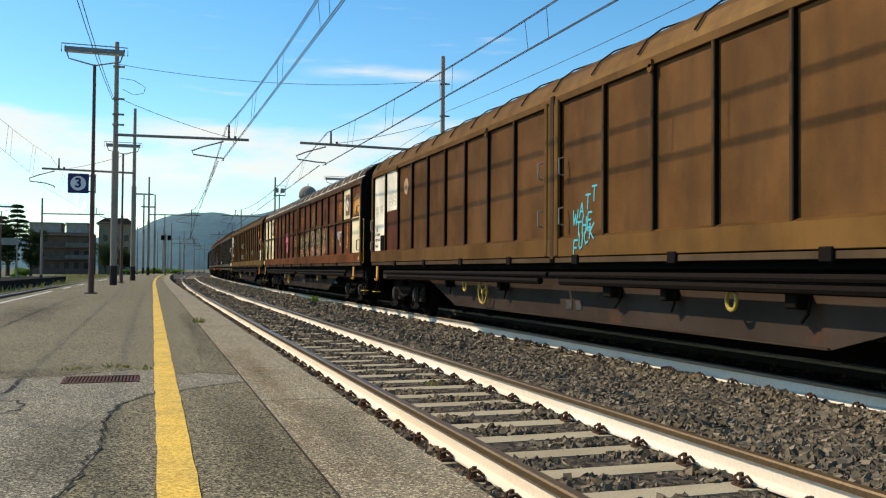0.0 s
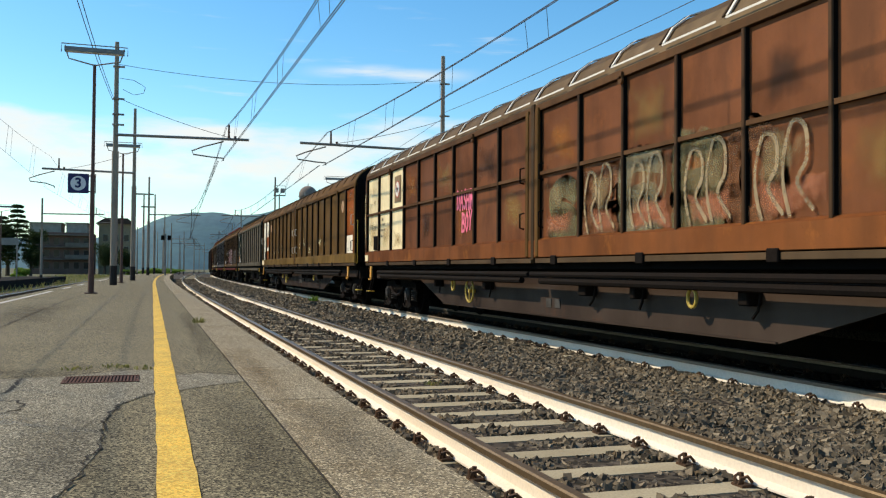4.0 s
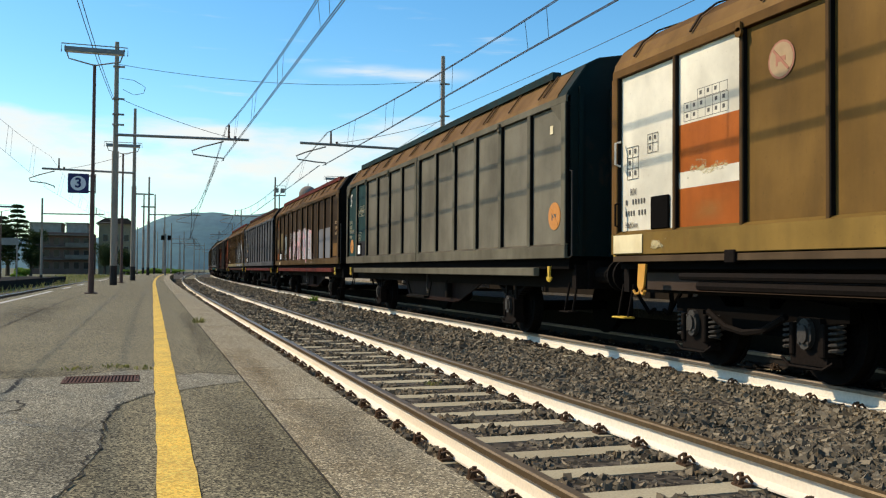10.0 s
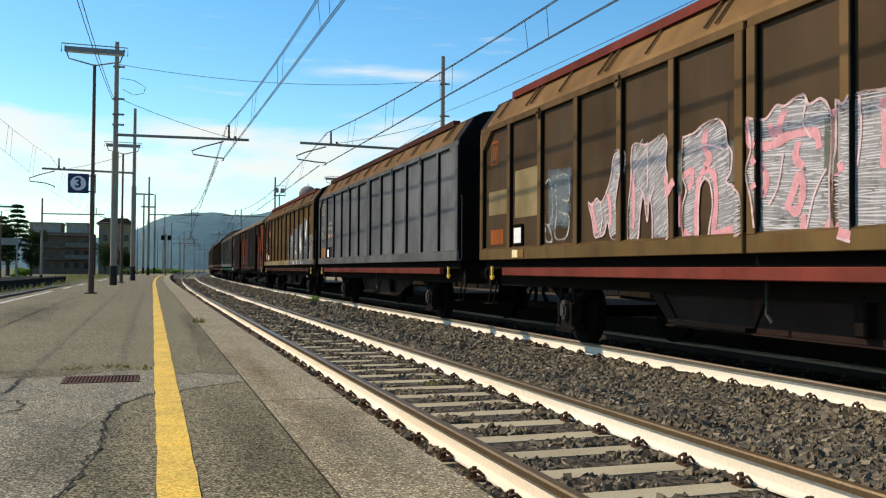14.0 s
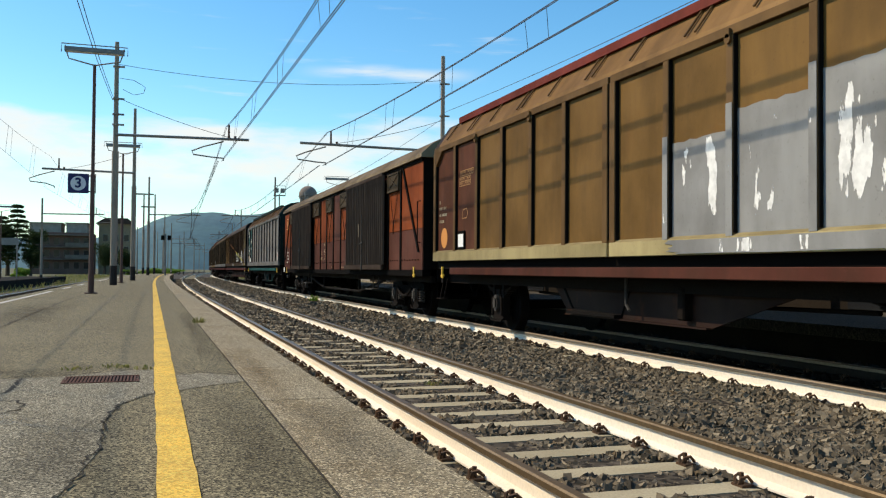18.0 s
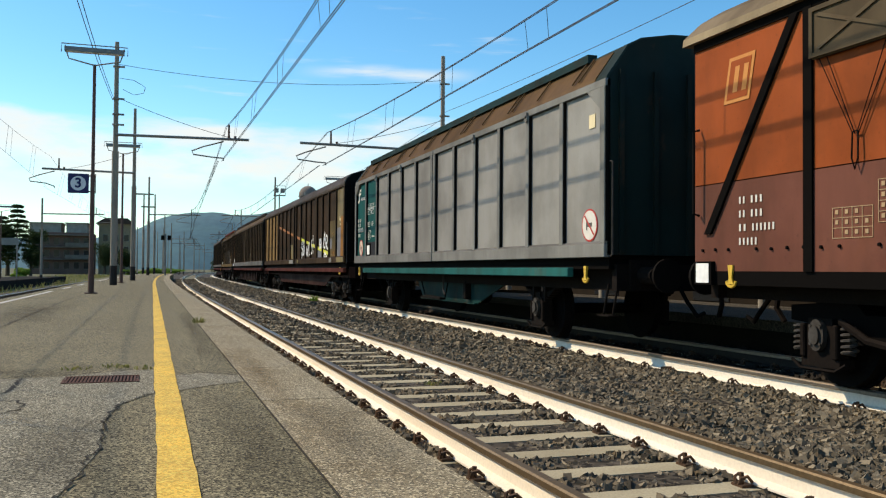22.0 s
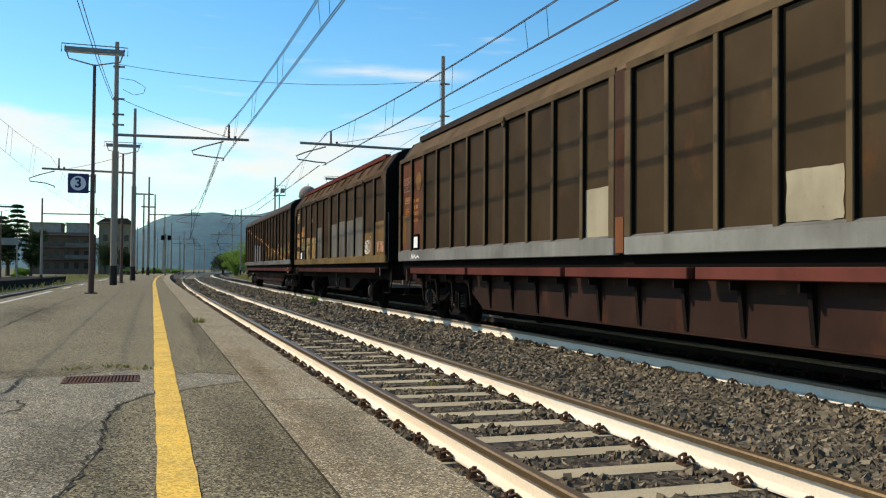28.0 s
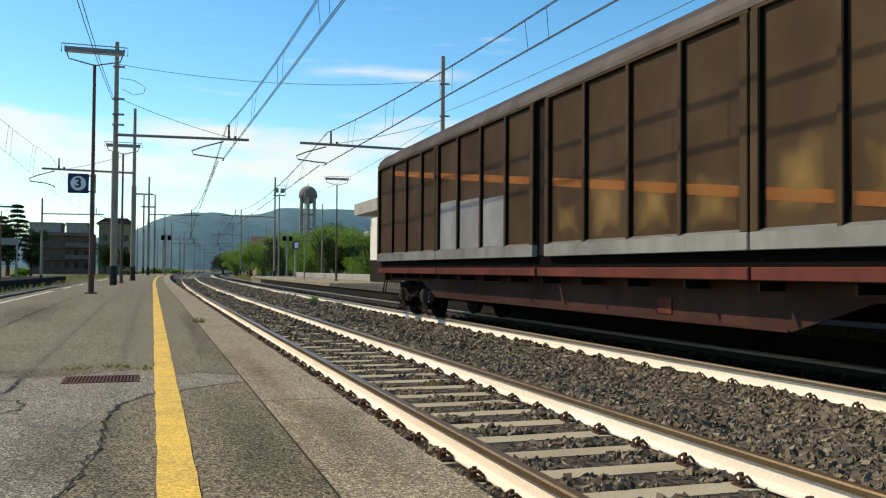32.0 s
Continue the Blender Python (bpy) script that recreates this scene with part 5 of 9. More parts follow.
        box(bm, -HW - 0.015, -HW + rec + 0.025, yl(b), yl(a), sill0, zb, 0.008)
        sl = part("sill", bm, spec["sill"], root)
        bm = bmn()
        prism(bm, [(-HW - 0.010, zb), (-HW + rec + 0.01, zb), (-HW + rec + 0.01, zb + 0.035), (-HW + rec - 0.012, zb + 0.030)], yl(b - 0.02), yl(a + 0.02), "y")
        part("sill_ledge", bm, spec["sill"], sl)
        if spec.get("pipes"):
            bm = bmn()
            box(bm, -HW - 0.005, -HW + 0.06, yl(b - 0.03), yl(a + 0.03), sill0 - 0.085, sill0 - 0.012, 0.006)
            part("runner_rail", bm, spec["runner"], sl)
    bm = bmn()
    box(bm, HW - 0.07, HW + 0.015, -L / 2 + 0.05, L / 2 - 0.05, sill0, zb)
    for d in posts:
        box(bm, HW - 0.06, HW, yl(d) - 0.045, yl(d) + 0.045, zb, zt)
    part("far_side_frame", bm, spec["frame"], root)
    pw = spec.get("post_w", 0.045)
    bm = bmn()
    box(bm, -HW - 0.005, -HW + rec + 0.02, -pw, pw, zb, zt, 0.006)
    pm = finish(bm, "post")
    # Added strip on each post's near side; its black stands in for shade.
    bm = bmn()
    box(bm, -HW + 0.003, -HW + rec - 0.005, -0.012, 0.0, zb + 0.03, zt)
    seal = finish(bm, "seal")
    for d in posts:
        ob = part("post", pm, spec.get("post_mat", spec["frame"]), root)
        ob.location.y = yl(d)
        part("seal", seal, M["post_shade"], root, "black strip standing in for shade on the post's side").location.y = yl(d) - pw
    edges = []
    for a, b in spec["leaves"]:
        w = spec.get("edge_w", 0.16)
        for e0, e1 in ((a, a + w), (b - w, b)):
            bm = bmn()
            box(bm, -HW - 0.012, -HW + rec + 0.02, yl(e1), yl(e0), zb, zt, 0.006)
            part("edge_post", bm, spec["frame"], root)
            part("seal", seal, M["post_shade"], root, "black strip standing in for shade on the post's side").location.y = yl(e1)
        inside = [a + w] + [d for d in posts if a < d < b] + [b - w]
        for k, (p, q) in enumerate(zip(inside, inside[1:])):
            p1, q1 = p + (pw if k else 0), q - (pw if k < len(inside) - 2 else 0)
            edges.append((p1, q1))
    xs = -HW + rec
    made = []
    for k, (p, q) in enumerate(edges):
        bm = bmn()
        box(bm, xs - 0.004, xs + 0.02, yl(q) + 0.013, yl(p) - 0.013, zb + 0.008, zt - 0.008)
        mat = spec.get("panel_mats", {}).get(k, spec["panel"])
        ob = part("panel", bm, mat, root)
        made.append((ob, yl(p), yl(q)))
    if spec.get("mid_rail"):
        for ob, ya, yb in made:
            bm = bmn()
            box(bm, -HW + 0.005, -HW + rec, yb, ya, spec["mid_rail"] - 0.025, spec["mid_rail"] + 0.025)
            part("cross_rail", bm, spec["frame"], root)
    # lifting eyes on the posts
    for d in spec.get("eyes", []):
        bm = bmn()
        disc(bm, (-HW - 0.02, yl(d), zt - 0.04), 0.05, (1, 0, 0), 0.03, 14)
        box(bm, -HW - 0.035, -HW - 0.005, yl(d) - 0.035, yl(d) + 0.035, zt - 0.03, zt + 0.06)
        part("lifting_eye", bm, spec["frame"], root)
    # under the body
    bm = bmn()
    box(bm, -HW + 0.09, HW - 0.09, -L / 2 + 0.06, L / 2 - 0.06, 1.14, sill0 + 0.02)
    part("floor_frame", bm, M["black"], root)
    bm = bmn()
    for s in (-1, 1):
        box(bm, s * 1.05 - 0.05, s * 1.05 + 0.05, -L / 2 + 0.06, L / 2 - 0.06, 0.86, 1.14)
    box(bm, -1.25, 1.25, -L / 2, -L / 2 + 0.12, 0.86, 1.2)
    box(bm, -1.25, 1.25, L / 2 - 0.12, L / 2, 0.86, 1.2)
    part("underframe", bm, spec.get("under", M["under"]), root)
    for a, b in spec.get("rails_low", [(1.0, L - 1.0)]):
        for s in (-1, 1):
            if spec.get("pipes"):
                bm = bmn()
                tube(bm, [(s * 1.47, yl(a), 1.06), (s * 1.47, yl(b), 1.06)], 0.04, 8)
                part("side_rail", bm, spec["low_mat"], root)
                bm = bmn()
                tube(bm, [(s * 1.45, yl(a) - 0.3, 0.965), (s * 1.45, yl(b) + 0.3, 0.965)], 0.05, 8)
                part("side_rail", bm, spec["low_mat"], root)
            else:
                bm = bmn()
                box(bm, *sorted((s * 1.43, s * 1.33)), yl(b), yl(a), 1.03, 1.16, 0.01)
                part("side_rail", bm, spec["low_mat"], root)
    if spec.get("pipes"):
        bm = bmn()
        box(bm, -1.455, -1.30, -0.085, 0.085, 1.20, 1.335, 0.01)
        rb = finish(bm, "roller_bracket")
        d = 2.4
        while d < L - 2:
            part("roller_bracket", rb, M["under"], root).location.y = yl(d)
            d += 2.35
    if spec.get("brackets"):
        bm = bmn()
        box(bm, -1.40, -1.08, -0.016, 0.016, 0.93, 1.05)
        if spec.get("rib_z"):
            prism(bm, [(-1.30, 1.05), (-1.20, 1.05), (-1.20, spec["rib_z"]), (-1.24, spec["rib_z"])], -0.03, 0.03, "y")
        br = finish(bm, "bracket")
        d = 1.4
        while d < L - 1.0:
            ob = part("bracket", br, M["under"], root)
            ob.location.y = yl(d)
            d += spec["brackets"]
    if "truss" in spec:
        a, b, slope, z = spec["truss"]
        tx = spec.get("truss_x", 1.09)
        for s in (-1, 1):
            bm = bmn()
            prism(bm, [(yl(a), 0.90), (yl(a + slope), z), (yl(b - slope), z), (yl(b), 0.90)], s * tx - 0.012, s * tx + 0.012, "x")
            plate = part("truss_plate", bm, spec.get("truss_mat", M["under"]), root)
            bm = bmn()
            prism(bm, [(yl(a + slope), z), (yl(a + slope), z + 0.02), (yl(b - slope), z + 0.02), (yl(b - slope), z)], s * tx - 0.04, s * tx + 0.03, "x")
            part("truss_flange", bm, spec.get("truss_mat", M["under"]), plate)
            bm = bmn()
            prism(bm, [(yl(0.5), 0.90), (yl(0.5), 1.10), (yl(L - 0.5), 1.10), (yl(L - 0.5), 0.90)], s * tx - 0.012, s * tx + 0.012, "x")
            part("side_beam", bm, spec.get("truss_mat", M["under"]), plate)
    bm = bmn()
    tube(bm, [(-0.7, -L * 0.25, 0.75), (-0.72, L * 0.1, 0.7), (-0.7, L * 0.25, 0.76)], 0.025, 6)
    rod(bm, (-0.6, -0.9, 0.62), (-0.6, 0.3, 0.62), 0.16, n=14)
    part("brake_cylinder", bm, M["steel_dark"], root)
    if spec["gear"] == "bogie":
        bogie(root, L / 2 - spec["pivot"])
        bogie(root, -L / 2 + spec["pivot"])
    else:
        for s in (-1, 1):
            leaf_axle(root, s * (L / 2 - spec["pivot"]))
        bm = bmn()
        tube(bm, [(-1.0, yl(5.2), 0.86), (-1.0, yl(5.5), 0.55), (-1.0, yl(6.9), 0.52), (-1.0, yl(7.1), 0.86)], 0.022, 6)
        box(bm, -1.12, -0.95, yl(6.9), yl(5.5), 0.5, 0.54)
        part("step_board", bm, M["steel_dark"], root)
        bm = bmn()
        prism(bm, [(yl(4.9), 0.86), (yl(5.33), 0.49), (yl(8.85), 0.48), (yl(10.2), 0.86)], -1.0, -0.97, "x")
        box(bm, -1.06, -0.97, yl(8.85), yl(5.33), 0.47, 0.49)
        part("brake_plate", bm, spec.get("gear_mat", paint("dark_brake_gear_paint", (0.030, 0.016, 0.013), dirtiness=0.4)), root, "dark brake gear plate")
        bm = bmn()
        box(bm, -1.12, -0.95, yl(8.5), yl(8.36), 0.55, 0.92, 0.02)
        part("brake_box", bm, M["under"], root)
        bm = bmn()
        tube(bm, [(-1.17, yl(7.3), 1.1), (-1.17, yl(7.3), 0.7), (-1.17, yl(7.38), 0.62)], 0.02, 6)
        part("brake_lever", bm, M["steel_worn"], root)
    buffer_pair(root, L / 2, 1)
    buffer_pair(root, -L / 2, -1)
    for d in spec.get("hooks", []):
        end_hook(root, yl(d), spec.get("hook_mat", M["hook"]))
    for s in (-1, 1):
        bm = bmn()
        tube(bm, [(-1.36, s * (L / 2 + 0.01), 1.3), (-1.36, s * (L / 2 + 0.09), 1.32), (-1.36, s * (L / 2 + 0.09), 2.5), (-1.36, s * (L / 2 + 0.01), 2.52)], 0.014, 6)
        part("end_handrail", bm, spec.get("rail_mat", M["steel_worn"]), root)
        bm = bmn()
        e0, e1 = (-0.12, 0.18) if spec.get("pipes") else (0.02, 0.32)
        tube(bm, [(-1.2, s * (L / 2 - e0 - 0.03), 0.95), (-1.28, s * (L / 2 - e0 - 0.03), 0.54), (-1.28, s * (L / 2 - e1 + 0.03), 0.54), (-1.2, s * (L / 2 - e1 + 0.03), 0.95)], 0.016, 6)
        y0, y1 = sorted((s * (L / 2 - e0), s * (L / 2 - e1)))
        sp = part("shunter_step", bm, M["under"], root)
        bm = bmn()
        box(bm, -1.36, -1.20, y0, y1, 0.53, 0.55, 0.006)
        part("step_tread", bm, M["hook"] if spec.get("pipes") else M["under"], sp)
    return root, made, yl


TRAIN = []           # (wagon, place of its middle along the train)


def habbins_spec(label, **kw):
    half = [1.37 + 1.172 * k for k in range(8)]
    spec = dict(length=22.1, label=label, posts=half + [22.1 - d for d in half], panel_z=(1.57, 3.50), sill0=1.31, roof="arc", leaves=[(0.0, 11.0), (11.1, 22.1)], edge_w=0.13,
                ribs=[0.5 + 1.17 * k for k in range(19)], eyes=[2.54, 8.4, 13.7, 19.56], gear="bogie", pivot=2.2, pipes=True, low_mat=M["under"], rails_low=[(1.6, 11.0), (11.1, 20.5)],
                # post_mat: darker paint that carries the shade on the posts' sides
                truss_mat=paint("dusty_brown_truss_paint", (0.062, 0.044, 0.034), dirtiness=0.3), truss=(4.5, 18.0, 1.7, 0.43), truss_x=1.21, hooks=[0.75, 21.35], hook_mat=M["hook_orange"], runner=paint("dusty_runner_paint", (0.115, 0.075, 0.042), dirtiness=0.4), post_mat=paint("shaded_post_paint", (0.095, 0.052, 0.02), dirtiness=0.4), frame=P_BROWN, sill=P_BROWN, panel=P_BROWN_PANEL, roof_mat=paint("ochre_brown_roof_paint", (0.27, 0.148, 0.046), dirtiness=0.4, rusty=0.2), post_w=0.024)
    spec.update(kw)
    return spec


def sides_specials(root, yl, d):
    """The hand wheel, ring and lamp brackets under a bogie wagon."""
    bm = bmn()
    pts = [(-1.33, yl(d) + 0.21 * math.cos(a), 0.74 + 0.21 * math.sin(a)) for a in [k * math.pi / 9 for k in range(19)]]
    tube(bm, pts, 0.018, 6)
    for a in (0.5, 2.6, 4.7):
        tube(bm, [(-1.33, yl(d), 0.74), (-1.33, yl(d) + 0.21 * math.cos(a), 0.74 + 0.21 * math.sin(a))], 0.014, 5)
    rod(bm, (-1.35, yl(d), 0.74), (-1.2, yl(d), 0.74), 0.035, n=10)
    part("brake_wheel", bm, M["copper_hook"], root, "dull yellow brake hand wheel")
    for e in (d - 0.85, d + 7.1):
        bm = bmn()
        tube(bm, [(-1.36, yl(e) + 0.08 * math.cos(a), 0.83 + 0.10 * math.sin(a)) for a in [k * math.pi / 6 for k in range(13)]], 0.022, 6)
        part("rope_ring", bm, M["copper_hook"], root)
    for e in (d + 3.2, d + 3.5):
        bm = bmn()
        box(bm, -1.232, -1.223, yl(e) - 0.09, yl(e) + 0.09, 0.57, 0.70)
        part("data_plate", bm, M["steel_worn"], root)
    # brake gear that hangs between the side rail and the plate
    for e, w in ((d - 1.9, 0.10), (d + 0.9, 0.14), (d + 4.6, 0.22), (d + 5.9, 0.12), (d + 8.0, 0.16)):
        bm = bmn()
        box(bm, -1.40, -1.22, yl(e) - w / 2, yl(e) + w / 2, 0.78, 0.94, 0.015)
        tube(bm, [(-1.30, yl(e) - w, 0.92), (-1.31, yl(e) - w * 0.8, 0.74), (-1.30, yl(e) - w * 0.2, 0.66)], 0.016, 5)
        part("brake_hanger", bm, M["under"], root)


def seam_details(root, yl, c, mat):
    for e in (c - 0.35, c + 0.35):
        grab(root, yl(e), 1.75, 2.0, mat)
        grab(root, yl(e), 2.45, 2.7, mat)
    bm = bmn()
    box(bm, -HW - 0.02, -HW + 0.02, yl(c) - 0.05, yl(c) + 0.05, 1.28, 3.62)
    part("seam_lock", bm, P_DUST, root)
    for e in (c - 0.2, c + 0.16):
        bm = bmn()
        box(bm, -HW - 0.03, -HW + 0.02, yl(e) - 0.05, yl(e) + 0.05, 1.32, 3.55, 0.01)
        part("seam_post", bm, P_BROWN, root)


P_STONE_PALE = paint("faded_label_paint", (0.40, 0.33, 0.22), dirtiness=0.25)
P_UNDER_RED = paint("dark_red_underframe", (0.072, 0.031, 0.024), dirtiness=0.45, rusty=0.2)
P_RAIL_RED = paint("rust_red_rail_paint", (0.155, 0.043, 0.032), dirtiness=0.35, rusty=0.3)
PX = -HW + 0.051     # face of the panels


def add(root, centre):
    TRAIN.append((root, centre))


# brown bogie wagon with a white panel
root, pan, yl = build_wagon(habbins_spec("brown sliding-wall bogie wagon with white end panels and turquoise scrawl", panel_mats={0: P_WHITE}))
patch(root, PX, pan[1][2], pan[1][1], 2.55, 3.5, P_WHITE)
patch(root, PX, pan[1][2], pan[1][1], 1.57, 2.55, paint("oxblood_panel_paint", (0.15, 0.045, 0.02)))
table(root, PX, yl(0.28), 2.72, 1, 2, 0.24, 0.12, M["mark_faded"])
table(root, PX, yl(0.72), 2.74, 1, 2, 0.22, 0.09, M["mark_faded"])
writing(root, PX, yl(0.36), 2.09, 0.085, "RIV", M["mark_dark"])
bars(root, PX, yl(0.25), 2.04, [(0.10, 0.32), (0.24, 0.2)], M["mark_dark"], 0.075, 0.06)
writing(root, PX, yl(0.25), 1.69, 0.075, "Habbins", M["mark_dark"])
table(root, PX, yl(1.62), 2.98, 5, 3, 0.13, 0.1, M["mark_faded"])
bm = bmn()
box(bm, PX - 0.03, PX, yl(1.22), yl(0.85), 1.6, 1.98, 0.01)
part("label_holder", bm, M["black"], root)
round_sign(root, PX, yl(3.15), 3.03, 0.19, M["mark_rose"], M["mark_beige"], M["mark_dark"])
scrawl(root, PX, yl(11.60), 1.74, 0.19, "WATT", 0.026, M["spray_cyan"], "turquoise sprayed scrawl", 0.1, 0.75, 0.60)
scrawl(root, PX, yl(11.70), 1.57, 0.20, "THE", 0.026, M["spray_cyan"], "", 0.1, 0.75, 0.36)
scrawl(root, -HW - 0.018, yl(11.76), 1.33, 0.20, "FUCK", 0.026, M["spray_cyan"], "", 0.1, 0.75, 0.5)
sides_specials(root, yl, 8.0)
seam_details(root, yl, 11.05, M["galv"])
grab(root, yl(0.2), 1.6, 1.85, M["galv"])
grab(root, yl(0.2), 2.1, 2.4, M["galv"])
add(root, 11.657)

# rusty red-brown bogie wagon
mats = {k: P_RED for k in range(18)}
mats.update({0: P_CREAM, 1: P_CREAM, 2: P_CREAM})
root, pan, yl = build_wagon(habbins_spec("rust-red sliding-wall bogie wagon with cream end panels and pink scrawl", panel=P_RED, sill=P_RUST_SILL, roof_mat=paint("grey_brown_roof_paint", (0.235, 0.165, 0.09), dirtiness=0.35, rusty=0.15), frame=paint("red_brown_frame_paint", (0.15, 0.074, 0.032), rusty=0.4), post_mat=paint("shaded_red_brown_post_paint", (0.085, 0.045, 0.022)), mid_rail=2.56, panel_mats=mats, rail_mat=M["hook"]))
patch(root, PX, pan[17][2] + 0.02, pan[17][1], 1.57, 2.62, P_CREAM)
patch(root, PX, pan[17][2] + 0.02, pan[17][1], 2.6, 3.25, soft_paint("ochre_sprayed_cloud", (0.62, 0.30, 0.07), 0.35, 0.45, 1.6, (1, 1, 1), 0.95, 0.15, 0.6), "stain")
patch(root, PX, pan[17][2] + 0.02, pan[17][1] - 0.05, 2.62, 2.9, S_OCHRE, "stain")
strokes(root, PX, pan[17][1] - 0.2, 3.14, 0.13, [curl([(0, 0.3), (0.8, 0.0), (1.6, 0.25)]), curl([(2.0, 0.1), (2.5, 0.8), (3.0, 0.2), (3.3, 0.9)]), curl([(3.6, 0.2), (4.2, 0.9), (4.6, 0.1)])], 0.018, M["mark_faded"], "faint_scrawl")
table(root, PX, yl(21.55), 1.86, 4, 1, 0.07, 0.1, M["mark_dark"], 0.006)
patch(root, PX, pan[16][2], pan[16][1], 2.62, 3.5, P_CREAM)
patch(root, PX, pan[16][1] - 0.75, pan[16][1] - 0.35, 1.5, 2.6, S_RUN, "rust_run")
patch(root, PX, pan[16][1] - 0.62, pan[16][1] - 0.45, 1.57, 2.6, S_CREAM, "rust_run")
for k in range(3, 16):
    patch(root, PX, pan[k][2], pan[k][1], 1.58 + 0.95 * (k % 2), 2.5 + 0.9 * (k % 2), (S_RUST, S_DARK, S_OCHRE)[k % 3], "stain")
for k in (0, 1, 2):
    patch(root, PX, pan[k][2], pan[k][1], 1.57, 2.5 - 0.2 * k, S_OCHRE, "stain")
for k, d in ((2, 3.1), (16, 20.15)):
    patch(root, PX - 0.005, yl(d) - 0.27, yl(d) + 0.27, 2.72, 3.34, paint("taupe_sign_patch", (0.40, 0.29, 0.17), dirtiness=0.25))
    round_sign(root, PX - 0.01, yl(d), 3.02, 0.2, M["mark_red"], M["mark_white"], M["mark_dark"])
for u in (0.0, 0.28, 0.5):
    strokes(root, PX, yl(0.3 + u), 3.1, 0.14, [[(0, 0), (0.5, 1.2), (0.8, 0.1), (1.2, 0.9)]], 0.012, M["mark_beige"], "faint_scrawl")
table(root, PX, yl(0.3), 2.85, 1, 1, 0.26, 0.09, M["mark_faded"])
table(root, PX, yl(0.72), 2.9, 1, 1, 0.2, 0.09, M["mark_faded"])
table(root, PX, yl(0.3), 2.3, 2, 1, 0.16, 0.12, M["mark_faded"])
table(root, PX, yl(0.7), 2.25, 2, 1, 0.14, 0.1, M["mark_faded"])
writing(root, PX - 0.005, yl(1.62), 2.34, 0.085, "RIV", M["mark_dark"])
for d0, d1 in ((21.975, 22.09), (0.012, 0.115)):
    patch(root, -HW - 0.013, yl(d1), yl(d0), 1.58, 3.48, soft_paint("worn_cream_post_paint", (0.62, 0.47, 0.25), 0.3, 0.8, 3.0, (1, 1, 0.5), 0.8, 0.2, 0.7), "worn_paint")
patch(root, -HW - 0.016, yl(22.09), yl(21.85), 1.33, 1.55, S_CREAM, "worn_paint")
bars(root, PX - 0.005, yl(1.5), 2.28, [(0.10, 0.30), (0.26, 0.14)], M["mark_dark"], 0.075, 0.06)
writing(root, PX - 0.005, yl(1.5), 1.94, 0.075, "Habbins", M["mark_dark"])
patch(root, -HW - 0.018, yl(0.42), yl(0.1), 1.34, 1.5, P_CREAM, "repaint_patch")
bm = bmn()
box(bm, PX - 0.03, PX, yl(1.18), yl(0.8), 1.62, 1.98, 0.01)
part("label_holder", bm, M["black"], root)
scrawl(root, PX, yl(7.42), 2.25, 0.34, "DASHIN", 0.055, M["spray_pink"], "pink sprayed scrawl", 0.05, 0.5)
scrawl(root, PX, yl(7.7), 1.85, 0.34, "BOY", 0.055, M["spray_pink"], "", 0.05, 0.6)
scrawl(root, PX, yl(18.68), 2.1, 0.17, "WATT", 0.03, M["spray_white"], "white sprayed scrawl with an arrow", 0.1, 0.75)
strokes(root, PX, yl(18.78), 1.78, 0.22, [curl([(0.15, 1.2), (0.7, 1.3), (1.3, 1.0), (1.55, 0.3)]), [(1.3, 0.55), (1.57, 0.2), (1.7, 0.6)]], 0.03, M["spray_white"])
for k, (d, g, h) in enumerate(((11.6, "S", 0.75), (12.7, "K", 0.8), (13.75, "E", 0.85), (14.9, "R", 0.95), (15.75, "O", 0.95))):
    shape = [[(a * 1.05, b * h) for a, b in line] for line in GLYPH[g]]
    a = strokes(root, PX, yl(d), 1.56, 1.0, [curl(q) for q in shape], 0.34, soft_paint("faded_spray_%s" % g.lower(), ((0.24, 0.20, 0.10), (0.30, 0.13, 0.06), (0.34, 0.30, 0.19))[k % 3], 0.12, 0.9, 3.0, cover=0.5, lo=0.25, hi=0.9), "faded_graffiti", "faded sprayed letter")
    strokes(a, PX, yl(d + 0.05), 1.62, 1.0, [curl(q) for q in shape], 0.03, soft_paint("rubbed_outline_spray", (0.20, 0.17, 0.11), 0.05, 0.9, 6.0, cover=0.6), "faded_outline")
S_FADED_ORANGE = soft_paint("rubbed_orange_spray", (0.50, 0.19, 0.10), 0.35, 0.8, 2.4, (1, 1, 0.8), 0.7, 0.25, 0.8)
S_FADED_GREEN = soft_paint("rubbed_grey_green_spray", (0.36, 0.27, 0.14), 0.4, 0.9, 2.6, (1, 1.6, 0.6), 0.45, 0.35, 0.9)
for k in range(9, 14):
    patch(root, PX - 0.012, pan[k][2], pan[k][1], 1.57, 2.0, S_FADED_ORANGE, "faded_graffiti")
    patch(root, PX - 0.012, pan[k][2], pan[k][1], 1.85, 2.5, S_FADED_GREEN, "faded_graffiti")
S_FADED_LINE = soft_paint("rubbed_cream_spray_line", (0.46, 0.36, 0.22), 0.02, 0.8, 6.0, (1, 1, 1), 0.6, 0.25, 0.7)
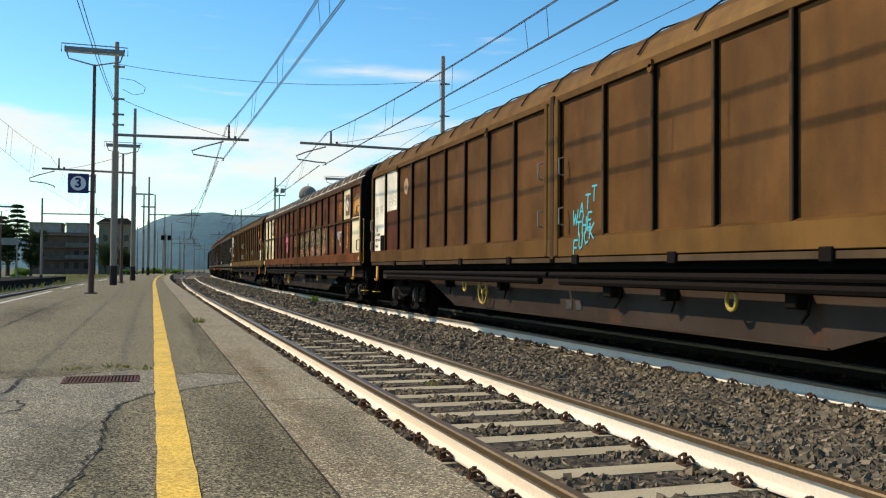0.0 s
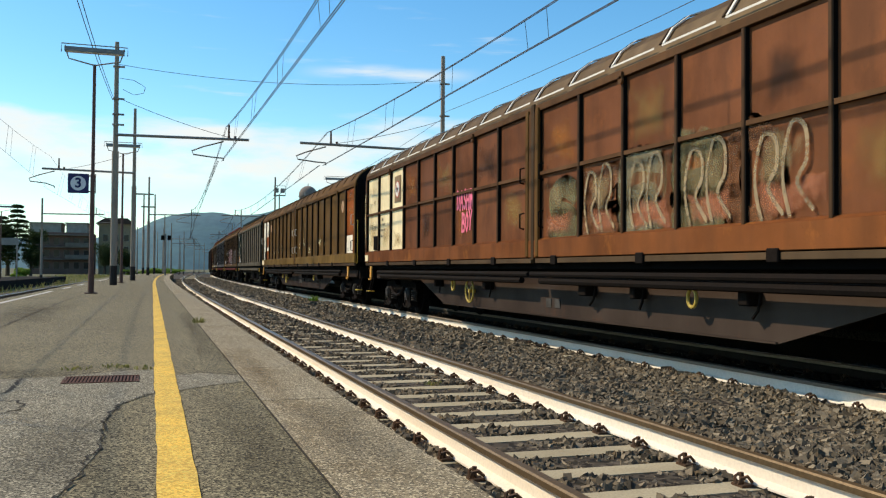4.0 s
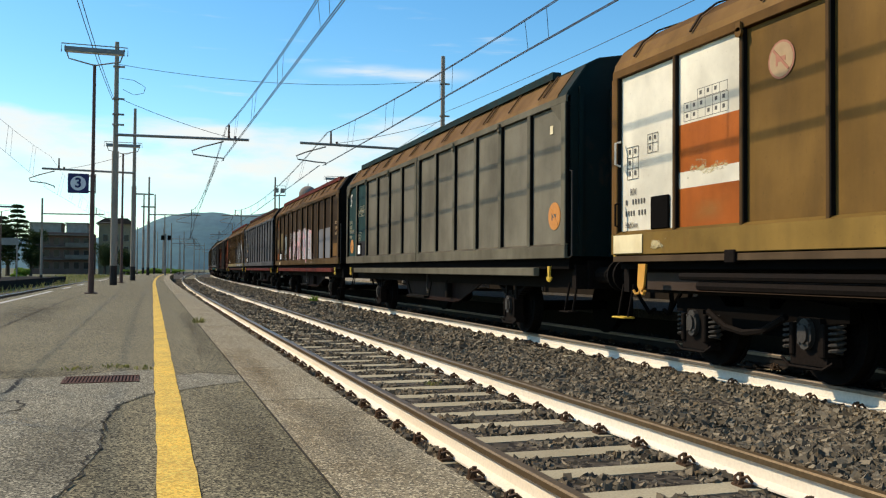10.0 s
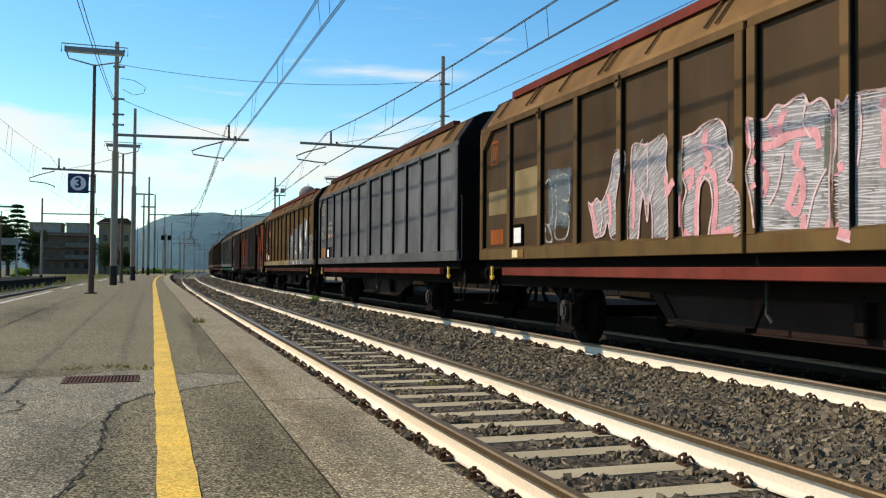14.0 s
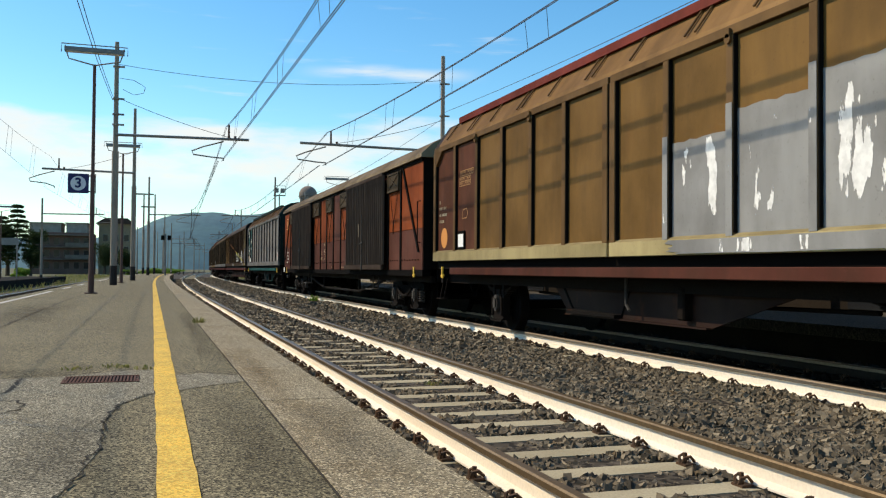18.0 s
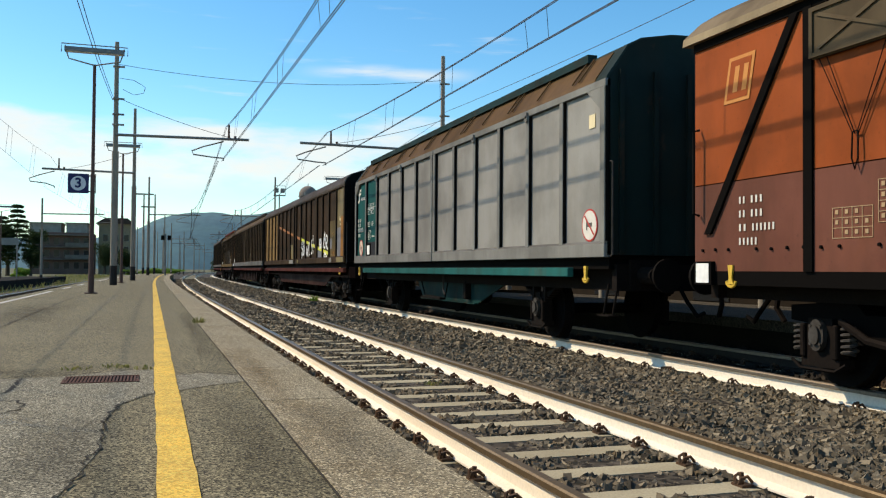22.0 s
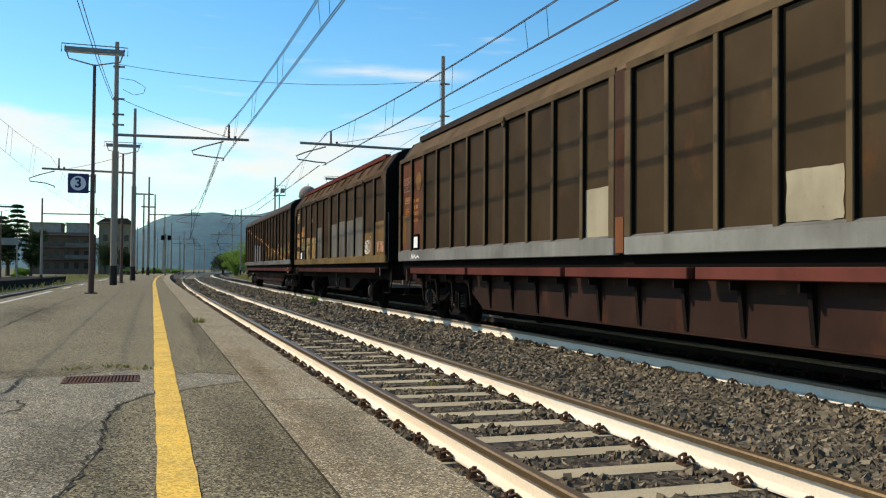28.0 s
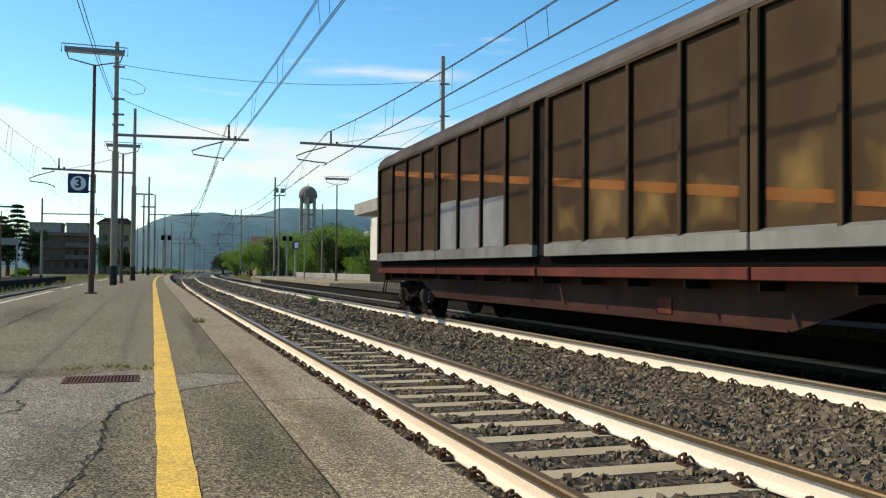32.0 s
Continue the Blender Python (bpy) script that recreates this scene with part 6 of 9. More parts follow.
for k in range(10, 14):
    a, b = yl(0) - pan[k][1], yl(0) - pan[k][2]
    for f, z0, z1 in ((0.2, 1.6, 2.4), (0.55, 1.62, 2.46)):
        m = a + (b - a) * f
        strokes(root, PX - 0.014, yl(0), 0.0, 1.0, [curl([(m, z0), (m - 0.1, z0 + 0.4), (m + 0.02, z1), (m + 0.2, z1 - 0.05), (m + 0.22, z0 + 0.5), (m + 0.1, z0 + 0.3), (m + 0.3, z0 + 0.05)])], 0.05, S_FADED_LINE, "faded_graffiti")
M["rib_white"] = flat("white_chalk_outline", (0.68, 0.66, 0.6), 0.7)
for d in [0.5 + 1.17 * k for k in range(19)]:
    strokes(root, -HW - 0.004, yl(d + 0.05), 3.665, 1.0, [[(0.05, 0.0), (1.04, 0.0)]], 0.024, M["rib_white"], "chalk_outline")
    bm = bmn()
    for (xa, za), (xb, zb) in zip([(-HW + 0.015, 3.69), (-1.285, 3.875), (-1.07, 4.035)], [(-1.285, 3.875), (-1.07, 4.035), (-0.76, 4.155)]):
        prism(bm, [(xa, za), (xb, zb), (xb - 0.008, zb + 0.012), (xa - 0.008, za + 0.012)], yl(d + 0.095), yl(d + 0.05), "y")
    part("chalk_outline", bm, M["rib_white"], root)
sides_specials(root, yl, 8.0)
seam_details(root, yl, 11.05, M["steel_dark"])
for d in (0.2, 21.9):
    grab(root, yl(d), 1.65, 1.95, M["steel_dark"])
    grab(root, yl(d), 2.6, 2.9, M["steel_dark"])
add(root, 35.038)

# brown bogie wagon with pale scuffs
mats = {0: P_WHITE, 17: P_ORANGE}
root, pan, yl = build_wagon(habbins_spec("khaki-brown sliding-wall bogie wagon, scuffed, with white end panel", panel=paint("khaki_panel_paint", (0.20, 0.110, 0.03), dirtiness=0.4, rusty=0.1), rail_mat=M["hook"], sill=paint("khaki_sill_paint", (0.28, 0.17, 0.045), dirtiness=0.3), panel_mats=mats))
patch(root, PX, pan[17][2] + 0.38, pan[17][1] - 0.03, 1.6, 2.12, P_WHITE)
patch(root, PX, pan[17][2], pan[17][2] + 0.4, 1.58, 2.3, S_OCHRE, "stain")
for q in (2.45, 2.85, 3.2):
    patch(root, PX, pan[17][2], pan[17][1], q - 0.12, q + 0.14, S_RUST, "rust_run")
patch(root, PX, pan[17][2], pan[17][1], 3.15, 3.5, S_DARK, "stain")
table(root, PX, pan[17][1] - 0.12, 1.76, 4, 1, 0.08, 0.08, M["mark_dark"], 0.005)
round_sign(root, PX, yl(20.15), 3.03, 0.19, M["mark_rose"], M["mark_beige"], M["mark_rose"])
patch(root, PX, pan[1][2], pan[1][1], 2.72, 3.5, P_WHITE)
for z0, z1, m in ((2.2, 2.72, P_ORANGE), (2.02, 2.2, P_WHITE), (1.57, 2.02, P_ORANGE)):
    patch(root, PX, pan[1][2], pan[1][1], z0, z1, m)
table(root, PX, yl(0.28), 2.62, 2, 3, 0.13, 0.13, M["mark_dark"], 0.006)
table(root, PX, yl(0.75), 2.72, 2, 2, 0.11, 0.11, M["mark_dark"], 0.006)
writing(root, PX, yl(0.36), 2.03, 0.085, "RIV", M["mark_dark"])
bars(root, PX, yl(0.25), 1.98, [(0.10, 0.32), (0.24, 0.2)], M["mark_dark"], 0.075, 0.06)
writing(root, PX, yl(0.25), 1.64, 0.075, "Habbins", M["mark_dark"])
table(root, PX, yl(1.75), 3.06, 4, 1, 0.13, 0.1, M["mark_dark"], 0.006)
table(root, PX, yl(1.5), 2.95, 6, 2, 0.13, 0.1, M["mark_dark"], 0.006)
patch(root, PX, pan[1][2] + 0.1, pan[1][1] - 0.1, 2.1, 2.4, S_CREAM, "scuff")
patch(root, PX, pan[1][2], pan[1][1], 1.57, 1.95, S_OCHRE, "stain")
patch(root, -HW - 0.018, yl(0.75), yl(0.08), 1.33, 1.55, P_CREAM, "repaint_patch")
patch(root, -HW - 0.018, yl(1.5), yl(0.7), 1.33, 1.55, S_CREAM, "scuff")
bm = bmn()
box(bm, PX - 0.03, PX, yl(1.22), yl(0.85), 1.6, 1.98, 0.01)
part("label_holder", bm, M["black"], root)
round_sign(root, PX, yl(3.08), 3.08, 0.18, M["mark_rose"], M["mark_beige"], M["mark_rose"])
for k, (d, w, h) in enumerate(((4.3, 0.35, 0.3), (5.5, 0.7, 0.22), (6.7, 0.6, 0.35), (9.2, 0.6, 0.25), (11.75, 0.35, 0.35), (12.7, 0.55, 0.45), (13.95, 0.5, 0.3), (15.9, 0.95, 0.4), (17.0, 0.4, 0.2))):
    patch(root, PX, yl(d + w), yl(d), 1.62 + 0.12 * (k % 3), 1.72 + 1.5 * h, S_CREAM, "scuff")
sides_specials(root, yl, 8.0)
seam_details(root, yl, 11.05, M["mark_white"])
for d in (0.2, 21.9):
    grab(root, yl(d), 1.65, 1.95, M["steel_dark"])
    grab(root, yl(d), 2.4, 2.7, M["mark_white"])
add(root, 58.466)


def two_axle_spec(label, **kw):
    L = 14.6
    half = [1.28, 2.47, 3.66, 4.84, 6.0]
    spec = dict(length=L, recess=0.055, label=label, posts=half + [L - d for d in half], panel_z=(1.47, 3.48), sill0=1.29, roof="slope", leaves=[(0.0, 7.27), (7.33, L)], edge_w=0.13,
                ribs=sorted([0.75 + 1.17 * k for k in range(12)] + [2.11 + 2.34 * k for k in range(6)]), eyes=[2.47, 4.84, 12.13, 9.76], gear="axle", pivot=2.75,
                low_mat=P_OXIDE, rails_low=[(1.05, L - 1.05)], hooks=[0.55, L - 0.55], frame=P_DUST_FRAME, sill=P_DUST_FRAME, panel=P_DUST, roof_mat=P_ROOF_DARK, flap=P_TAN, edge=P_OXIDE,
                post_w=0.055, rib_mat=P_TAN_DARK)
    spec.update(kw)
    return spec


def corner_gussets(root, yl, L, mat):
    for d, s in ((0.0, 1), (L, -1)):
        bm = bmn()
        a = yl(d + s * 0.13)
        b = yl(d + s * 0.5)
        prism(bm, [(a, 3.48), (a, 3.2), (b, 3.48)], -HW - 0.004, -HW + 0.07, "x")
        part("corner_gusset", bm, mat, root)


def label_box(root, yl, d, z=1.6):
    bm = bmn()
    box(bm, PX - 0.035, PX - 0.004, yl(d + 0.36), yl(d), z, z + 0.35, 0.012)
    f = part("label_frame", bm, M["black"], root)
    bm = bmn()
    box(bm, PX - 0.039, PX - 0.035, yl(d + 0.32), yl(d + 0.04), z + 0.05, z + 0.29)
    part("paper_label", bm, M["label_paper"], f)


def load_table(root, yl, d, z, mat, fill=None):
    """The stepped load table: four lettered columns over two rows of figures."""
    if fill:
        for a, b, z0, z1 in ((0.13, 0.73, -0.09, 0.0), (0.02, 0.73, -0.18, -0.09), (0.0, 0.73, -0.27, -0.18)):
            patch(root, PX, yl(d + b), yl(d + a), z + z0, z + z1, fill, "table_ground")
    bm = bmn()
    x, w = PX - 0.006 - layer(root), 0.007
    for a, b, zz in ((0.13, 0.73, 0.0), (0.02, 0.73, -0.09), (0.0, 0.73, -0.18), (0.0, 0.73, -0.27)):
        box(bm, x - 0.001, x, yl(d + b), yl(d + a), z + zz - w, z + zz)
    for a, z0, z1 in ((0.13, -0.09, 0), (0.28, -0.18, 0), (0.43, -0.18, 0), (0.58, -0.18, 0), (0.726, -0.27, 0), (0.02, -0.18, -0.09), (0.1, -0.27, -0.09), (0.0, -0.27, -0.18)):
        box(bm, x - 0.0012, x - 0.0002, yl(d + a) - w, yl(d + a), z + z0, z + z1)
    for a in (0.78, 0.85):
        box(bm, x - 0.001, x, yl(d + a) - 0.025, yl(d + a), z - 0.115, z - 0.09)
    tagged(part("load_table", bm, mat, root), kind="stuff")
    for k, ch in enumerate("ABCD"):
        writing(root, PX, yl(d + 0.175 + 0.15 * k), z - 0.075, 0.055, ch, mat)
    bars(root, PX - 0.004, yl(d + 0.05), z - 0.108, [(0.03, 0.58)], mat, 0.065, name="figures", pitch=0.04, ink=0.36)
    bars(root, PX - 0.004, yl(d + 0.03), z - 0.198, [(0.05, -0.24, 0.17)], mat, 0.065, name="figures", pitch=0.045, ink=0.38)


def crate_symbol(root, yl, d, z, mat):
    """The outlined box that stands for the loading space."""
    front = [(0, 0), (0.2, 0), (0.2, 0.14), (0, 0.14), (0, 0)]
    lid = [(0, 0.14), (0.1, 0.23), (0.31, 0.23), (0.2, 0.14)]
    strokes(root, PX - 0.002, yl(d), z, 1.0, [front, lid, [(0.31, 0.23), (0.31, 0.08), (0.2, 0)]], 0.011, mat, "crate_symbol")
    bars(root, PX - 0.004, yl(d + 0.03), z + 0.105, [0.14], mat, 0.08, pitch=0.045, ink=0.38)


def data_panel(root, yl, d0, mat, z=2.53):
    """Number lines as plain bars with the readable words, and a small frame under each."""
    bars(root, PX - 0.004, yl(d0), z, [0.12], mat, 0.125, pitch=0.06, ink=0.34)
    writing(root, PX, yl(d0 + 0.17), z - 0.10, 0.10, "RIV", mat)
    bars(root, PX - 0.004, yl(d0), z - 0.135, [(0.13, 0.13)], mat, 0.125, pitch=0.06, ink=0.34)
    bars(root, PX - 0.004, yl(d0), z - 0.265, [0.62], mat, 0.14, pitch=0.065, ink=0.32)
    bars(root, PX - 0.004, yl(d0), z - 0.425, [0.30], mat, 0.11, pitch=0.045, ink=0.34)


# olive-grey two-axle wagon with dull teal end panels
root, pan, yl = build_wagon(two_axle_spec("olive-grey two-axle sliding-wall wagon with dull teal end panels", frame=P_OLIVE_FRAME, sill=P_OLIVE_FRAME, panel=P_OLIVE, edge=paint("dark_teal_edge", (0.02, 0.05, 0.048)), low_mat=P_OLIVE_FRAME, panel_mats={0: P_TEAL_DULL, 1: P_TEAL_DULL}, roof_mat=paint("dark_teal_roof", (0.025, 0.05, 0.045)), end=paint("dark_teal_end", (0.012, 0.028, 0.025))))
corner_gussets(root, yl, 14.6, P_OLIVE_FRAME)
strokes(root, PX, yl(0.3), 2.95, 0.32, [curl([(0.55, 1.0), (0.25, 0.95), (0.2, 0.6), (0.45, 0.5), (0.4, 0.15), (0.05, 0.05)]), curl([(0.75, 1.0), (0.45, 0.95), (0.4, 0.62)]), curl([(0.42, 0.5), (0.62, 0.45), (0.3, 0.05), (0.05, 0.05)])], 0.04, M["mark_white"], "badge", "white flowing badge")
data_panel(root, yl, 0.25, M["mark_faded"])
load_table(root, yl, 1.36, 2.87, M["mark_faded"])
crate_symbol(root, yl, 1.42, 1.92, M["mark_faded"])
round_sign(root, PX, yl(0.55), 1.78, 0.2, M["mark_orange"], M["mark_orange"], M["mark_dark"])
round_sign(root, PX, yl(14.15), 1.9, 0.2, M["mark_orange"], M["mark_orange"], M["mark_dark"])
patch(root, PX, pan[1][2], pan[1][1], 1.47, 1.9, paint("dark_slate_panel", (0.05, 0.05, 0.055)))
label_box(root, yl, 1.42, 1.5)
patch(root, PX, yl(14.1), yl(14.0), 3.1, 3.22, P_CREAM)
add(root, 78.141)

# brown two-axle wagon with a pink and silver piece
root, pan, yl = build_wagon(two_axle_spec("dark brown two-axle sliding-wall wagon with pink and silver graffiti", sill=paint("ochre_sill", (0.17, 0.105, 0.04))))
corner_gussets(root, yl, 14.6, P_DUST_FRAME)
label_box(root, yl, 1.45, 1.5)
P_CREAM_DULL = paint("dull_cream_notice_paint", (0.36, 0.28, 0.14), dirtiness=0.3)
patch(root, PX, yl(1.1), yl(0.3), 2.05, 2.45, P_CREAM_DULL)
patch(root, PX, yl(0.95), yl(0.4), 1.55, 1.8, P_ORANGE)
shield(root, PX, yl(0.55), 3.1, 0.35, 0.4, P_ORANGE, P_DUST, P_ORANGE)
patch(root, PX, yl(2.4), yl(1.45), 1.95, 2.7, P_CREAM_DULL)
table(root, PX, yl(1.55), 2.62, 5, 2, 0.13, 0.1, M["mark_dark"], 0.008)
table(root, PX, yl(1.55), 2.3, 2, 1, 0.13, 0.12, M["mark_dark"], 0.008)
patch(root, -HW - 0.018, yl(1.95), yl(1.75), 1.32, 1.44, P_PATCH_BROWN, "repaint_patch")
patch(root, -HW - 0.018, yl(1.72), yl(1.5), 1.32, 1.44, P_CREAM, "repaint_patch")
P_SHADE_GREY = soft_paint("grey_green_sprayed_shade", (0.15, 0.15, 0.125), 0.12, 0.5, 2.5, cover=0.9)
LETTERS = (  # outline, slope of the hatching, pink strokes, white strokes
    ([(3.96, 2.04), (4.08, 1.98), (4.2, 2.06), (4.32, 2.0), (4.45, 2.1), (4.58, 2.3), (4.66, 2.56), (4.84, 2.62), (4.95, 2.5), (4.86, 2.2), (4.78, 1.9), (4.76, 1.55), (4.6, 1.53), (4.5, 1.75), (4.42, 1.6), (4.30, 1.56), (4.16, 1.57), (4.08, 1.8)], 0.35,
     ([(4.05, 2.0), (4.15, 1.75), (4.2, 1.6)], [(4.5, 2.1), (4.56, 1.9), (4.58, 1.7)]), ([(4.3, 2.0), (4.36, 1.8), (4.3, 1.6)],)),
    ([(5.08, 2.5), (5.14, 2.65), (5.45, 2.60), (5.76, 2.67), (5.86, 2.58), (5.84, 2.3), (5.94, 2.0), (5.98, 1.6), (5.96, 1.48), (5.78, 1.46), (5.58, 1.45), (5.56, 1.75), (5.5, 2.0), (5.45, 1.7), (5.36, 2.05), (5.28, 1.75), (5.24, 1.5), (5.03, 1.45), (5.0, 1.8), (5.08, 2.2)], 0.6,
     ([(5.84, 2.2), (5.9, 1.95), (6.1, 2.1), (6.12, 1.6)], [(5.1, 1.6), (5.14, 1.95), (5.1, 2.3)]), ([(5.44, 2.58), (5.46, 2.3), (5.45, 2.1)], [(5.3, 2.1), (5.45, 1.9), (5.6, 2.1)])),
    ([(6.18, 2.58), (6.4, 2.60), (6.55, 2.66), (6.78, 2.69), (6.93, 2.58), (6.96, 2.42), (7.04, 2.3), (7.02, 2.12), (6.95, 2.02), (7.10, 1.95), (7.24, 1.85), (7.26, 1.5), (6.9, 1.46), (6.66, 1.46), (6.72, 1.8), (6.68, 2.02), (6.59, 2.09), (6.50, 2.0), (6.47, 1.75), (6.45, 1.47), (6.2, 1.49), (6.17, 1.8), (6.25, 2.0), (6.16, 2.2)], 0.22,
     ([(6.43, 1.5), (6.44, 1.9), (6.5, 2.12), (6.62, 2.18), (6.74, 2.1), (6.78, 1.85), (6.72, 1.48)], [(6.18, 2.15), (6.36, 2.2), (6.3, 2.0)], [(6.6, 2.62), (6.58, 2.4), (6.68, 2.3), (6.58, 2.22)], [(6.2, 1.55), (6.3, 1.48)], [(6.75, 1.49), (7.1, 1.54)]), ([(6.3, 2.4), (6.6, 2.44), (6.9, 2.36)],)),
    ([(7.36, 2.6), (7.55, 2.56), (7.7, 2.66), (7.83, 2.64), (8.05, 2.71), (8.14, 2.6), (8.29, 2.62), (8.4, 2.48), (8.41, 2.2), (8.38, 1.9), (8.38, 1.5), (8.3, 1.39), (8.2, 1.36), (8.05, 1.44), (7.9, 1.35), (7.7, 1.37), (7.5, 1.44), (7.42, 1.8), (7.34, 2.08), (7.42, 2.3)], -0.06,
     ([(7.36, 2.58), (7.4, 2.35), (7.62, 2.3), (7.9, 2.36), (8.2, 2.34), (8.26, 2.2)], [(7.42, 2.2), (7.56, 2.0), (7.5, 1.85), (7.44, 1.95)], [(7.82, 2.6), (7.74, 2.45), (7.8, 2.3)], [(8.0, 2.0), (7.92, 1.82), (7.86, 1.72), (7.98, 1.66), (8.06, 1.85), (8.02, 2.0)], [(8.0, 2.28), (7.96, 2.15), (8.06, 2.05)], [(7.5, 1.45), (7.68, 1.4), (7.9, 1.38), (8.05, 1.47), (8.06, 1.62)], [(8.08, 1.42), (8.25, 1.4), (8.4, 1.55)], [(7.6, 2.5), (7.68, 2.38)]),
     ([(8.1, 2.62), (8.06, 2.45), (8.16, 2.3)], [(7.8, 2.2), (7.72, 1.9), (7.6, 1.75)], [(8.1, 1.5), (8.2, 1.8), (8.34, 2.0)])),
    ([(8.46, 2.58), (8.6, 2.52), (8.70, 2.6), (8.97, 2.57), (9.3, 2.54), (9.6, 2.44), (9.72, 2.1), (9.5, 1.92), (9.85, 1.68), (9.9, 1.4), (9.3, 1.3), (8.97, 1.34), (8.62, 1.38), (8.42, 1.5), (8.42, 1.97), (8.46, 2.2)], -0.04,
     ([(8.44, 2.5), (8.45, 2.2), (8.42, 1.98), (8.6, 2.0)], [(8.98, 2.5), (9.0, 2.2), (8.98, 1.95)], [(8.45, 1.5), (8.62, 1.42), (8.95, 1.37), (9.3, 1.34)], [(9.0, 2.55), (9.3, 2.5), (9.55, 2.35)]), ([(8.72, 2.58), (8.74, 2.3), (8.7, 2.0)], [(8.9, 2.45), (9.0, 2.4), (9.05, 2.5)])))
surf = [(7.3 - a, 7.3 - b, PX) for ob, a, b in pan] + [(d - 0.06, d + 0.06, -HW - 0.005) for d in (2.47, 3.66, 4.84, 6.0, 8.6, 9.76)] + [(7.14, 7.27, -HW - 0.012), (7.33, 7.46, -HW - 0.012)]
for k, (shape, slope, pink, white) in enumerate(LETTERS):
    block_letter(root, {"half": 7.3, "at": surf}, shape, k, slope, pink, white)
for d0, d1, z0, z1 in ((5.86, 6.2, 1.9, 2.5), (6.98, 7.14, 1.95, 2.5), (7.33, 7.5, 1.7, 2.2), (8.3, 8.52, 1.9, 2.5)):
    patch(root, PX - 0.003, yl(d1), yl(d0), z0, z1, P_SHADE_GREY, "grey_spray", cut=0.02, seed=int(d0 * 10))
patch(root, PX, pan[2][2], pan[2][1], 1.5, 2.75, soft_paint("blue_grey_sprayed_cloud", (0.16, 0.19, 0.21), 0.25, 0.5, 2.5, cover=0.75), "overpaint")
for line in ([(2.62, 2.4), (2.75, 2.45), (2.85, 2.2), (2.85, 1.9), (2.7, 1.75)], [(2.62, 1.8), (2.75, 1.75), (2.85, 1.55), (2.65, 1.55), (2.62, 1.75)], [(2.95, 2.45), (3.25, 2.48), (3.4, 2.35), (3.38, 2.1), (3.2, 2.12)], [(2.95, 2.4), (3.0, 2.0), (2.95, 1.6), (3.3, 1.58), (3.4, 1.85), (3.1, 1.95)]):
    strokes(root, PX, yl(0), 0.0, 1.0, [curl(line)], 0.035, soft_paint("thin_white_spray", (0.50, 0.50, 0.46), 0.02, 0.9, 8.0, cover=0.7), "faded_graffiti")
for k in (8, 9):
    patch(root, PX, pan[k + 1][2], pan[k + 1][1], 1.47, 2.5, P_PATCH_GREY, cut=0.015, seed=k)
patch(root, PX, yl(14.35), yl(13.55), 1.55, 1.95, P_PATCH_BROWN)
bars(root, PX, yl(13.85), 2.65, [0.3, (0.1, 0.2), 0.3], M["mark_beige"], 0.12)
add(root, 93.981)

# blue-grey two-axle wagon
root, pan, yl = build_wagon(two_axle_spec("blue-grey two-axle sliding-wall wagon with orange notice", frame=P_BLUEGREY_FRAME, sill=P_BLUEGREY_FRAME, panel=P_BLUEGREY, edge=P_OXIDE_DARK))
corner_gussets(root, yl, 14.6, P_BLUEGREY_FRAME)
shield(root, PX, yl(0.63), 3.135, 0.52, 0.38, M["mark_beige"], P_BLUEGREY, M["mark_dark"])
patch(root, PX, yl(1.01), yl(0.27), 1.5, 1.83, paint("orange_notice_paint", (0.46, 0.235, 0.075), dirtiness=0.2), "notice", "orange notice board with rows of small lettering")
bars(root, PX - 0.004, yl(0.31), 1.78, [0.66, 0.4, 0.66, 0.3, 0.55], M["mark_dark_orange"], 0.022, 0.04, "notice_lines", 0.03, 0.6)
patch(root, PX, pan[1][2], pan[1][1], 1.47, 1.85, paint("dark_slate_panel", (0.05, 0.05, 0.055)))
patch(root, PX, yl(1.75), yl(1.47), 2.12, 2.27, M["mark_ochre_bright"], "repair_tag")
patch(root, PX, yl(1.68), yl(1.55), 2.16, 2.23, M["mark_faded"], "repair_tag")
bm = bmn()
disc(bm, (PX - 0.004, yl(2.02), 2.21), 0.062, (1, 0, 0), 0.004, 8)
for v in bm.verts:
    v.co.y = yl(2.02) + (v.co.y - yl(2.02)) * 2.0
part("repair_tag", bm, M["mark_ochre_bright"], root, "orange oval repair tag")
for a, b, z0, z1 in ((0.31, 0.70, 2.42, 2.54), (0.29, 0.62, 2.26, 2.40), (0.29, 1.0, 2.12, 2.26)):
    patch(root, PX, yl(b), yl(a), z0, z1, S_LETTER_GROUND, "lettering_ground")
data_panel(root, yl, 0.30, M["mark_dark"])
load_table(root, yl, 1.40, 2.67, M["mark_dark"], S_LETTER_GROUND)
crate_symbol(root, yl, 1.41, 1.90, M["mark_dark"])
patch(root, -HW - 0.018, yl(2.11), yl(1.82), 1.355, 1.435, P_PATCH_BROWN, "repaint_patch")
label_box(root, yl, 1.45, 1.47)
add(root, 109.803)

# ochre-brown two-axle wagon with grey overpaint and white splashes
root, pan, yl = build_wagon(two_axle_spec("ochre-brown two-axle sliding-wall wagon with grey overpaint and white splashes", panel=P_YELLOWBROWN, sill=P_SILL_CREAM, low_mat=P_OXIDE_DARK, panel_mats={0: paint("reddish_panel", (0.15, 0.055, 0.03)), 1: paint("reddish_panel", (0.15, 0.055, 0.03))}))
corner_gussets(root, yl, 14.6, P_DUST_FRAME)
label_box(root, yl, 1.45, 1.5)
bars(root, PX, yl(0.25), 2.5, [0.1, (0.2, 0.18), (0.12, 0.3), 0.3], M["mark_faded"], 0.07, 0.06)
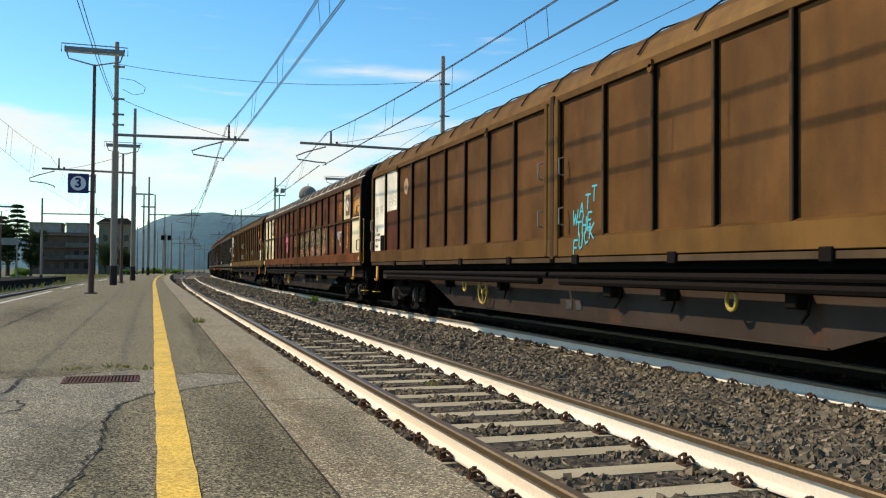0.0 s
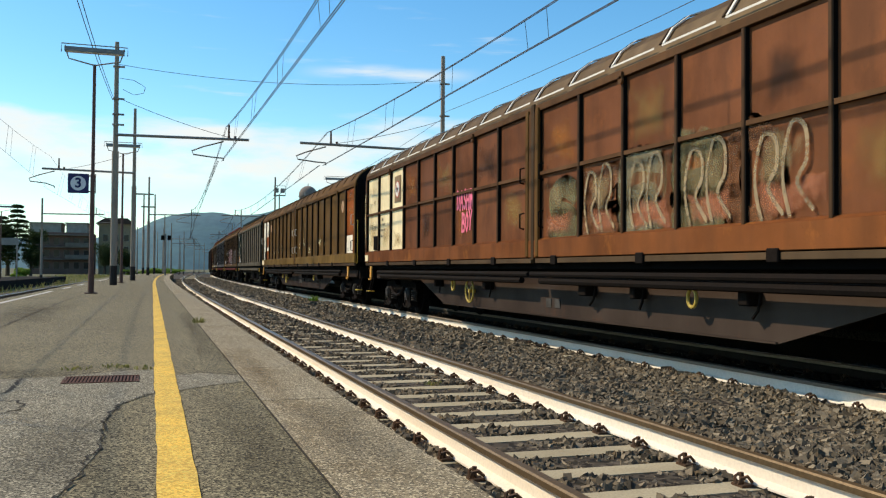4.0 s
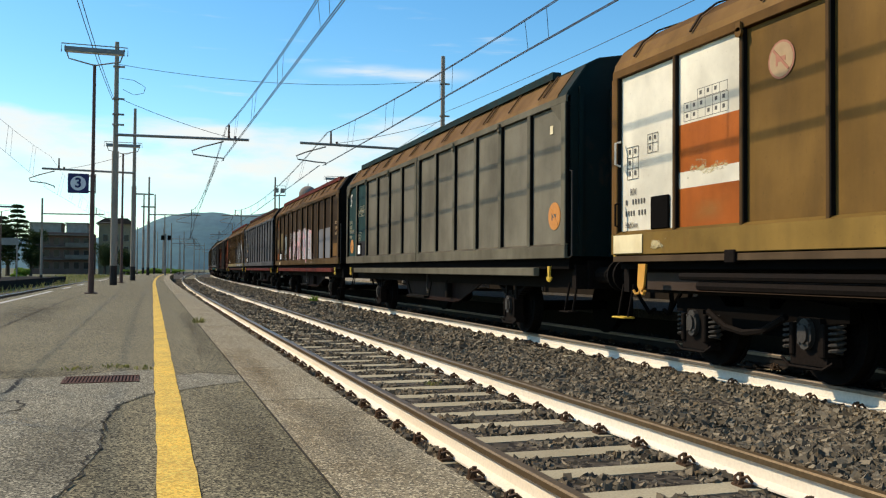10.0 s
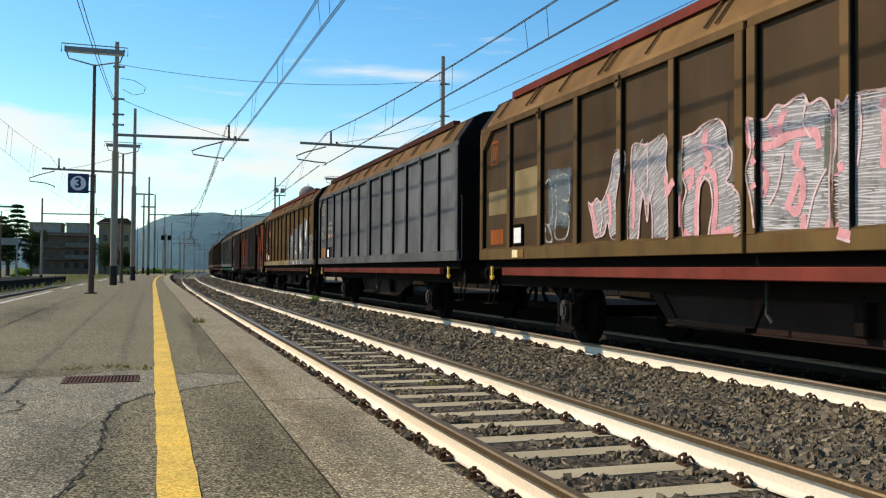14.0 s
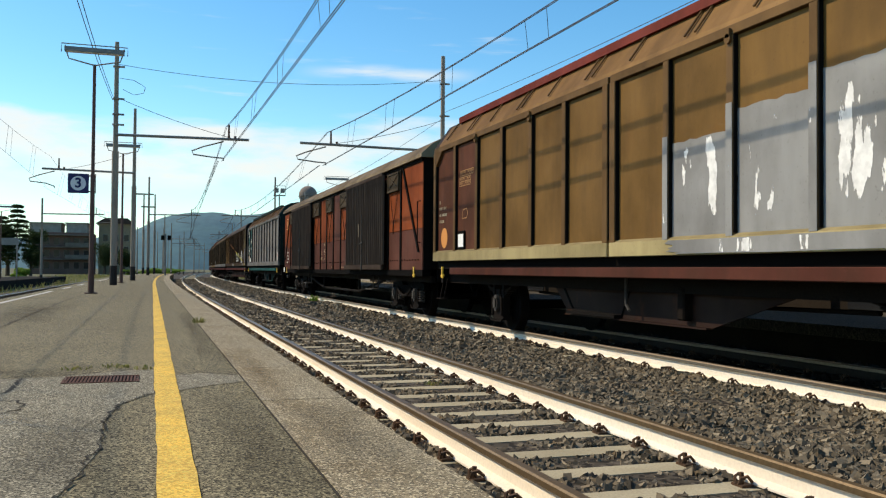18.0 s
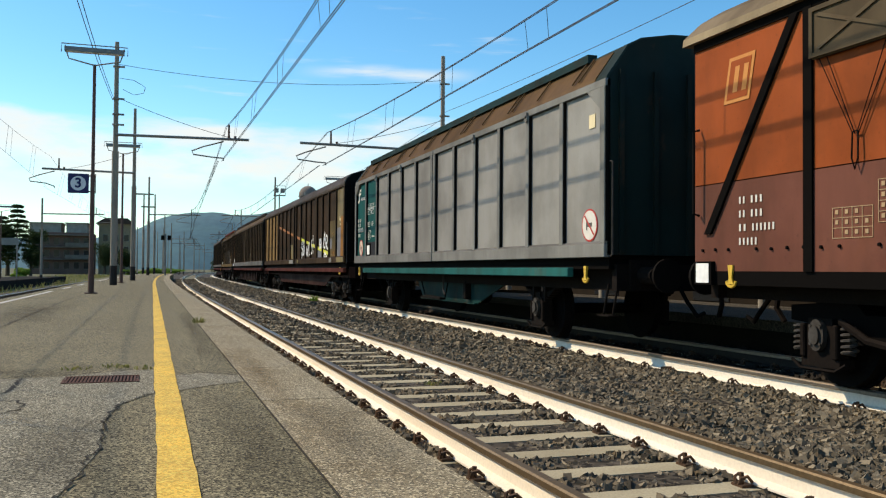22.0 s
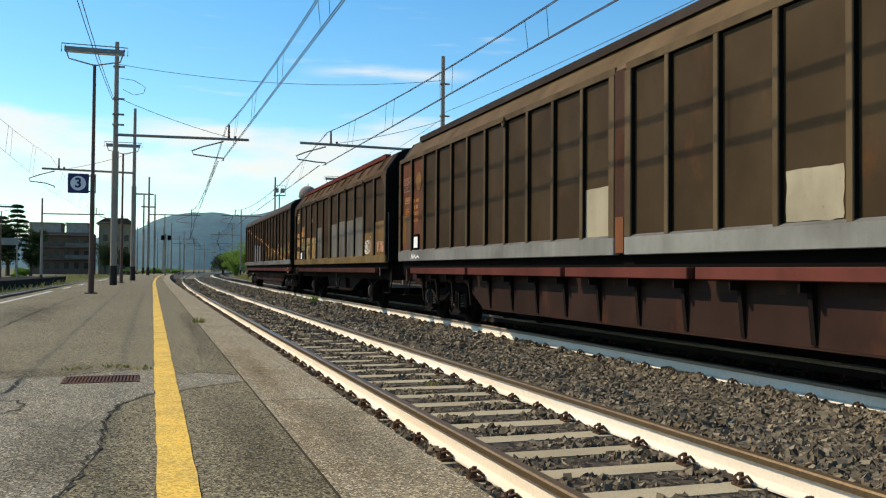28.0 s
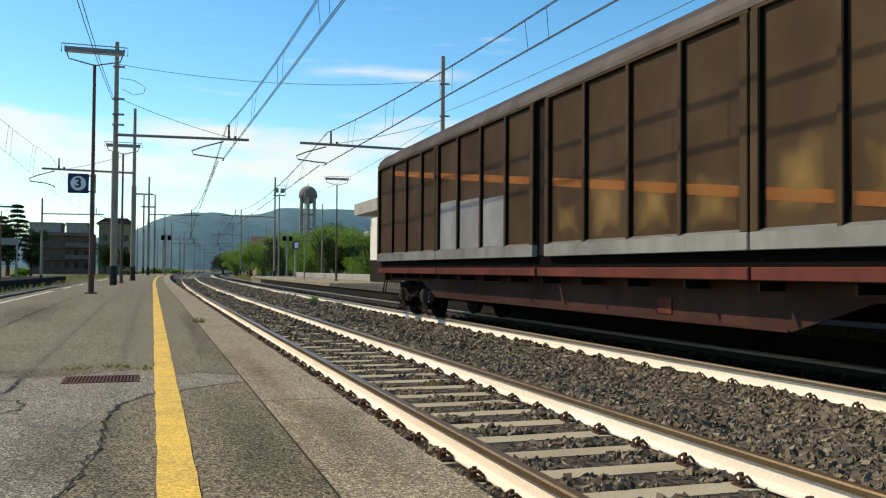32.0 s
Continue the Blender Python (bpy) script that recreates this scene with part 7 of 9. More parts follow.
table(root, PX, yl(1.5), 2.98, 7, 1, 0.10, 0.09, M["mark_ochre"], 0.012)
table(root, PX, yl(1.45), 2.86, 6, 2, 0.10, 0.08, M["mark_ochre"], 0.012)
strokes(root, PX, yl(1.6), 2.1, 0.16, [[(0, 0), (0.4, 0.9), (1.6, 1.0), (2.0, 0.4), (1.6, -0.1), (0.2, -0.1)]], 0.016, M["mark_ochre"])
bm = bmn()
disc(bm, (PX - 0.003, yl(0.55), 1.75), 0.2, (1, 0, 0), 0.004, 18)
part("warning_sign", bm, M["mark_orange"], root)
splash = paint("grey_overpaint_patch", (0.29, 0.292, 0.285), dirtiness=0.2, rusty=0.03)
tops = {8: 2.75, 9: 2.9, 10: 3.05, 11: 2.4, 7: 2.55}
for k, zt in tops.items():
    patch(root, PX, pan[k][2], pan[k][1], 1.47, zt, splash, "overpaint", "grey overpaint", 0.02, k)
patch(root, -HW - 0.018, yl(14.5), yl(8.6), 1.3, 1.46, splash, "overpaint", "", 0.01, 5)
for d, zt in ((8.6, 2.62), (9.76, 2.8), (10.94, 2.95), (12.13, 2.7)):
    patch(root, -HW - 0.005, yl(d) - 0.05, yl(d) + 0.05, 1.47, zt, splash, "overpaint")
    patch(root, -HW - 0.006, yl(d) - 0.055, yl(d) + 0.055, 1.45, zt - 0.1, S_SPLASH, "paint_splash")
for k, zt in tops.items():
    patch(root, PX, pan[k][2], pan[k][1], 1.47, zt + 0.1, S_SPLASH, "paint_splash", "white paint splash")
patch(root, -HW - 0.018, yl(13.5), yl(8.6), 1.28, 1.48, S_SPLASH, "paint_splash")
patch(root, PX, yl(13.75), yl(13.45), 2.75, 3.05, P_PATCH_BROWN)
patch(root, PX, yl(14.4), yl(13.85), 1.5, 2.6, soft_paint("orange_sprayed_cloud", (0.50, 0.24, 0.07), 0.4, 0.6, 2.5, (1, 1, 1), 0.7, 0.2, 0.9), "stain")
add(root, 125.451)

# covered bogie van with ribbed doors
L = 20.65


def covered_van():
    root = tagged(new("goods_wagon"), "orange-red covered bogie van with dark ribbed sliding doors", "goods wagon", "wagons of the goods train")
    yl = lambda d: L / 2 - d
    z0, z1 = 1.12, 3.52
    ring = roof_ring("van")
    bm = bmn()
    box(bm, -HW + 0.05, HW - 0.05, -L / 2, L / 2, z0, 3.58)
    part("body_core", bm, P_VAN_PINK, root)
    bm = bmn()
    prism(bm, ring, -L / 2 - 0.12, L / 2 + 0.12, "y")
    part("roof", bm, P_ROOF_PALE, root, "pale dusty arched roof")
    bm = bmn()
    box(bm, -HW + 0.0, -HW + 0.05, -L / 2, L / 2, 3.44, 3.54)
    part("cornice", bm, M["black"], root)
    for s in (-1, 1):
        bm = bmn()
        y0, y1 = sorted((s * L / 2, s * (L / 2 + 0.03)))
        prism(bm, [(-HW + 0.04, z0), (HW - 0.04, z0)] + [(x * 0.94, z - 0.03) for x, z in ring[::-1]], y0, y1, "y")
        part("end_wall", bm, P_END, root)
    cuts = [0.0, 1.72, 2.86, 7.3, 8.62, 9.75, 10.9, 12.03, 13.35, 17.79, 18.93, L]
    kinds = ["brace", "vent", "door", "vent", "plain", "vent", "plain", "vent", "door", "vent", "brace"]
    bm = bmn()
    box(bm, -HW - 0.005, -HW + 0.055, -0.055, 0.055, z0, 3.46)
    post = finish(bm, "post")
    for c in cuts[1:-1]:
        ob = part("post", post, M["black"], root)
        ob.location.y = yl(c)
    split = 2.02
    for k, (a, b) in enumerate(zip(cuts, cuts[1:])):
        kind = kinds[k]
        a1, b1 = a + (0.055 if k else 0), b - (0.055 if k < len(kinds) - 1 else 0)
        if kind != "door":
            upper = P_VAN_ORANGE if not (kind == "plain" and k == 6) else P_VAN_PINK
            bm = bmn()
            box(bm, -HW + 0.02, -HW + 0.06, yl(b1), yl(a1), split, 3.46)
            part("panel", bm, upper, root)
            bm = bmn()
            box(bm, -HW + 0.018, -HW + 0.06, yl(b1), yl(a1), z0, split - 0.012)
            part("panel", bm, P_VAN_PINK, root)
        if kind == "vent":
            bm = bmn()
            box(bm, -HW - 0.035, -HW + 0.02, yl(b1 - 0.02), yl(a1 + 0.02), 2.96, 3.42, 0.012)
            v = part("vent_flap", bm, P_FLAP, root, "olive-brown hinged ventilator flap")
            bm = bmn()
            ya, yb = yl(b1 - 0.1), yl(a1 + 0.1)
            prism(bm, [(ya, 3.05), (ya + 0.04, 3.03), (yb, 3.33), (yb - 0.04, 3.35)], -HW - 0.050, -HW - 0.034, "x")
            prism(bm, [(yb, 3.05), (yb - 0.04, 3.03), (ya, 3.33), (ya + 0.04, 3.35)], -HW - 0.049, -HW - 0.035, "x")
            part("flap_ribs", bm, P_FLAP, v)
            bm = bmn()
            for q in ((yl(b1 - 0.02), yl(b1 - 0.06)), (yl(a1 + 0.06), yl(a1 + 0.02))):
                box(bm, -HW - 0.052, -HW - 0.035, *q, 2.97, 3.41)
            box(bm, -HW - 0.053, -HW - 0.035, yl(b1 - 0.06), yl(a1 + 0.06), 2.97, 3.01)
            box(bm, -HW - 0.053, -HW - 0.035, yl(b1 - 0.06), yl(a1 + 0.06), 3.37, 3.41)
            part("flap_rim", bm, P_FLAP, v)
            bm = bmn()
            mid = yl((a1 + b1) / 2)
            for e, f in ((0.0, 0.0), (0.09, 0.02)):
                tube(bm, [(-HW - 0.01, ya + e, 2.96), (-HW - 0.01, mid - 0.03 + f, 2.25)], 0.0045, 5)
                tube(bm, [(-HW - 0.01, yb - e, 2.96), (-HW - 0.01, mid + 0.03 - f, 2.25)], 0.0045, 5)
            tube(bm, [(-HW - 0.015, mid - 0.03, 2.27), (-HW - 0.02, mid - 0.035, 2.05), (-HW - 0.02, mid, 1.96), (-HW - 0.02, mid + 0.035, 2.05), (-HW - 0.015, mid + 0.03, 2.27), (-HW - 0.015, mid - 0.03, 2.27)], 0.008, 5)
            part("flap_linkage", bm, M["steel_dark"], root, "thin steel cords to the flap latch")
        if kind == "brace":
            out = k == 0
            ya, yb = (yl(0.25), yl(1.55)) if out else (yl(L - 0.25), yl(L - 1.55))
            bm = bmn()
            w = 0.055
            prism(bm, [(ya - w, 1.5), (ya + w, 1.5), (yb + w, 3.44), (yb - w, 3.44)], -HW - 0.01, -HW + 0.03, "x")
            part("diagonal_brace", bm, M["black"], root)
        if kind == "door":
            bm = bmn()
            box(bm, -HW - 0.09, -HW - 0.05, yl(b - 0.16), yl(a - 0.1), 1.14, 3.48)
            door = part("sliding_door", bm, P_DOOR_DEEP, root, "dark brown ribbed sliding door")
            bm = bmn()
            prism(bm, [(-HW - 0.14, -0.025), (-HW - 0.09, -0.055), (-HW - 0.09, 0.055), (-HW - 0.14, 0.025)], 1.24, 3.42, "z")
            rib = finish(bm, "door_rib")
            n = 21
            for j in range(n):
                ob = part("door_rib", rib, P_DOOR, door)
                ob.location.y = yl(a + 0.06 + (b - a - 0.04) * (j + 0.5) / n)
            bm = bmn()
            box(bm, -HW - 0.14, -HW - 0.085, yl(b - 0.16), yl(a - 0.1), 1.12, 1.24)
            box(bm, -HW - 0.13, -HW - 0.085, yl(b - 0.16), yl(a - 0.1), 3.42, 3.5)
            part("door_rail", bm, P_DOOR, door)
            bm = bmn()
            m = yl((a + b) / 2)
            tube(bm, [(-HW - 0.15, m, 1.1), (-HW - 0.15, m, 2.6)], 0.018, 6)
            tube(bm, [(-HW - 0.15, m - 0.15, 1.85), (-HW - 0.17, m + 0.15, 1.8)], 0.02, 6)
            part("door_lock", bm, M["steel_worn"], door)
            if k == 8:
                patch(door, -HW - 0.132, m + 0.42, m + 0.48, 2.0, 2.35, P_STONE_PALE, "label")
    shield(root, -HW + 0.018, yl(0.75), 3.02, 0.5, 0.45, M["mark_orange"], P_VAN_ORANGE, M["mark_orange"])
    bars(root, -HW + 0.016, yl(0.75), 1.85, [(0.12, 0.2), (0.12, 0.2), (0.14, 0.35), 0.3], M["mark_white"], 0.085, 0.05)
    table(root, -HW + 0.018, yl(2.0), 1.66, 4, 3, 0.11, 0.085, M["mark_beige"], 0.006)
    table(root, -HW + 0.018, yl(2.5), 1.86, 2, 4, 0.11, 0.085, M["mark_beige"], 0.006)
    for dd, zz, w in ((8.78, 1.43, 0.22), (9.30, 1.68, 0.2), (9.28, 1.90, 0.24)):
        strokes(root, -HW + 0.016, yl(dd), zz, 1.0, [[(0, 0), (w, 0), (w, 0.09), (0, 0.09), (0, 0)]], 0.008, M["mark_beige"], "outlined_marking")
        bars(root, -HW + 0.014, yl(dd + 0.03), zz + 0.07, [w - 0.06], M["mark_beige"], 0.06, pitch=0.045, ink=0.38)
    strokes(root, -HW + 0.016, yl(9.28), 1.44, 1.0, [[(0, 0), (0.16, 0), (0.16, 0.1), (0, 0.1), (0, 0)], [(0, 0.1), (0.08, 0.17), (0.24, 0.17), (0.16, 0.1)], [(0.24, 0.17), (0.24, 0.07), (0.16, 0)]], 0.008, M["mark_beige"], "crate_symbol")
    strokes(root, -HW + 0.016, yl(8.83), 1.60, 1.0, [[(0, 0), (0.06, 0.12), (0.12, 0)]], 0.008, M["mark_beige"], "outlined_marking")
    for dd in (10.6, 12.2):
        bars(root, -HW + 0.018, yl(dd), 1.2, [(0.12, 0.2)], M["mark_beige"], 0.04)
    bm = bmn()
    box(bm, -HW - 0.03, -HW + 0.02, yl(0.35), yl(0.05), 0.98, 1.22)
    f = part("label_frame", bm, M["black"], root)
    bm = bmn()
    box(bm, -HW - 0.034, -HW - 0.03, yl(0.31), yl(0.09), 1.0, 1.2)
    part("paper_label", bm, M["label_paper"], f)
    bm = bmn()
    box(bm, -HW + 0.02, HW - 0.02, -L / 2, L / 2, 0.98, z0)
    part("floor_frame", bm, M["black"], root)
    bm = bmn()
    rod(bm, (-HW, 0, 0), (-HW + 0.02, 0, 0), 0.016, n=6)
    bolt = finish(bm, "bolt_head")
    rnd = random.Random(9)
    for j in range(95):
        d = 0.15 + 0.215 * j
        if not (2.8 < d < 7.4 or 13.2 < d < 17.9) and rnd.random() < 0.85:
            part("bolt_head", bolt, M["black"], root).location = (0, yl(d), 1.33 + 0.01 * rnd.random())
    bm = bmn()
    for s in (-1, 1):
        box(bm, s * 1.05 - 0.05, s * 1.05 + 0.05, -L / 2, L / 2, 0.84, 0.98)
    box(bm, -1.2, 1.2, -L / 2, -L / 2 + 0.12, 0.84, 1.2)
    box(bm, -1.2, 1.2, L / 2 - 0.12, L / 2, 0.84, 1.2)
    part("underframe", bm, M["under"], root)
    bm = bmn()
    tube(bm, [(-1.05, yl(4.5), 0.84), (-1.05, yl(7.5), 0.48), (-1.05, yl(13.1), 0.48), (-1.05, yl(16.1), 0.84)], 0.04, 6)
    for d in (7.5, 13.1):
        tube(bm, [(-1.05, yl(d), 0.48), (-1.05, yl(d), 0.9)], 0.04, 6)
    part("truss_rod", bm, M["steel_dark"], root)
    for d in (5.1, 15.5):
        bm = bmn()
        box(bm, -1.35, -1.1, yl(d + 0.35), yl(d - 0.35), 0.58, 0.61)
        tube(bm, [(-1.15, yl(d + 0.3), 0.6), (-1.15, yl(d + 0.3), 0.95)], 0.016, 5)
        tube(bm, [(-1.15, yl(d - 0.3), 0.6), (-1.15, yl(d - 0.3), 0.95)], 0.016, 5)
        part("door_step", bm, M["steel_worn"], root)
    bogie(root, L / 2 - 2.4)
    bogie(root, -L / 2 + 2.4)
    buffer_pair(root, L / 2, 1)
    buffer_pair(root, -L / 2, -1)
    end_hook(root, yl(0.62), M["hook"])
    end_hook(root, yl(L - 0.62), M["hook"])
    grab(root, yl(L - 0.1), 1.7, 2.6, M["steel_dark"])
    grab(root, yl(0.1), 1.7, 2.6, M["steel_dark"])
    return root


add(covered_van(), 143.918)

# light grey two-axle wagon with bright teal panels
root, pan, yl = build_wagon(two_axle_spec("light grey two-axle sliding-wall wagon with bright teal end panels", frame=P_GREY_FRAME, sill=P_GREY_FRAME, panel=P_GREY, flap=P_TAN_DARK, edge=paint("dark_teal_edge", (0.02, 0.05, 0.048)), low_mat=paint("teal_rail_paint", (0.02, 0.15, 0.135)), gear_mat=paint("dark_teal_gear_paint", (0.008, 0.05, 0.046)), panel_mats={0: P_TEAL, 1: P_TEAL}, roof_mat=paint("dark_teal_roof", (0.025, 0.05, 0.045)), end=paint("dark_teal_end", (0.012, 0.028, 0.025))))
corner_gussets(root, yl, 14.6, P_GREY_FRAME)
strokes(root, PX, yl(0.15), 2.98, 0.37, [curl([(0.05, 0.06), (0.28, 0.1), (0.4, 0.3), (0.42, 0.62), (0.55, 0.88), (1.0, 0.94)]), curl([(0.32, 0.05), (0.52, 0.22), (0.55, 0.45), (0.62, 0.62), (0.95, 0.66)])], 0.06, M["mark_white"], "badge", "white flowing badge")
strokes(root, PX, yl(0.15), 2.98, 0.37, [curl([(0.40, 0.5), (0.36, 0.7), (0.44, 0.88), (0.62, 0.96)])], 0.05, M["mark_white"], "badge")
bars(root, PX - 0.003, yl(0.53), 3.105, [0.52], M["mark_white"], 0.10, pitch=0.055, ink=0.38)
data_panel(root, yl, 0.23, M["mark_white"])
load_table(root, yl, 1.33, 2.87, M["mark_white"])
strokes(root, PX - 0.002, yl(1.40), 2.27, 1.0, [[(0, 0), (0.23, 0), (0.23, 0.11), (0, 0.11), (0, 0)], [(0.37, 0.055), (0.43, 0), (0.57, 0), (0.63, 0.055), (0.57, 0.11), (0.43, 0.11), (0.37, 0.055)]], 0.010, M["mark_white"], "outlined_marking")
bars(root, PX - 0.004, yl(1.43), 2.355, [(0.17, -0.20, 0.15)], M["mark_white"], 0.075, pitch=0.045, ink=0.34)
crate_symbol(root, yl, 1.42, 1.92, M["mark_white"])
bars(root, PX - 0.004, yl(1.83), 2.02, [(0.02, 0.17, 0.02)], M["mark_white"], 0.06, pitch=0.035, ink=0.5)
round_sign(root, PX, yl(0.61), 1.715, 0.22, M["mark_red"], M["sign_cream"], M["mark_dark"])
round_sign(root, PX, yl(14.1), 1.72, 0.22, M["mark_red"], M["mark_white"], M["mark_dark"])
patch(root, PX, pan[1][2], pan[1][1], 1.47, 1.85, paint("dark_slate_panel", (0.05, 0.05, 0.055)))
label_box(root, yl, 1.39, 1.47)
patch(root, PX, yl(14.25), yl(14.08), 3.0, 3.18, P_CREAM)
add(root, 163.482)


def four_leaf_spec(label, **kw):
    L = 19.7
    spec = dict(length=L, recess=0.055, label=label, posts=[1.39, 2.6, 3.81, 6.18, 7.41, 8.57, 11.35, 12.5, 13.62, 16.0, 17.15, 18.35], panel_z=(1.5, 3.63), sill0=1.32, roof="round", leaves=[(0.0, 4.86), (4.9, 9.72), (10.14, 14.8), (14.84, L)], edge_w=0.12,
                # roof_mat: lighter grey puts the roof's grazing sheen into its colour
                gear="bogie", pivot=2.2, low_mat=P_RAIL_RED, rails_low=[(0.1, 4.9), (4.95, 9.8), (9.9, 14.8), (14.85, L - 0.1)], hooks=[L - 0.7], frame=P_DUST, sill=P_DUST, panel=paint("dusk_brown_panel", (0.075, 0.045, 0.022), dirtiness=0.4, rusty=0.1), roof_mat=paint("sheen_grey_roof", (0.15, 0.13, 0.11), dirtiness=0.35),
                post_w=0.035, truss=(2.75, 16.2, 1.2, 0.54), truss_mat=P_UNDER_RED, under=P_UNDER_RED, brackets=1.23)
    spec.update(kw)
    return spec


# brown four-leaf bogie wagon with sprayed names
root, pan, yl = build_wagon(four_leaf_spec("brown sliding-wall bogie wagon with white and yellow spray paint", panel_mats={0: paint("tan_end_panel", (0.50, 0.32, 0.125)), 1: paint("tan_end_panel", (0.50, 0.32, 0.125)), 2: paint("tan_end_panel", (0.50, 0.32, 0.125)), 3: paint("tan_end_panel", (0.50, 0.32, 0.125))}))
M["band_orange"] = flat("faded_orange_band_paint", (0.33, 0.115, 0.028), 0.6)
P_STONE_GREY = paint("pale_grey_patch_paint", (0.42, 0.42, 0.38), dirtiness=0.15, rusty=0.03)
slant_band(root, PX, yl, pan[4:9], 11.45, 2.20, 0.118, 0.10, M["band_orange"])
patch(root, PX, pan[7][2], pan[7][1], 1.5, 2.15, soft_paint("olive_overpaint", (0.21, 0.155, 0.07), 0.06, 0.15, 3.0), "overpaint")
patch(root, PX, pan[12][2], pan[12][1], 1.5, 1.78, P_PATCH_GREY, "overpaint", "grey overpaint")
slant_band(root, PX, yl, pan[9:14], 11.45, 2.20, 0.112, 0.11, M["spray_yellow"])
patch(root, PX, pan[14][2], pan[14][1], 1.5, 2.68, paint("olive_ochre_overpaint", (0.20, 0.155, 0.07)), "overpaint")
patch(root, PX, pan[14][2], pan[14][1], 2.12, 2.42, S_OCHRE, "overpaint")
patch(root, PX, yl(17.58), pan[14][1], 1.78, 2.12, P_PATCH_GREY, "overpaint")
patch(root, PX, pan[14][2], pan[14][1], 1.5, 1.78, S_RUST, "stain")
patch(root, PX, pan[15][2], pan[15][1], 1.5, 3.63, paint("olive_cream_panel", (0.30, 0.245, 0.13), dirtiness=0.35), "overpaint")
patch(root, PX, pan[15][2], pan[15][1], 2.4, 2.95, S_CREAM, "smear")
patch(root, PX, yl(18.95), pan[15][1], 1.52, 2.42, P_PATCH_GREY, "overpaint")
patch(root, PX, pan[15][2], yl(18.95), 1.52, 2.75, paint("orange_overpaint", (0.44, 0.20, 0.05), dirtiness=0.25), "overpaint", "orange overpaint")
patch(root, -HW - 0.018, yl(19.6), yl(18.6), 1.34, 1.49, P_SILL_CREAM, "repaint_patch")
patch(root, -HW - 0.018, yl(17.8), yl(17.4), 1.34, 1.49, P_STONE_GREY, "repaint_patch")
patch(root, -HW - 0.018, yl(9.7), yl(8.6), 1.34, 1.49, P_STONE_GREY, "repaint_patch")
patch(root, -HW - 0.018, yl(10.95), yl(10.75), 1.35, 1.48, P_SILL_CREAM, "repaint_patch")
G = PX - 0.004
scr = [[(11.72, 2.06), (11.6, 2.17), (11.49, 2.04), (11.55, 1.92), (11.77, 1.87), (11.82, 1.75), (11.7, 1.65), (11.61, 1.76), (11.55, 1.72), (11.53, 1.53)], [(11.92, 2.17), (11.86, 2.01), (11.98, 1.98), (11.89, 1.87), (11.91, 1.72), (12.03, 1.66), (12.1, 1.79), (12.03, 1.83)], [(12.08, 2.16), (12.15, 1.96), (12.22, 1.75)], [(12.32, 2.17), (12.29, 1.99), (12.2, 1.88), (12.39, 1.81), (12.44, 1.76)],
       [(12.62, 1.95), (12.66, 1.64), (12.82, 1.86), (12.9, 1.62), (13.06, 2.0)], [(13.2, 1.64), (13.2, 2.08), (13.42, 1.95), (13.4, 1.7), (13.2, 1.64)], [(13.90, 2.18), (13.74, 2.14), (13.74, 1.98), (13.88, 1.86), (13.84, 1.7), (13.70, 1.7)], [(14.05, 2.34), (14.09, 1.93)], [(14.12, 1.75), (14.13, 1.73)]]
for q in scr:
    strokes(root, G, yl(0), 0.0, 1.0, [curl(q)], 0.066, M["spray_white"], "graffiti", "white sprayed stroke")
scr = [[(15.40, 2.14), (15.36, 1.85)], [(15.38, 2.13), (15.58, 2.12), (15.45, 2.0), (15.66, 1.92), (15.38, 1.84)], [(15.68, 1.84), (15.76, 2.15), (15.88, 1.84)], [(15.72, 1.95), (15.86, 1.95)], [(16.0, 2.15), (16.08, 1.87), (16.18, 2.18)], [(16.42, 2.1), (16.36, 2.34), (16.26, 2.2), (16.42, 2.0), (16.38, 1.85), (16.22, 1.86)], [(16.62, 1.80), (16.56, 2.2), (16.8, 2.2), (16.8, 2.02), (16.62, 1.96), (16.85, 1.8), (17.0, 1.84)], [(17.08, 2.02), (17.0, 1.98), (17.02, 1.9)],
       [(16.2, 1.52), (16.38, 1.66), (16.72, 1.5), (16.2, 1.52)], [(15.9, 1.72), (15.88, 1.62)]]
for q in scr:
    strokes(root, G, yl(0), 0.0, 1.0, [curl(q)], 0.074, M["spray_white"], "graffiti", "white sprayed stroke")
add(root, 182.095)

# brown bogie wagon with narrow panels and a grey sill
L10 = 20.5
half = [0.98 + 0.915 * k for k in range(10)]
P_DUSKY = paint("dusky_pink_brown_paint", (0.20, 0.078, 0.042), dirtiness=0.35, rusty=0.2)
mats = {0: P_DUSKY, 1: P_DUSKY}
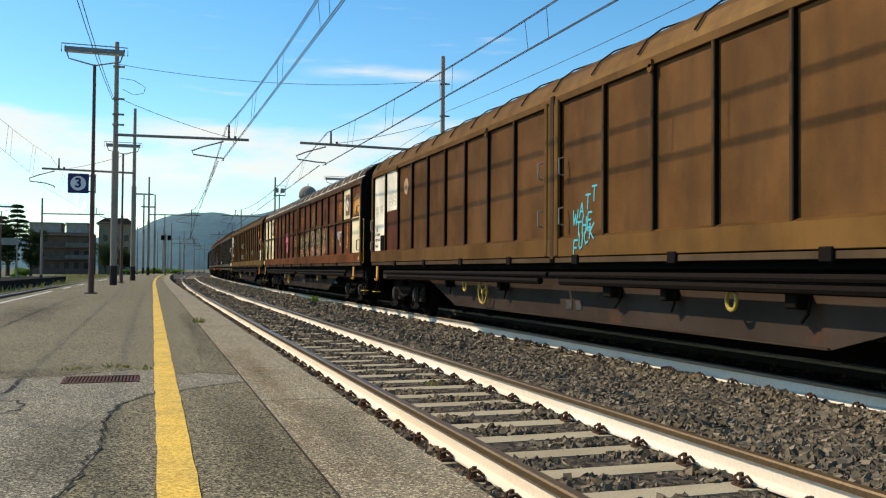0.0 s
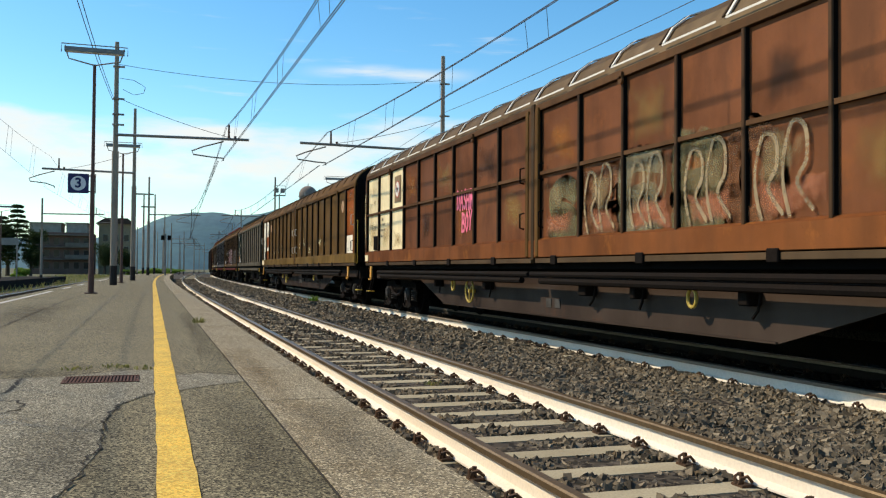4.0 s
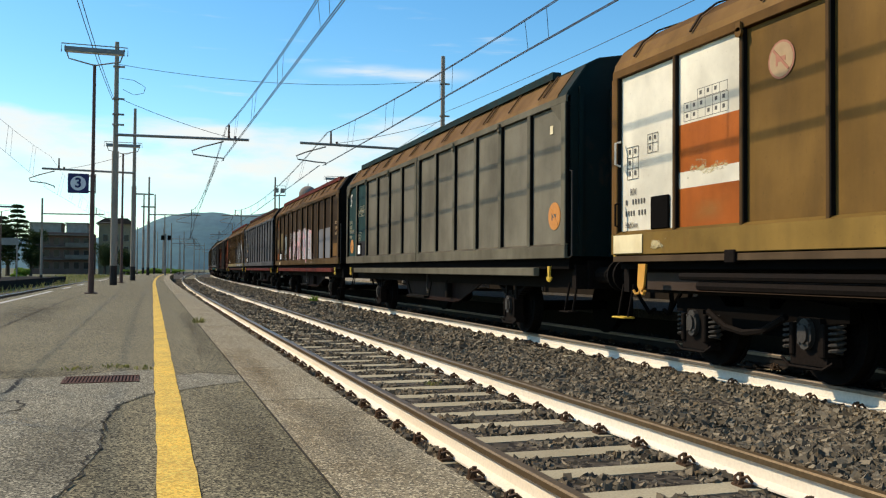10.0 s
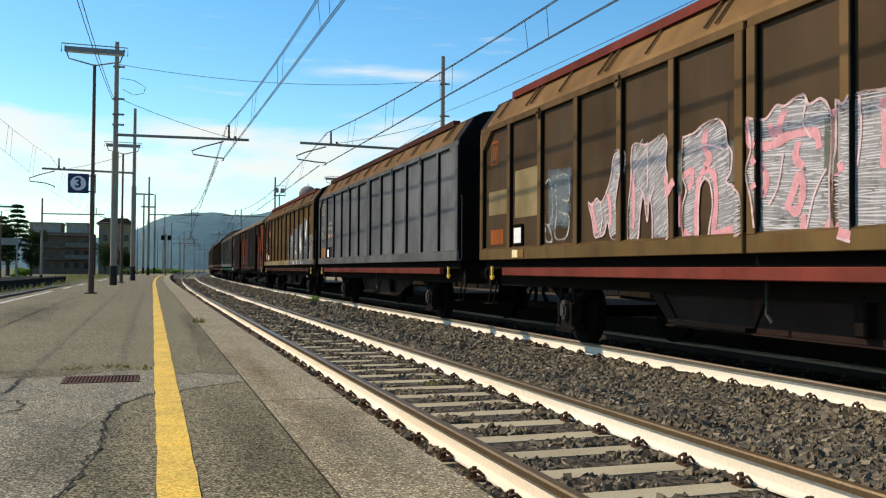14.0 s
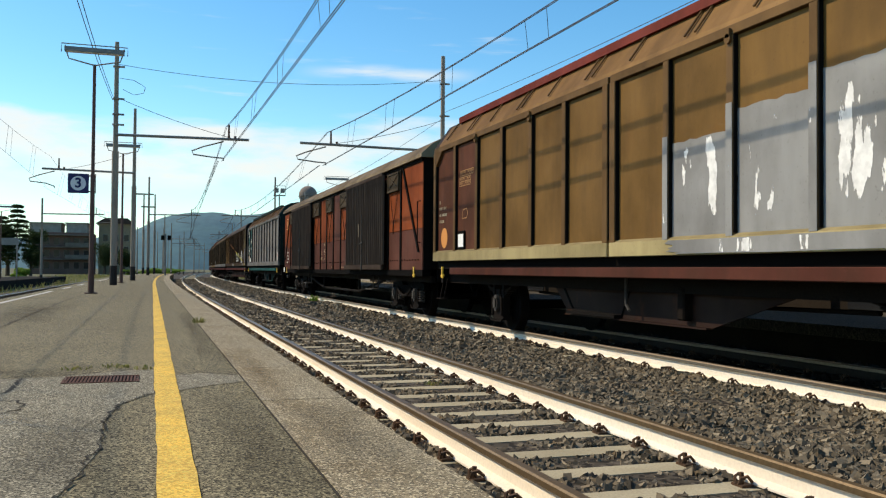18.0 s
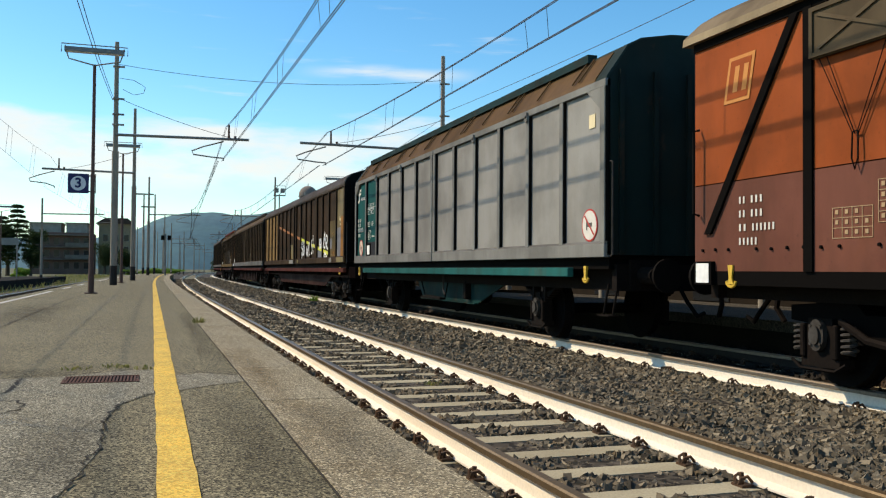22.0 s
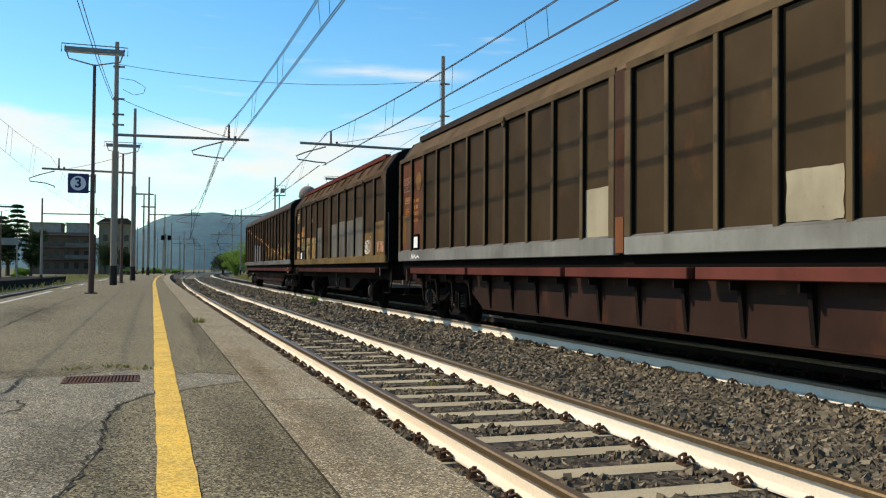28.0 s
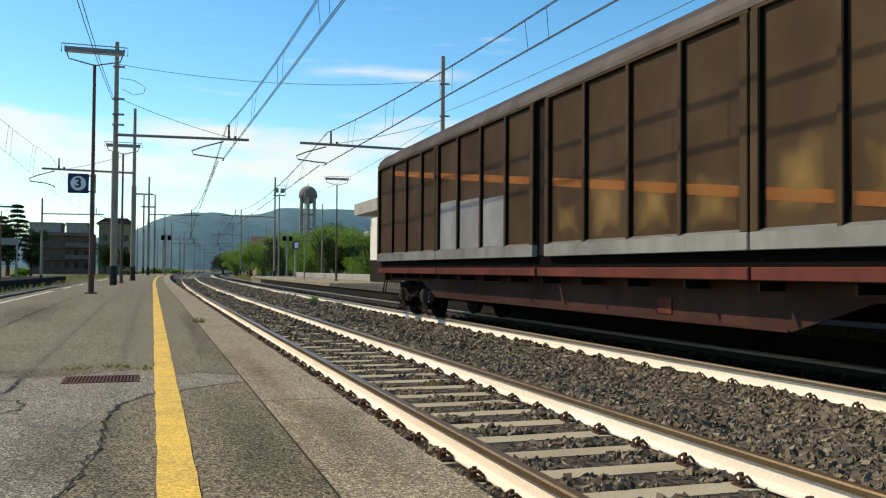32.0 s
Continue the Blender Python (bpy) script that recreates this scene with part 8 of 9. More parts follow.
root, pan, yl = build_wagon(dict(length=L10, label="dark brown bogie sliding-wall wagon with grey sill and narrow panels", posts=half + [L10 - d for d in half], panel_z=(1.53, 3.56), sill0=1.31, roof="slope", leaves=[(0.0, 10.12), (10.38, L10)], edge_w=0.14,
     gear="bogie", pivot=2.3, low_mat=P_RAIL_RED, rails_low=[(1.0, 4.6), (4.75, 8.6), (8.75, 11.7), (11.85, 15.7), (15.85, L10 - 0.6)], hooks=[], frame=paint("umber_frame", (0.14, 0.098, 0.052)), sill=P_SILL_GREY, panel=paint("dark_umber_panel", (0.066, 0.043, 0.021), dirtiness=0.4), roof_mat=P_ROOF_DARK, flap=paint("dull_tan_flap", (0.20, 0.138, 0.068), dirtiness=0.3), edge=P_ROOF_DARK,
     post_w=0.04, truss=(4.0, 16.5, 1.05, 0.42), truss_x=1.21, rib_z=0.46, truss_mat=paint("dark_umber_truss", (0.04, 0.02, 0.015), dirtiness=0.4), under=P_UNDER_RED, brackets=1.0, eyes=[6.47, 14.0], panel_mats=mats))
bm = bmn()
box(bm, -HW - 0.002, -HW + 0.06, yl(10.37), yl(10.13), 1.33, 3.6)
pil = part("centre_pillar", bm, paint("sooty_red_pillar", (0.075, 0.035, 0.022)), root, "dark red-brown centre pillar")
patch(pil, -HW - 0.002, yl(10.35), yl(10.15), 1.34, 1.78, P_RED, "primer_patch", "orange-red primer patch")
P_STONE = paint("pale_stone_overpaint", (0.42, 0.37, 0.26), dirtiness=0.2, rusty=0.05)
patch(root, PX, pan[10][2], pan[10][1], 1.54, 2.2, P_STONE, cut=0.008)
patch(root, PX, pan[14][2] + 0.06, pan[14][1] - 0.04, 1.56, 2.04, P_STONE, cut=0.012, seed=2)
table(root, PX, yl(0.2), 3.2, 5, 3, 0.13, 0.1, M["mark_rose"], 0.01)
table(root, PX, yl(0.35), 2.75, 3, 1, 0.13, 0.12, M["mark_orange"], 0.01)
patch(root, PX, pan[0][2], pan[0][1], 2.3, 2.6, S_RUST, "stain")
patch(root, PX, pan[0][2] + 0.45, pan[0][1] - 0.03, 1.7, 2.35, P_PATCH_BROWN)
patch(root, PX, pan[0][2] + 0.02, pan[0][1] - 0.4, 1.56, 2.35, paint("dusk_overpaint", (0.14, 0.085, 0.06)))
bm = bmn()
disc(bm, (PX - 0.006, yl(1.42), 3.05), 0.2, (1, 0, 0), 0.004, 20)
part("round_mark", bm, P_PATCH_BROWN, root, "round ochre mark")
bars(root, PX, yl(1.08), 2.68, [(0.12, 0.22), (0.12, 0.16), (0.22, 0.1), 0.36], M["mark_orange"], 0.1, 0.04)
label_box(root, yl, 1.15, 1.55)
strokes(root, -HW - 0.016, yl(1.1), 1.36, 0.1, [[(0, 0), (0.5, 1), (1, 0), (1.5, 1), (2, 0.2), (3, 0.8), (3.5, 0), (5, 0.6), (6, 0.2)]], 0.03, M["spray_white"])
add(root, 203.511)

S_AMBER = soft_paint("amber_overpaint", (0.40, 0.205, 0.065), 0.10, 0.6, 2.5, (1, 1, 1), 0.85, 0.2, 0.7)
S_AMBER_WASH = soft_paint("amber_wash", (0.34, 0.20, 0.06), 0.06, 0.55, 1.6, (1, 1, 0.5), 0.85, 0.1, 0.8)
S_OLIVE_OCHRE = soft_paint("olive_ochre_wash", (0.27, 0.185, 0.07), 0.06, 0.5, 2.0, (1, 1, 0.7), 0.85, 0.15, 0.7)
# brown two-axle wagon with a white tag
root, pan, yl = build_wagon(two_axle_spec("brown two-axle sliding-wall wagon with grey overpaint and a white tag", frame=paint("taupe_frame_paint", (0.125, 0.085, 0.046), dirtiness=0.35), sill=paint("ochre_cream_sill", (0.30, 0.21, 0.085)), low_mat=P_OXIDE_DARK, flap=P_TAN_DARK, hook_mat=M["steel_worn"]))
corner_gussets(root, yl, 14.6, P_DUST_FRAME)
shield(root, PX, yl(0.62), 3.12, 0.5, 0.36, M["mark_beige"], P_DUST, M["mark_beige"])
patch(root, PX, pan[1][2], pan[1][1], 1.47, 1.81, paint("dark_slate_panel", (0.05, 0.05, 0.055)))
label_box(root, yl, 1.42, 1.46)
for d, e, z0, z1 in ((0.34, 1.06, 2.33, 2.53), (0.34, 1.0, 1.98, 2.30), (0.28, 0.96, 1.51, 1.83), (1.55, 2.24, 2.52, 2.75), (1.36, 2.24, 2.34, 2.56), (1.46, 1.78, 2.13, 2.29), (1.90, 2.16, 2.12, 2.28)):
    patch(root, PX, yl(e), yl(d), z0, z1, S_AMBER, "overpaint")
patch(root, PX, yl(2.24), yl(1.37), 1.83, 2.13, S_OLIVE_OCHRE, "overpaint")
patch(root, PX, yl(2.2), yl(1.85), 1.88, 2.08, S_DARK, "smear")
patch(root, PX, pan[2][2], pan[2][1], 2.02, 2.28, S_OLIVE_OCHRE, "overpaint")
patch(root, PX, yl(3.3), yl(2.55), 1.47, 2.02, S_OLIVE_OCHRE, "overpaint")
bm = bmn()
prism(bm, [(yl(2.95), 1.74), (yl(3.1), 1.53), (yl(3.26), 1.74), (yl(3.1), 1.95)], PX - 0.008 - layer(root), PX - 0.005, "x")
part("diamond_mark", bm, paint("dull_brown_mark_paint", (0.11, 0.075, 0.035)), root)
patch(root, PX, pan[3][2], pan[3][1], 1.47, 2.28, S_AMBER_WASH, "overpaint")
patch(root, PX, yl(3.84), yl(3.70), 2.81, 2.97, P_STONE_PALE, "notice")
patch(root, PX, pan[4][2], pan[4][1], 1.47, 2.55, paint("pale_grey_overpaint", (0.235, 0.228, 0.195)), "overpaint")
for k in (6, 7, 8, 9):
    patch(root, PX, pan[k][2], pan[k][1], 1.47, 2.55 + 0.03 * (k % 2), paint("pale_grey_overpaint", (0.235, 0.228, 0.195)), "overpaint")
for k in (10, 11):
    patch(root, PX, pan[k][2], pan[k][1], 1.47, 2.1 + 0.25 * (k - 10), paint("ochre_overpaint", (0.27, 0.165, 0.06)), "overpaint")
patch(root, PX, pan[11][2] + 0.05, pan[11][1] - 0.05, 1.5, 1.9, soft_paint("rosy_overpaint", (0.42, 0.22, 0.13), 0.2, 0.5, 2.5), "overpaint")
patch(root, PX, pan[11][2] + 0.4, pan[11][1] - 0.08, 2.08, 2.28, S_DARK, "smear")
scrawl(root, PX - 0.004, yl(12.24), 1.60, 0.28, "DEK", 0.026, M["spray_white"], "white sprayed tag", 0.25, 0.55)
strokes(root, PX - 0.004, yl(12.22), 1.57, 0.28, [curl([(0.3, -0.05), (1.6, 0.0), (2.15, 0.35), (2.2, 1.1)]), [(2.2, 1.45), (2.22, 1.5)], [(-0.1, 0.2), (-0.08, 0.2)]], 0.026, M["spray_white"])
add(root, 222.338)

# last wagon
root, pan, yl = build_wagon(four_leaf_spec("brown sliding-wall bogie wagon with grey sill at the train's tail", sill=P_SILL_GREY, rail_mat=M["steel_dark"]))
for k in (4, 5, 6):
    patch(root, PX, pan[k][2], pan[k][1], 1.5, 2.46 - 0.05 * (k - 4), P_PATCH_GREY, "overpaint", "grey overpaint")
for k in (8, 9, 10, 11, 12, 13, 14, 15):
    patch(root, PX, pan[k][2], pan[k][1], 1.5, 2.5 - 0.15 * (k % 3), S_OCHRE, "stain")
slant_band(root, PX, yl, pan[1:15], 2.03, 3.30, 0.1157, 0.12, soft_paint("faded_orange_band", (0.46, 0.16, 0.04), 0.12, 0.5, 1.5, cover=0.42, lo=0.1, hi=0.8))
patch(root, PX, pan[13][2] + 0.15, pan[13][1] - 0.5, 1.75, 2.15, S_CREAM, "scuff")
patch(root, PX, pan[15][2] + 0.2, pan[15][1] - 0.3, 1.55, 2.4, S_RUST, "stain")
patch(root, -1.105, yl(13.0), yl(12.7), 0.62, 0.8, P_RAIL_RED, "primer_patch")
add(root, 240.604)


# ---- masts, lamps and wires ----
def mast(x, y, h, z0, r0=0.16, r1=0.10, name="catenary_mast", label="tapered grey steel catenary mast with a tarred foot", mat=None):
    root = thing(name, label, "mast", "catenary masts", m=pose(x + shift(y), y, z0))
    bm = bmn()
    rod(bm, (0, 0, 0), (0, 0, h * 0.55), r0, r0 * 0.85 + r1 * 0.15, 12)
    rod(bm, (0, 0, h * 0.55), (0, 0, h), r0 * 0.72, r1, 12)
    part("pole", bm, mat or M["mast"], root, smooth=False)
    bm = bmn()
    rod(bm, (0, 0, 0), (0, 0, 0.75), r0 + 0.006, r0 + 0.006, 12)
    part("foot", bm, M["mast_base"], root)
    return root


def cantilever(root, mx, z0, end, track_x, zb, drop, flip=1):
    """Beam over a track from a mast at mx, with its registration arm, in the mast's space."""
    e, t = end - mx, track_x - mx
    bm = bmn()
    tube(bm, [(0, -0.12, zb - z0), (e, -0.12, zb + 0.06 - z0)], 0.055, 8)
    beam = part("cantilever_beam", bm, M["galv"], root)
    bm = bmn()
    for q in (0.0, 0.25):
        rod(bm, (t + q, -0.12, zb + 0.05 - z0), (t + q, -0.12, zb + 0.18 - z0), 0.05, n=8)
    rod(bm, (t, -0.12, zb + 0.05 - z0), (t, -0.12, zb + 0.62 - z0), 0.04, n=8)
    part("insulator", bm, M["insulator"], beam)
    bm = bmn()
    s = flip
    tube(bm, [(t - 0.2 * s, -0.12, zb - 0.05 - z0), (t - 1.0 * s, -0.12, zb - 0.3 - z0), (t - 1.42 * s, -0.12, zb - 0.48 - z0), (t - 1.36 * s, -0.12, zb - 0.62 - z0), (t - 0.6 * s, -0.12, zb - 0.70 - z0), (t - 0.2 * s, -0.12, zb - drop + 0.1 - z0), (t - 0.2 * s, -0.12, zb - drop - z0)], 0.028, 6)
    part("registration_arm", bm, M["galv"], beam)


def wire(name, pts, r, label, sag=0.0, n=10, parent=None):
    bm = bmn()
    for (a, b) in zip(pts, pts[1:]):
        a, b = Vector(a), Vector(b)
        seg = []
        for k in range(n + 1):
            f = k / n
            p = a.lerp(b, f)
            p.z -= sag * 4 * f * (1 - f)
            seg.append(p)
        tube(bm, seg, r, 5)
    if parent:
        return part(name, bm, M["wire"], parent)
    return thing(name, label, "overhead wire", "overhead wires", bm=bm, material=M["wire"])


SUP = 36.3
m1 = mast(-1.42, SUP, 9.4, ZP, 0.135, 0.08)
cantilever(m1, -1.42, ZP, 3.62, 2.83, 6.24, 0.82, 1)
m3 = mast(-1.05, 50.0, 9.2, ZP, 0.135, 0.075)
cantilever(m3, -1.05, ZP, -5.55, -4.75, 6.18, 0.95, 1)
m2 = mast(11.85, SUP, 10.2, 0.2, 0.135, 0.085)
cantilever(m2, 11.85, 0.2, 5.67, 6.95, 6.24, 0.82, 1)


def catenary(x, ys, z_contact=5.42, z_mess=6.80, sag=0.8, twin=True, thick=0.010):
    """Contact and carrying wires with droppers over one track, supported at the ys."""
    root = thing("overhead_line", "overhead contact wire hung from a carrying wire by droppers", "overhead wire", "overhead wires")
    sgn = 1
    for a, b in zip(ys, ys[1:]):
        xa, xb = x + shift(a) + 0.36 * sgn, x + shift(b) - 0.22 * sgn
        for o in (-0.02, 0.02) if twin else (0.0,):
            wire("contact_wire", [(xa + o, a, z_contact), (xb + o, b, z_contact)], thick, "", parent=root, n=4)
        ma, mb = x + shift(a) + 0.05 * sgn, x + shift(b) - 0.05 * sgn
        for o in (-0.02, 0.02) if twin else (0.0,):
            wire("carrying_wire", [(ma + o, a, z_mess), (mb + o, b, z_mess)], thick, "", sag, 20, root)
        for k in range(1, 9):
            f = k / 9.0
            for e, o in ((0.0, -0.02), (1.0, 0.02)):
                g = f + e / (b - a)
                zc = z_mess - sag * 4 * g * (1 - g)
                bm = bmn()
                tube(bm, [(xa + (xb - xa) * g + o, a + (b - a) * g, z_contact), (ma + (mb - ma) * g, a + (b - a) * g + 0.05, zc)], 0.006, 4)
                part("dropper", bm, M["wire"], root)
        sgn = -sgn


catenary(T1, [-12.0, SUP, 89.0, 137.0, 185.0, 235.0])
catenary(T2, [-12.0, SUP, 88.0, 137.0, 185.0, 235.0])
catenary(T3 - 0.25, [-14.0, 50.0, 98.0, 146.0], 5.32, 6.9, 0.85, False, 0.006)

# feeders, stays and the cross-span cable
wire("feeder_wire", [(-1.58, 2.0, 6.6), (-1.55, SUP, 7.6)], 0.010, "dark feeder cable running from mast to mast", 0.45, 12)
wire("feeder_wire", [(-1.46, 2.0, 6.66), (-1.54, SUP, 7.72)], 0.010, "dark feeder cable running from mast to mast", 0.45, 12)
wire("feeder_wire", [(11.9, -10.0, 7.9), (11.9, SUP, 7.95)], 0.010, "dark feeder cable running from mast to mast", 0.5, 14)
wire("feeder_wire", [(12.0, SUP, 7.8), (12.6, 88.0, 7.8)], 0.010, "dark feeder cable running from mast to mast", 0.6, 14)
wire("cross_cable", [(-1.42, SUP, 9.0), (11.85, SUP, 9.35)], 0.010, "dark sagging cable across the tracks between two masts", 0.45, 16)
wire("stay_wire", [(-1.42, SUP - 0.1, 7.7), (2.9, SUP - 0.1, 6.35)], 0.010, "thin stay wire from mast to cantilever", 0.1, 6)
wire("stay_wire", [(11.85, SUP - 0.1, 7.6), (7.2, SUP - 0.1, 6.35)], 0.010, "thin stay wire from mast to cantilever", 0.1, 6)
wire("stay_wire", [(-1.05, 49.9, 7.3), (-4.2, 49.9, 6.3)], 0.010, "thin stay wire from mast to cantilever", 0.1, 6)
for mm, zz in ((m1, (8.45, 6.6, 6.2, 7.2)), (m2, (9.0, 7.6, 6.1))):
    for q in zz:
        bm = bmn()
        disc(bm, (0, 0, q), 0.14, (0, 0, 1), 0.06, 12)
        box(bm, 0.1, 0.3, -0.05, 0.05, q - 0.03, q + 0.03)
        part("collar", bm, M["galv"], mm)

wire("jumper_wire", [(-1.30, 36.25, 8.45), (-0.78, 36.25, 8.40), (-0.36, 36.25, 8.16), (-0.42, 36.25, 7.92), (-0.78, 36.25, 7.83), (-1.18, 36.25, 8.02)], 0.010, "thin jumper wire hanging in a loop beside the mast", 0.0, 3)
# further masts along the line
for x, y, side in ((-0.4, 89, 1), (0.2, 110, 0), (-1.05, 110, 0), (1.65, 137, 1), (3.1, 162, 1)):
    mm = mast(x - shift(y), y, 9.4, ZP if y < PLAT_END else -0.3, 0.14, 0.08)
    if y == 89:
        for z, a, b in ((7.75, -1.3, 0.45), (6.55, -0.7, 0.65)):
            bm = bmn()
            box(bm, a, b, -0.06, 0.06, z - 0.09, z + 0.05)
            part("cross_arm", bm, M["mast"], mm)
    if side:
        cantilever(mm, x - shift(y), ZP, T1 + 0.85, T1, 6.24, 0.82, 1)
for x, y in ((11.4, 88), (12.7, 137), (15.4, 185)):
    mm = mast(x - shift(y), y, 10.0, 0.2, 0.115, 0.075)
    cantilever(mm, x - shift(y), 0.2, T2 - 1.3, T2, 6.24, 0.82, 1)
mm = mast(-9.4 - shift(86), 86, 7.6, -0.3, 0.11, 0.08)
cantilever(mm, -9.4, -0.3, -4.2, -4.9, 5.9, 0.8, -1)
for k in range(6):
    y = 205 + 42 * k
    for off, s in ((-3.4, 1), (10.6, -1)):
        mm = mast(T1 + off, y, 9.6, -0.3, 0.14, 0.08)
        cantilever(mm, T1 + off, -0.3, T1 + (0.9 if s > 0 else 3.0), T1 + (0 if s > 0 else 4.1), 6.24, 0.82, s)
for x, y, h in ((18.0, 150, 9.0), (17.6, 96, 8.6), (-2.0, 128, 7.0), (24.0, 190, 9.0), (5.5, 200, 8.5), (6.9, 240, 8.5), (0.9, 178, 8.5), (3.4, 215, 8.5), (8.6, 262, 9), (14.5, 300, 9), (21.0, 340, 9), (27.0, 390, 9), (1.6, 150, 8), (25.0, 260, 9), (32.0, 330, 9)):
    mast(x - shift(y), y, h, -0.3, 0.10, 0.06, "thin_mast", "thin grey steel pole beside the railway")


# ---- station furniture ----
def lamp_post(x, y, h, z0, label, tilt=1, sign=False):
    root = thing("platform_lamp", label, "lamp post", "platform lamps", m=pose(x + shift(y), y, z0))
    bm = bmn()
    rod(bm, (0, 0, 0), (0, 0, 0.5), 0.075, 0.075, 10)
    rod(bm, (0, 0, 0.5), (0, 0, h * 0.52), 0.062, 0.055, 10)
    rod(bm, (0, 0, h * 0.52), (0, 0, h), 0.045, 0.04, 10)
    rod(bm, (0, 0, 0), (0, 0, 0.03), 0.16, n=12)
    part("pole", bm, M["mast_rust"], root)
    bm = bmn()
    for s in (-1, 1):
        tube(bm, [(0, 0, h - 0.02), (s * 0.62, 0, h + 0.12), (s * 0.72, 0, h + 0.42), (s * 0.70, 0, h + 0.45)], 0.018, 6)
    tube(bm, [(-0.80, 0, h + 0.28), (-0.80, 0, h + 0.50), (0.80, 0, h + 0.50), (0.80, 0, h + 0.28)], 0.014, 6)
    part("bracket", bm, M["galv"], root)
    bm = bmn()
    prism(bm, [(-0.10, h + 0.30), (0.10, h + 0.30), (0.07, h + 0.42), (-0.07, h + 0.42)], -0.72, 0.72, "x")
    ft = part("lamp_housing", bm, M["galv"], root)
    bm = bmn()
    box(bm, -0.68, 0.68, -0.07, 0.07, h + 0.285, h + 0.30)
    part("diffuser", bm, M["sign_white"], ft)
    return root


s_lamp = lamp_post(-1.49, 24.4, 5.9, ZP, "dark rusty platform lamp post with a long fluorescent housing")
lamp_post(-1.33, 42.1, 5.8, ZP, "dark rusty platform lamp post with a long fluorescent housing")
lamp_post(10.6, 53.5, 5.9, 0.42, "grey platform lamp post across the tracks")
fl = thing("floodlight_mast", "grey mast with a boxy floodlight head", "lamp post", m=pose(11.55, 86, 0.2))
bm = bmn()
rod(bm, (0, 0, 0), (0, 0, 8.0), 0.09, 0.06, 10)
part("pole", bm, M["galv"], fl)
bm = bmn()
box(bm, -0.55, 0.55, -0.3, 0.3, 8.0, 8.06)
for q in (-0.55, 0.55):
    tube(bm, [(q, -0.3, 8.03), (q, -0.3, 8.95)], 0.02, 5)
tube(bm, [(-0.55, -0.3, 8.95), (0.55, -0.3, 8.95)], 0.02, 5)
part("platform", bm, M["galv"], fl)
for q in (-0.3, 0.3):
    bm = bmn()
    box(bm, q - 0.2, q + 0.2, -0.25, 0.1, 8.3, 8.72, 0.04)
    part("lamp_head", bm, M["galv"], fl)
bm = bmn()
rod(bm, (0, 0, 0), (0, 0, 6.3), 0.05, 0.04, 8)
thing("platform_pole", "plain thin grey pole on the far platform", "pole", m=pose(10.45, 64, 0.42), bm=bm, material=M["galv"])

sign = thing("platform_number_sign", "dark blue platform sign with a dark numeral on a white disc", "sign", m=pose(-1.83, 24.38, 3.27))
bm = bmn()
box(bm, -0.25, 0.25, -0.03, 0.03, -0.25, 0.25, 0.012)
part("sign_panel", bm, M["sign_blue"], sign)
bm = bmn()
disc(bm, (0, -0.032, 0), 0.185, (0, 1, 0), 0.004, 24)
part("sign_disc", bm, M["sign_white"], sign)
fc = bpy.data.curves.new("numeral", "FONT")
fc.offset = 0.01
fc.body, fc.size, fc.align_x, fc.align_y, fc.extrude = "3", 0.34, "CENTER", "CENTER", 0.002
tmp = bpy.data.objects.new("numeral", fc)
nm = bpy.data.meshes.new_from_object(tmp)
bpy.data.objects.remove(tmp)
nm.materials.clear()
nm.materials.append(M["sign_blue"])
num = part("numeral", nm, M["sign_blue"], sign)
num.matrix_basis = pose(0, -0.041, 0, rx=90)
bm = bmn()
for z in (-0.2, 0.2):
    box(bm, 0.25, 0.42, -0.015, 0.015, z - 0.015, z + 0.015)
box(bm, 0.40, 0.42, -0.015, 0.015, -0.25, 0.25)
part("bracket", bm, M["mast_rust"], sign)

# ---- plants ----
def leaves(centres, count, size, seed):
    """Small leaf clumps scattered in ellipsoids (centre, radii), as one mesh."""
    rs = np.random.RandomState(seed)
    vs, fs, tot = [], [], 0
    for (cx_, cy, cz), (rx, ry, rz) in centres:
        n = count
        u = rs.normal(size=(n, 3))
        u /= np.linalg.norm(u, axis=1, keepdims=True)
        rad = rs.uniform(0.55, 1.08, (n, 1))
        p = u * rad * (rx, ry, rz) + (cx_, cy, cz)
        a, b = rs.normal(size=(n, 3)), rs.normal(size=(n, 3))
        a /= np.linalg.norm(a, axis=1, keepdims=True)
        b -= a * (a * b).sum(1, keepdims=True)
        b /= np.linalg.norm(b, axis=1, keepdims=True)
        s = size * rs.uniform(0.5, 1.4, (n, 1))
        quad = np.stack([p - a * s, p + b * s * 0.6, p + a * s, p - b * s * 0.6], 1)
        vs.append(quad.reshape(-1, 3))
        fs.append(np.arange(n * 4).reshape(-1, 4) + tot)
        tot += n * 4
    vs, fs = np.concatenate(vs), np.concatenate(fs)
    me = bpy.data.meshes.new("crown")
    me.from_pydata(vs.tolist(), [], fs.tolist())
    return me


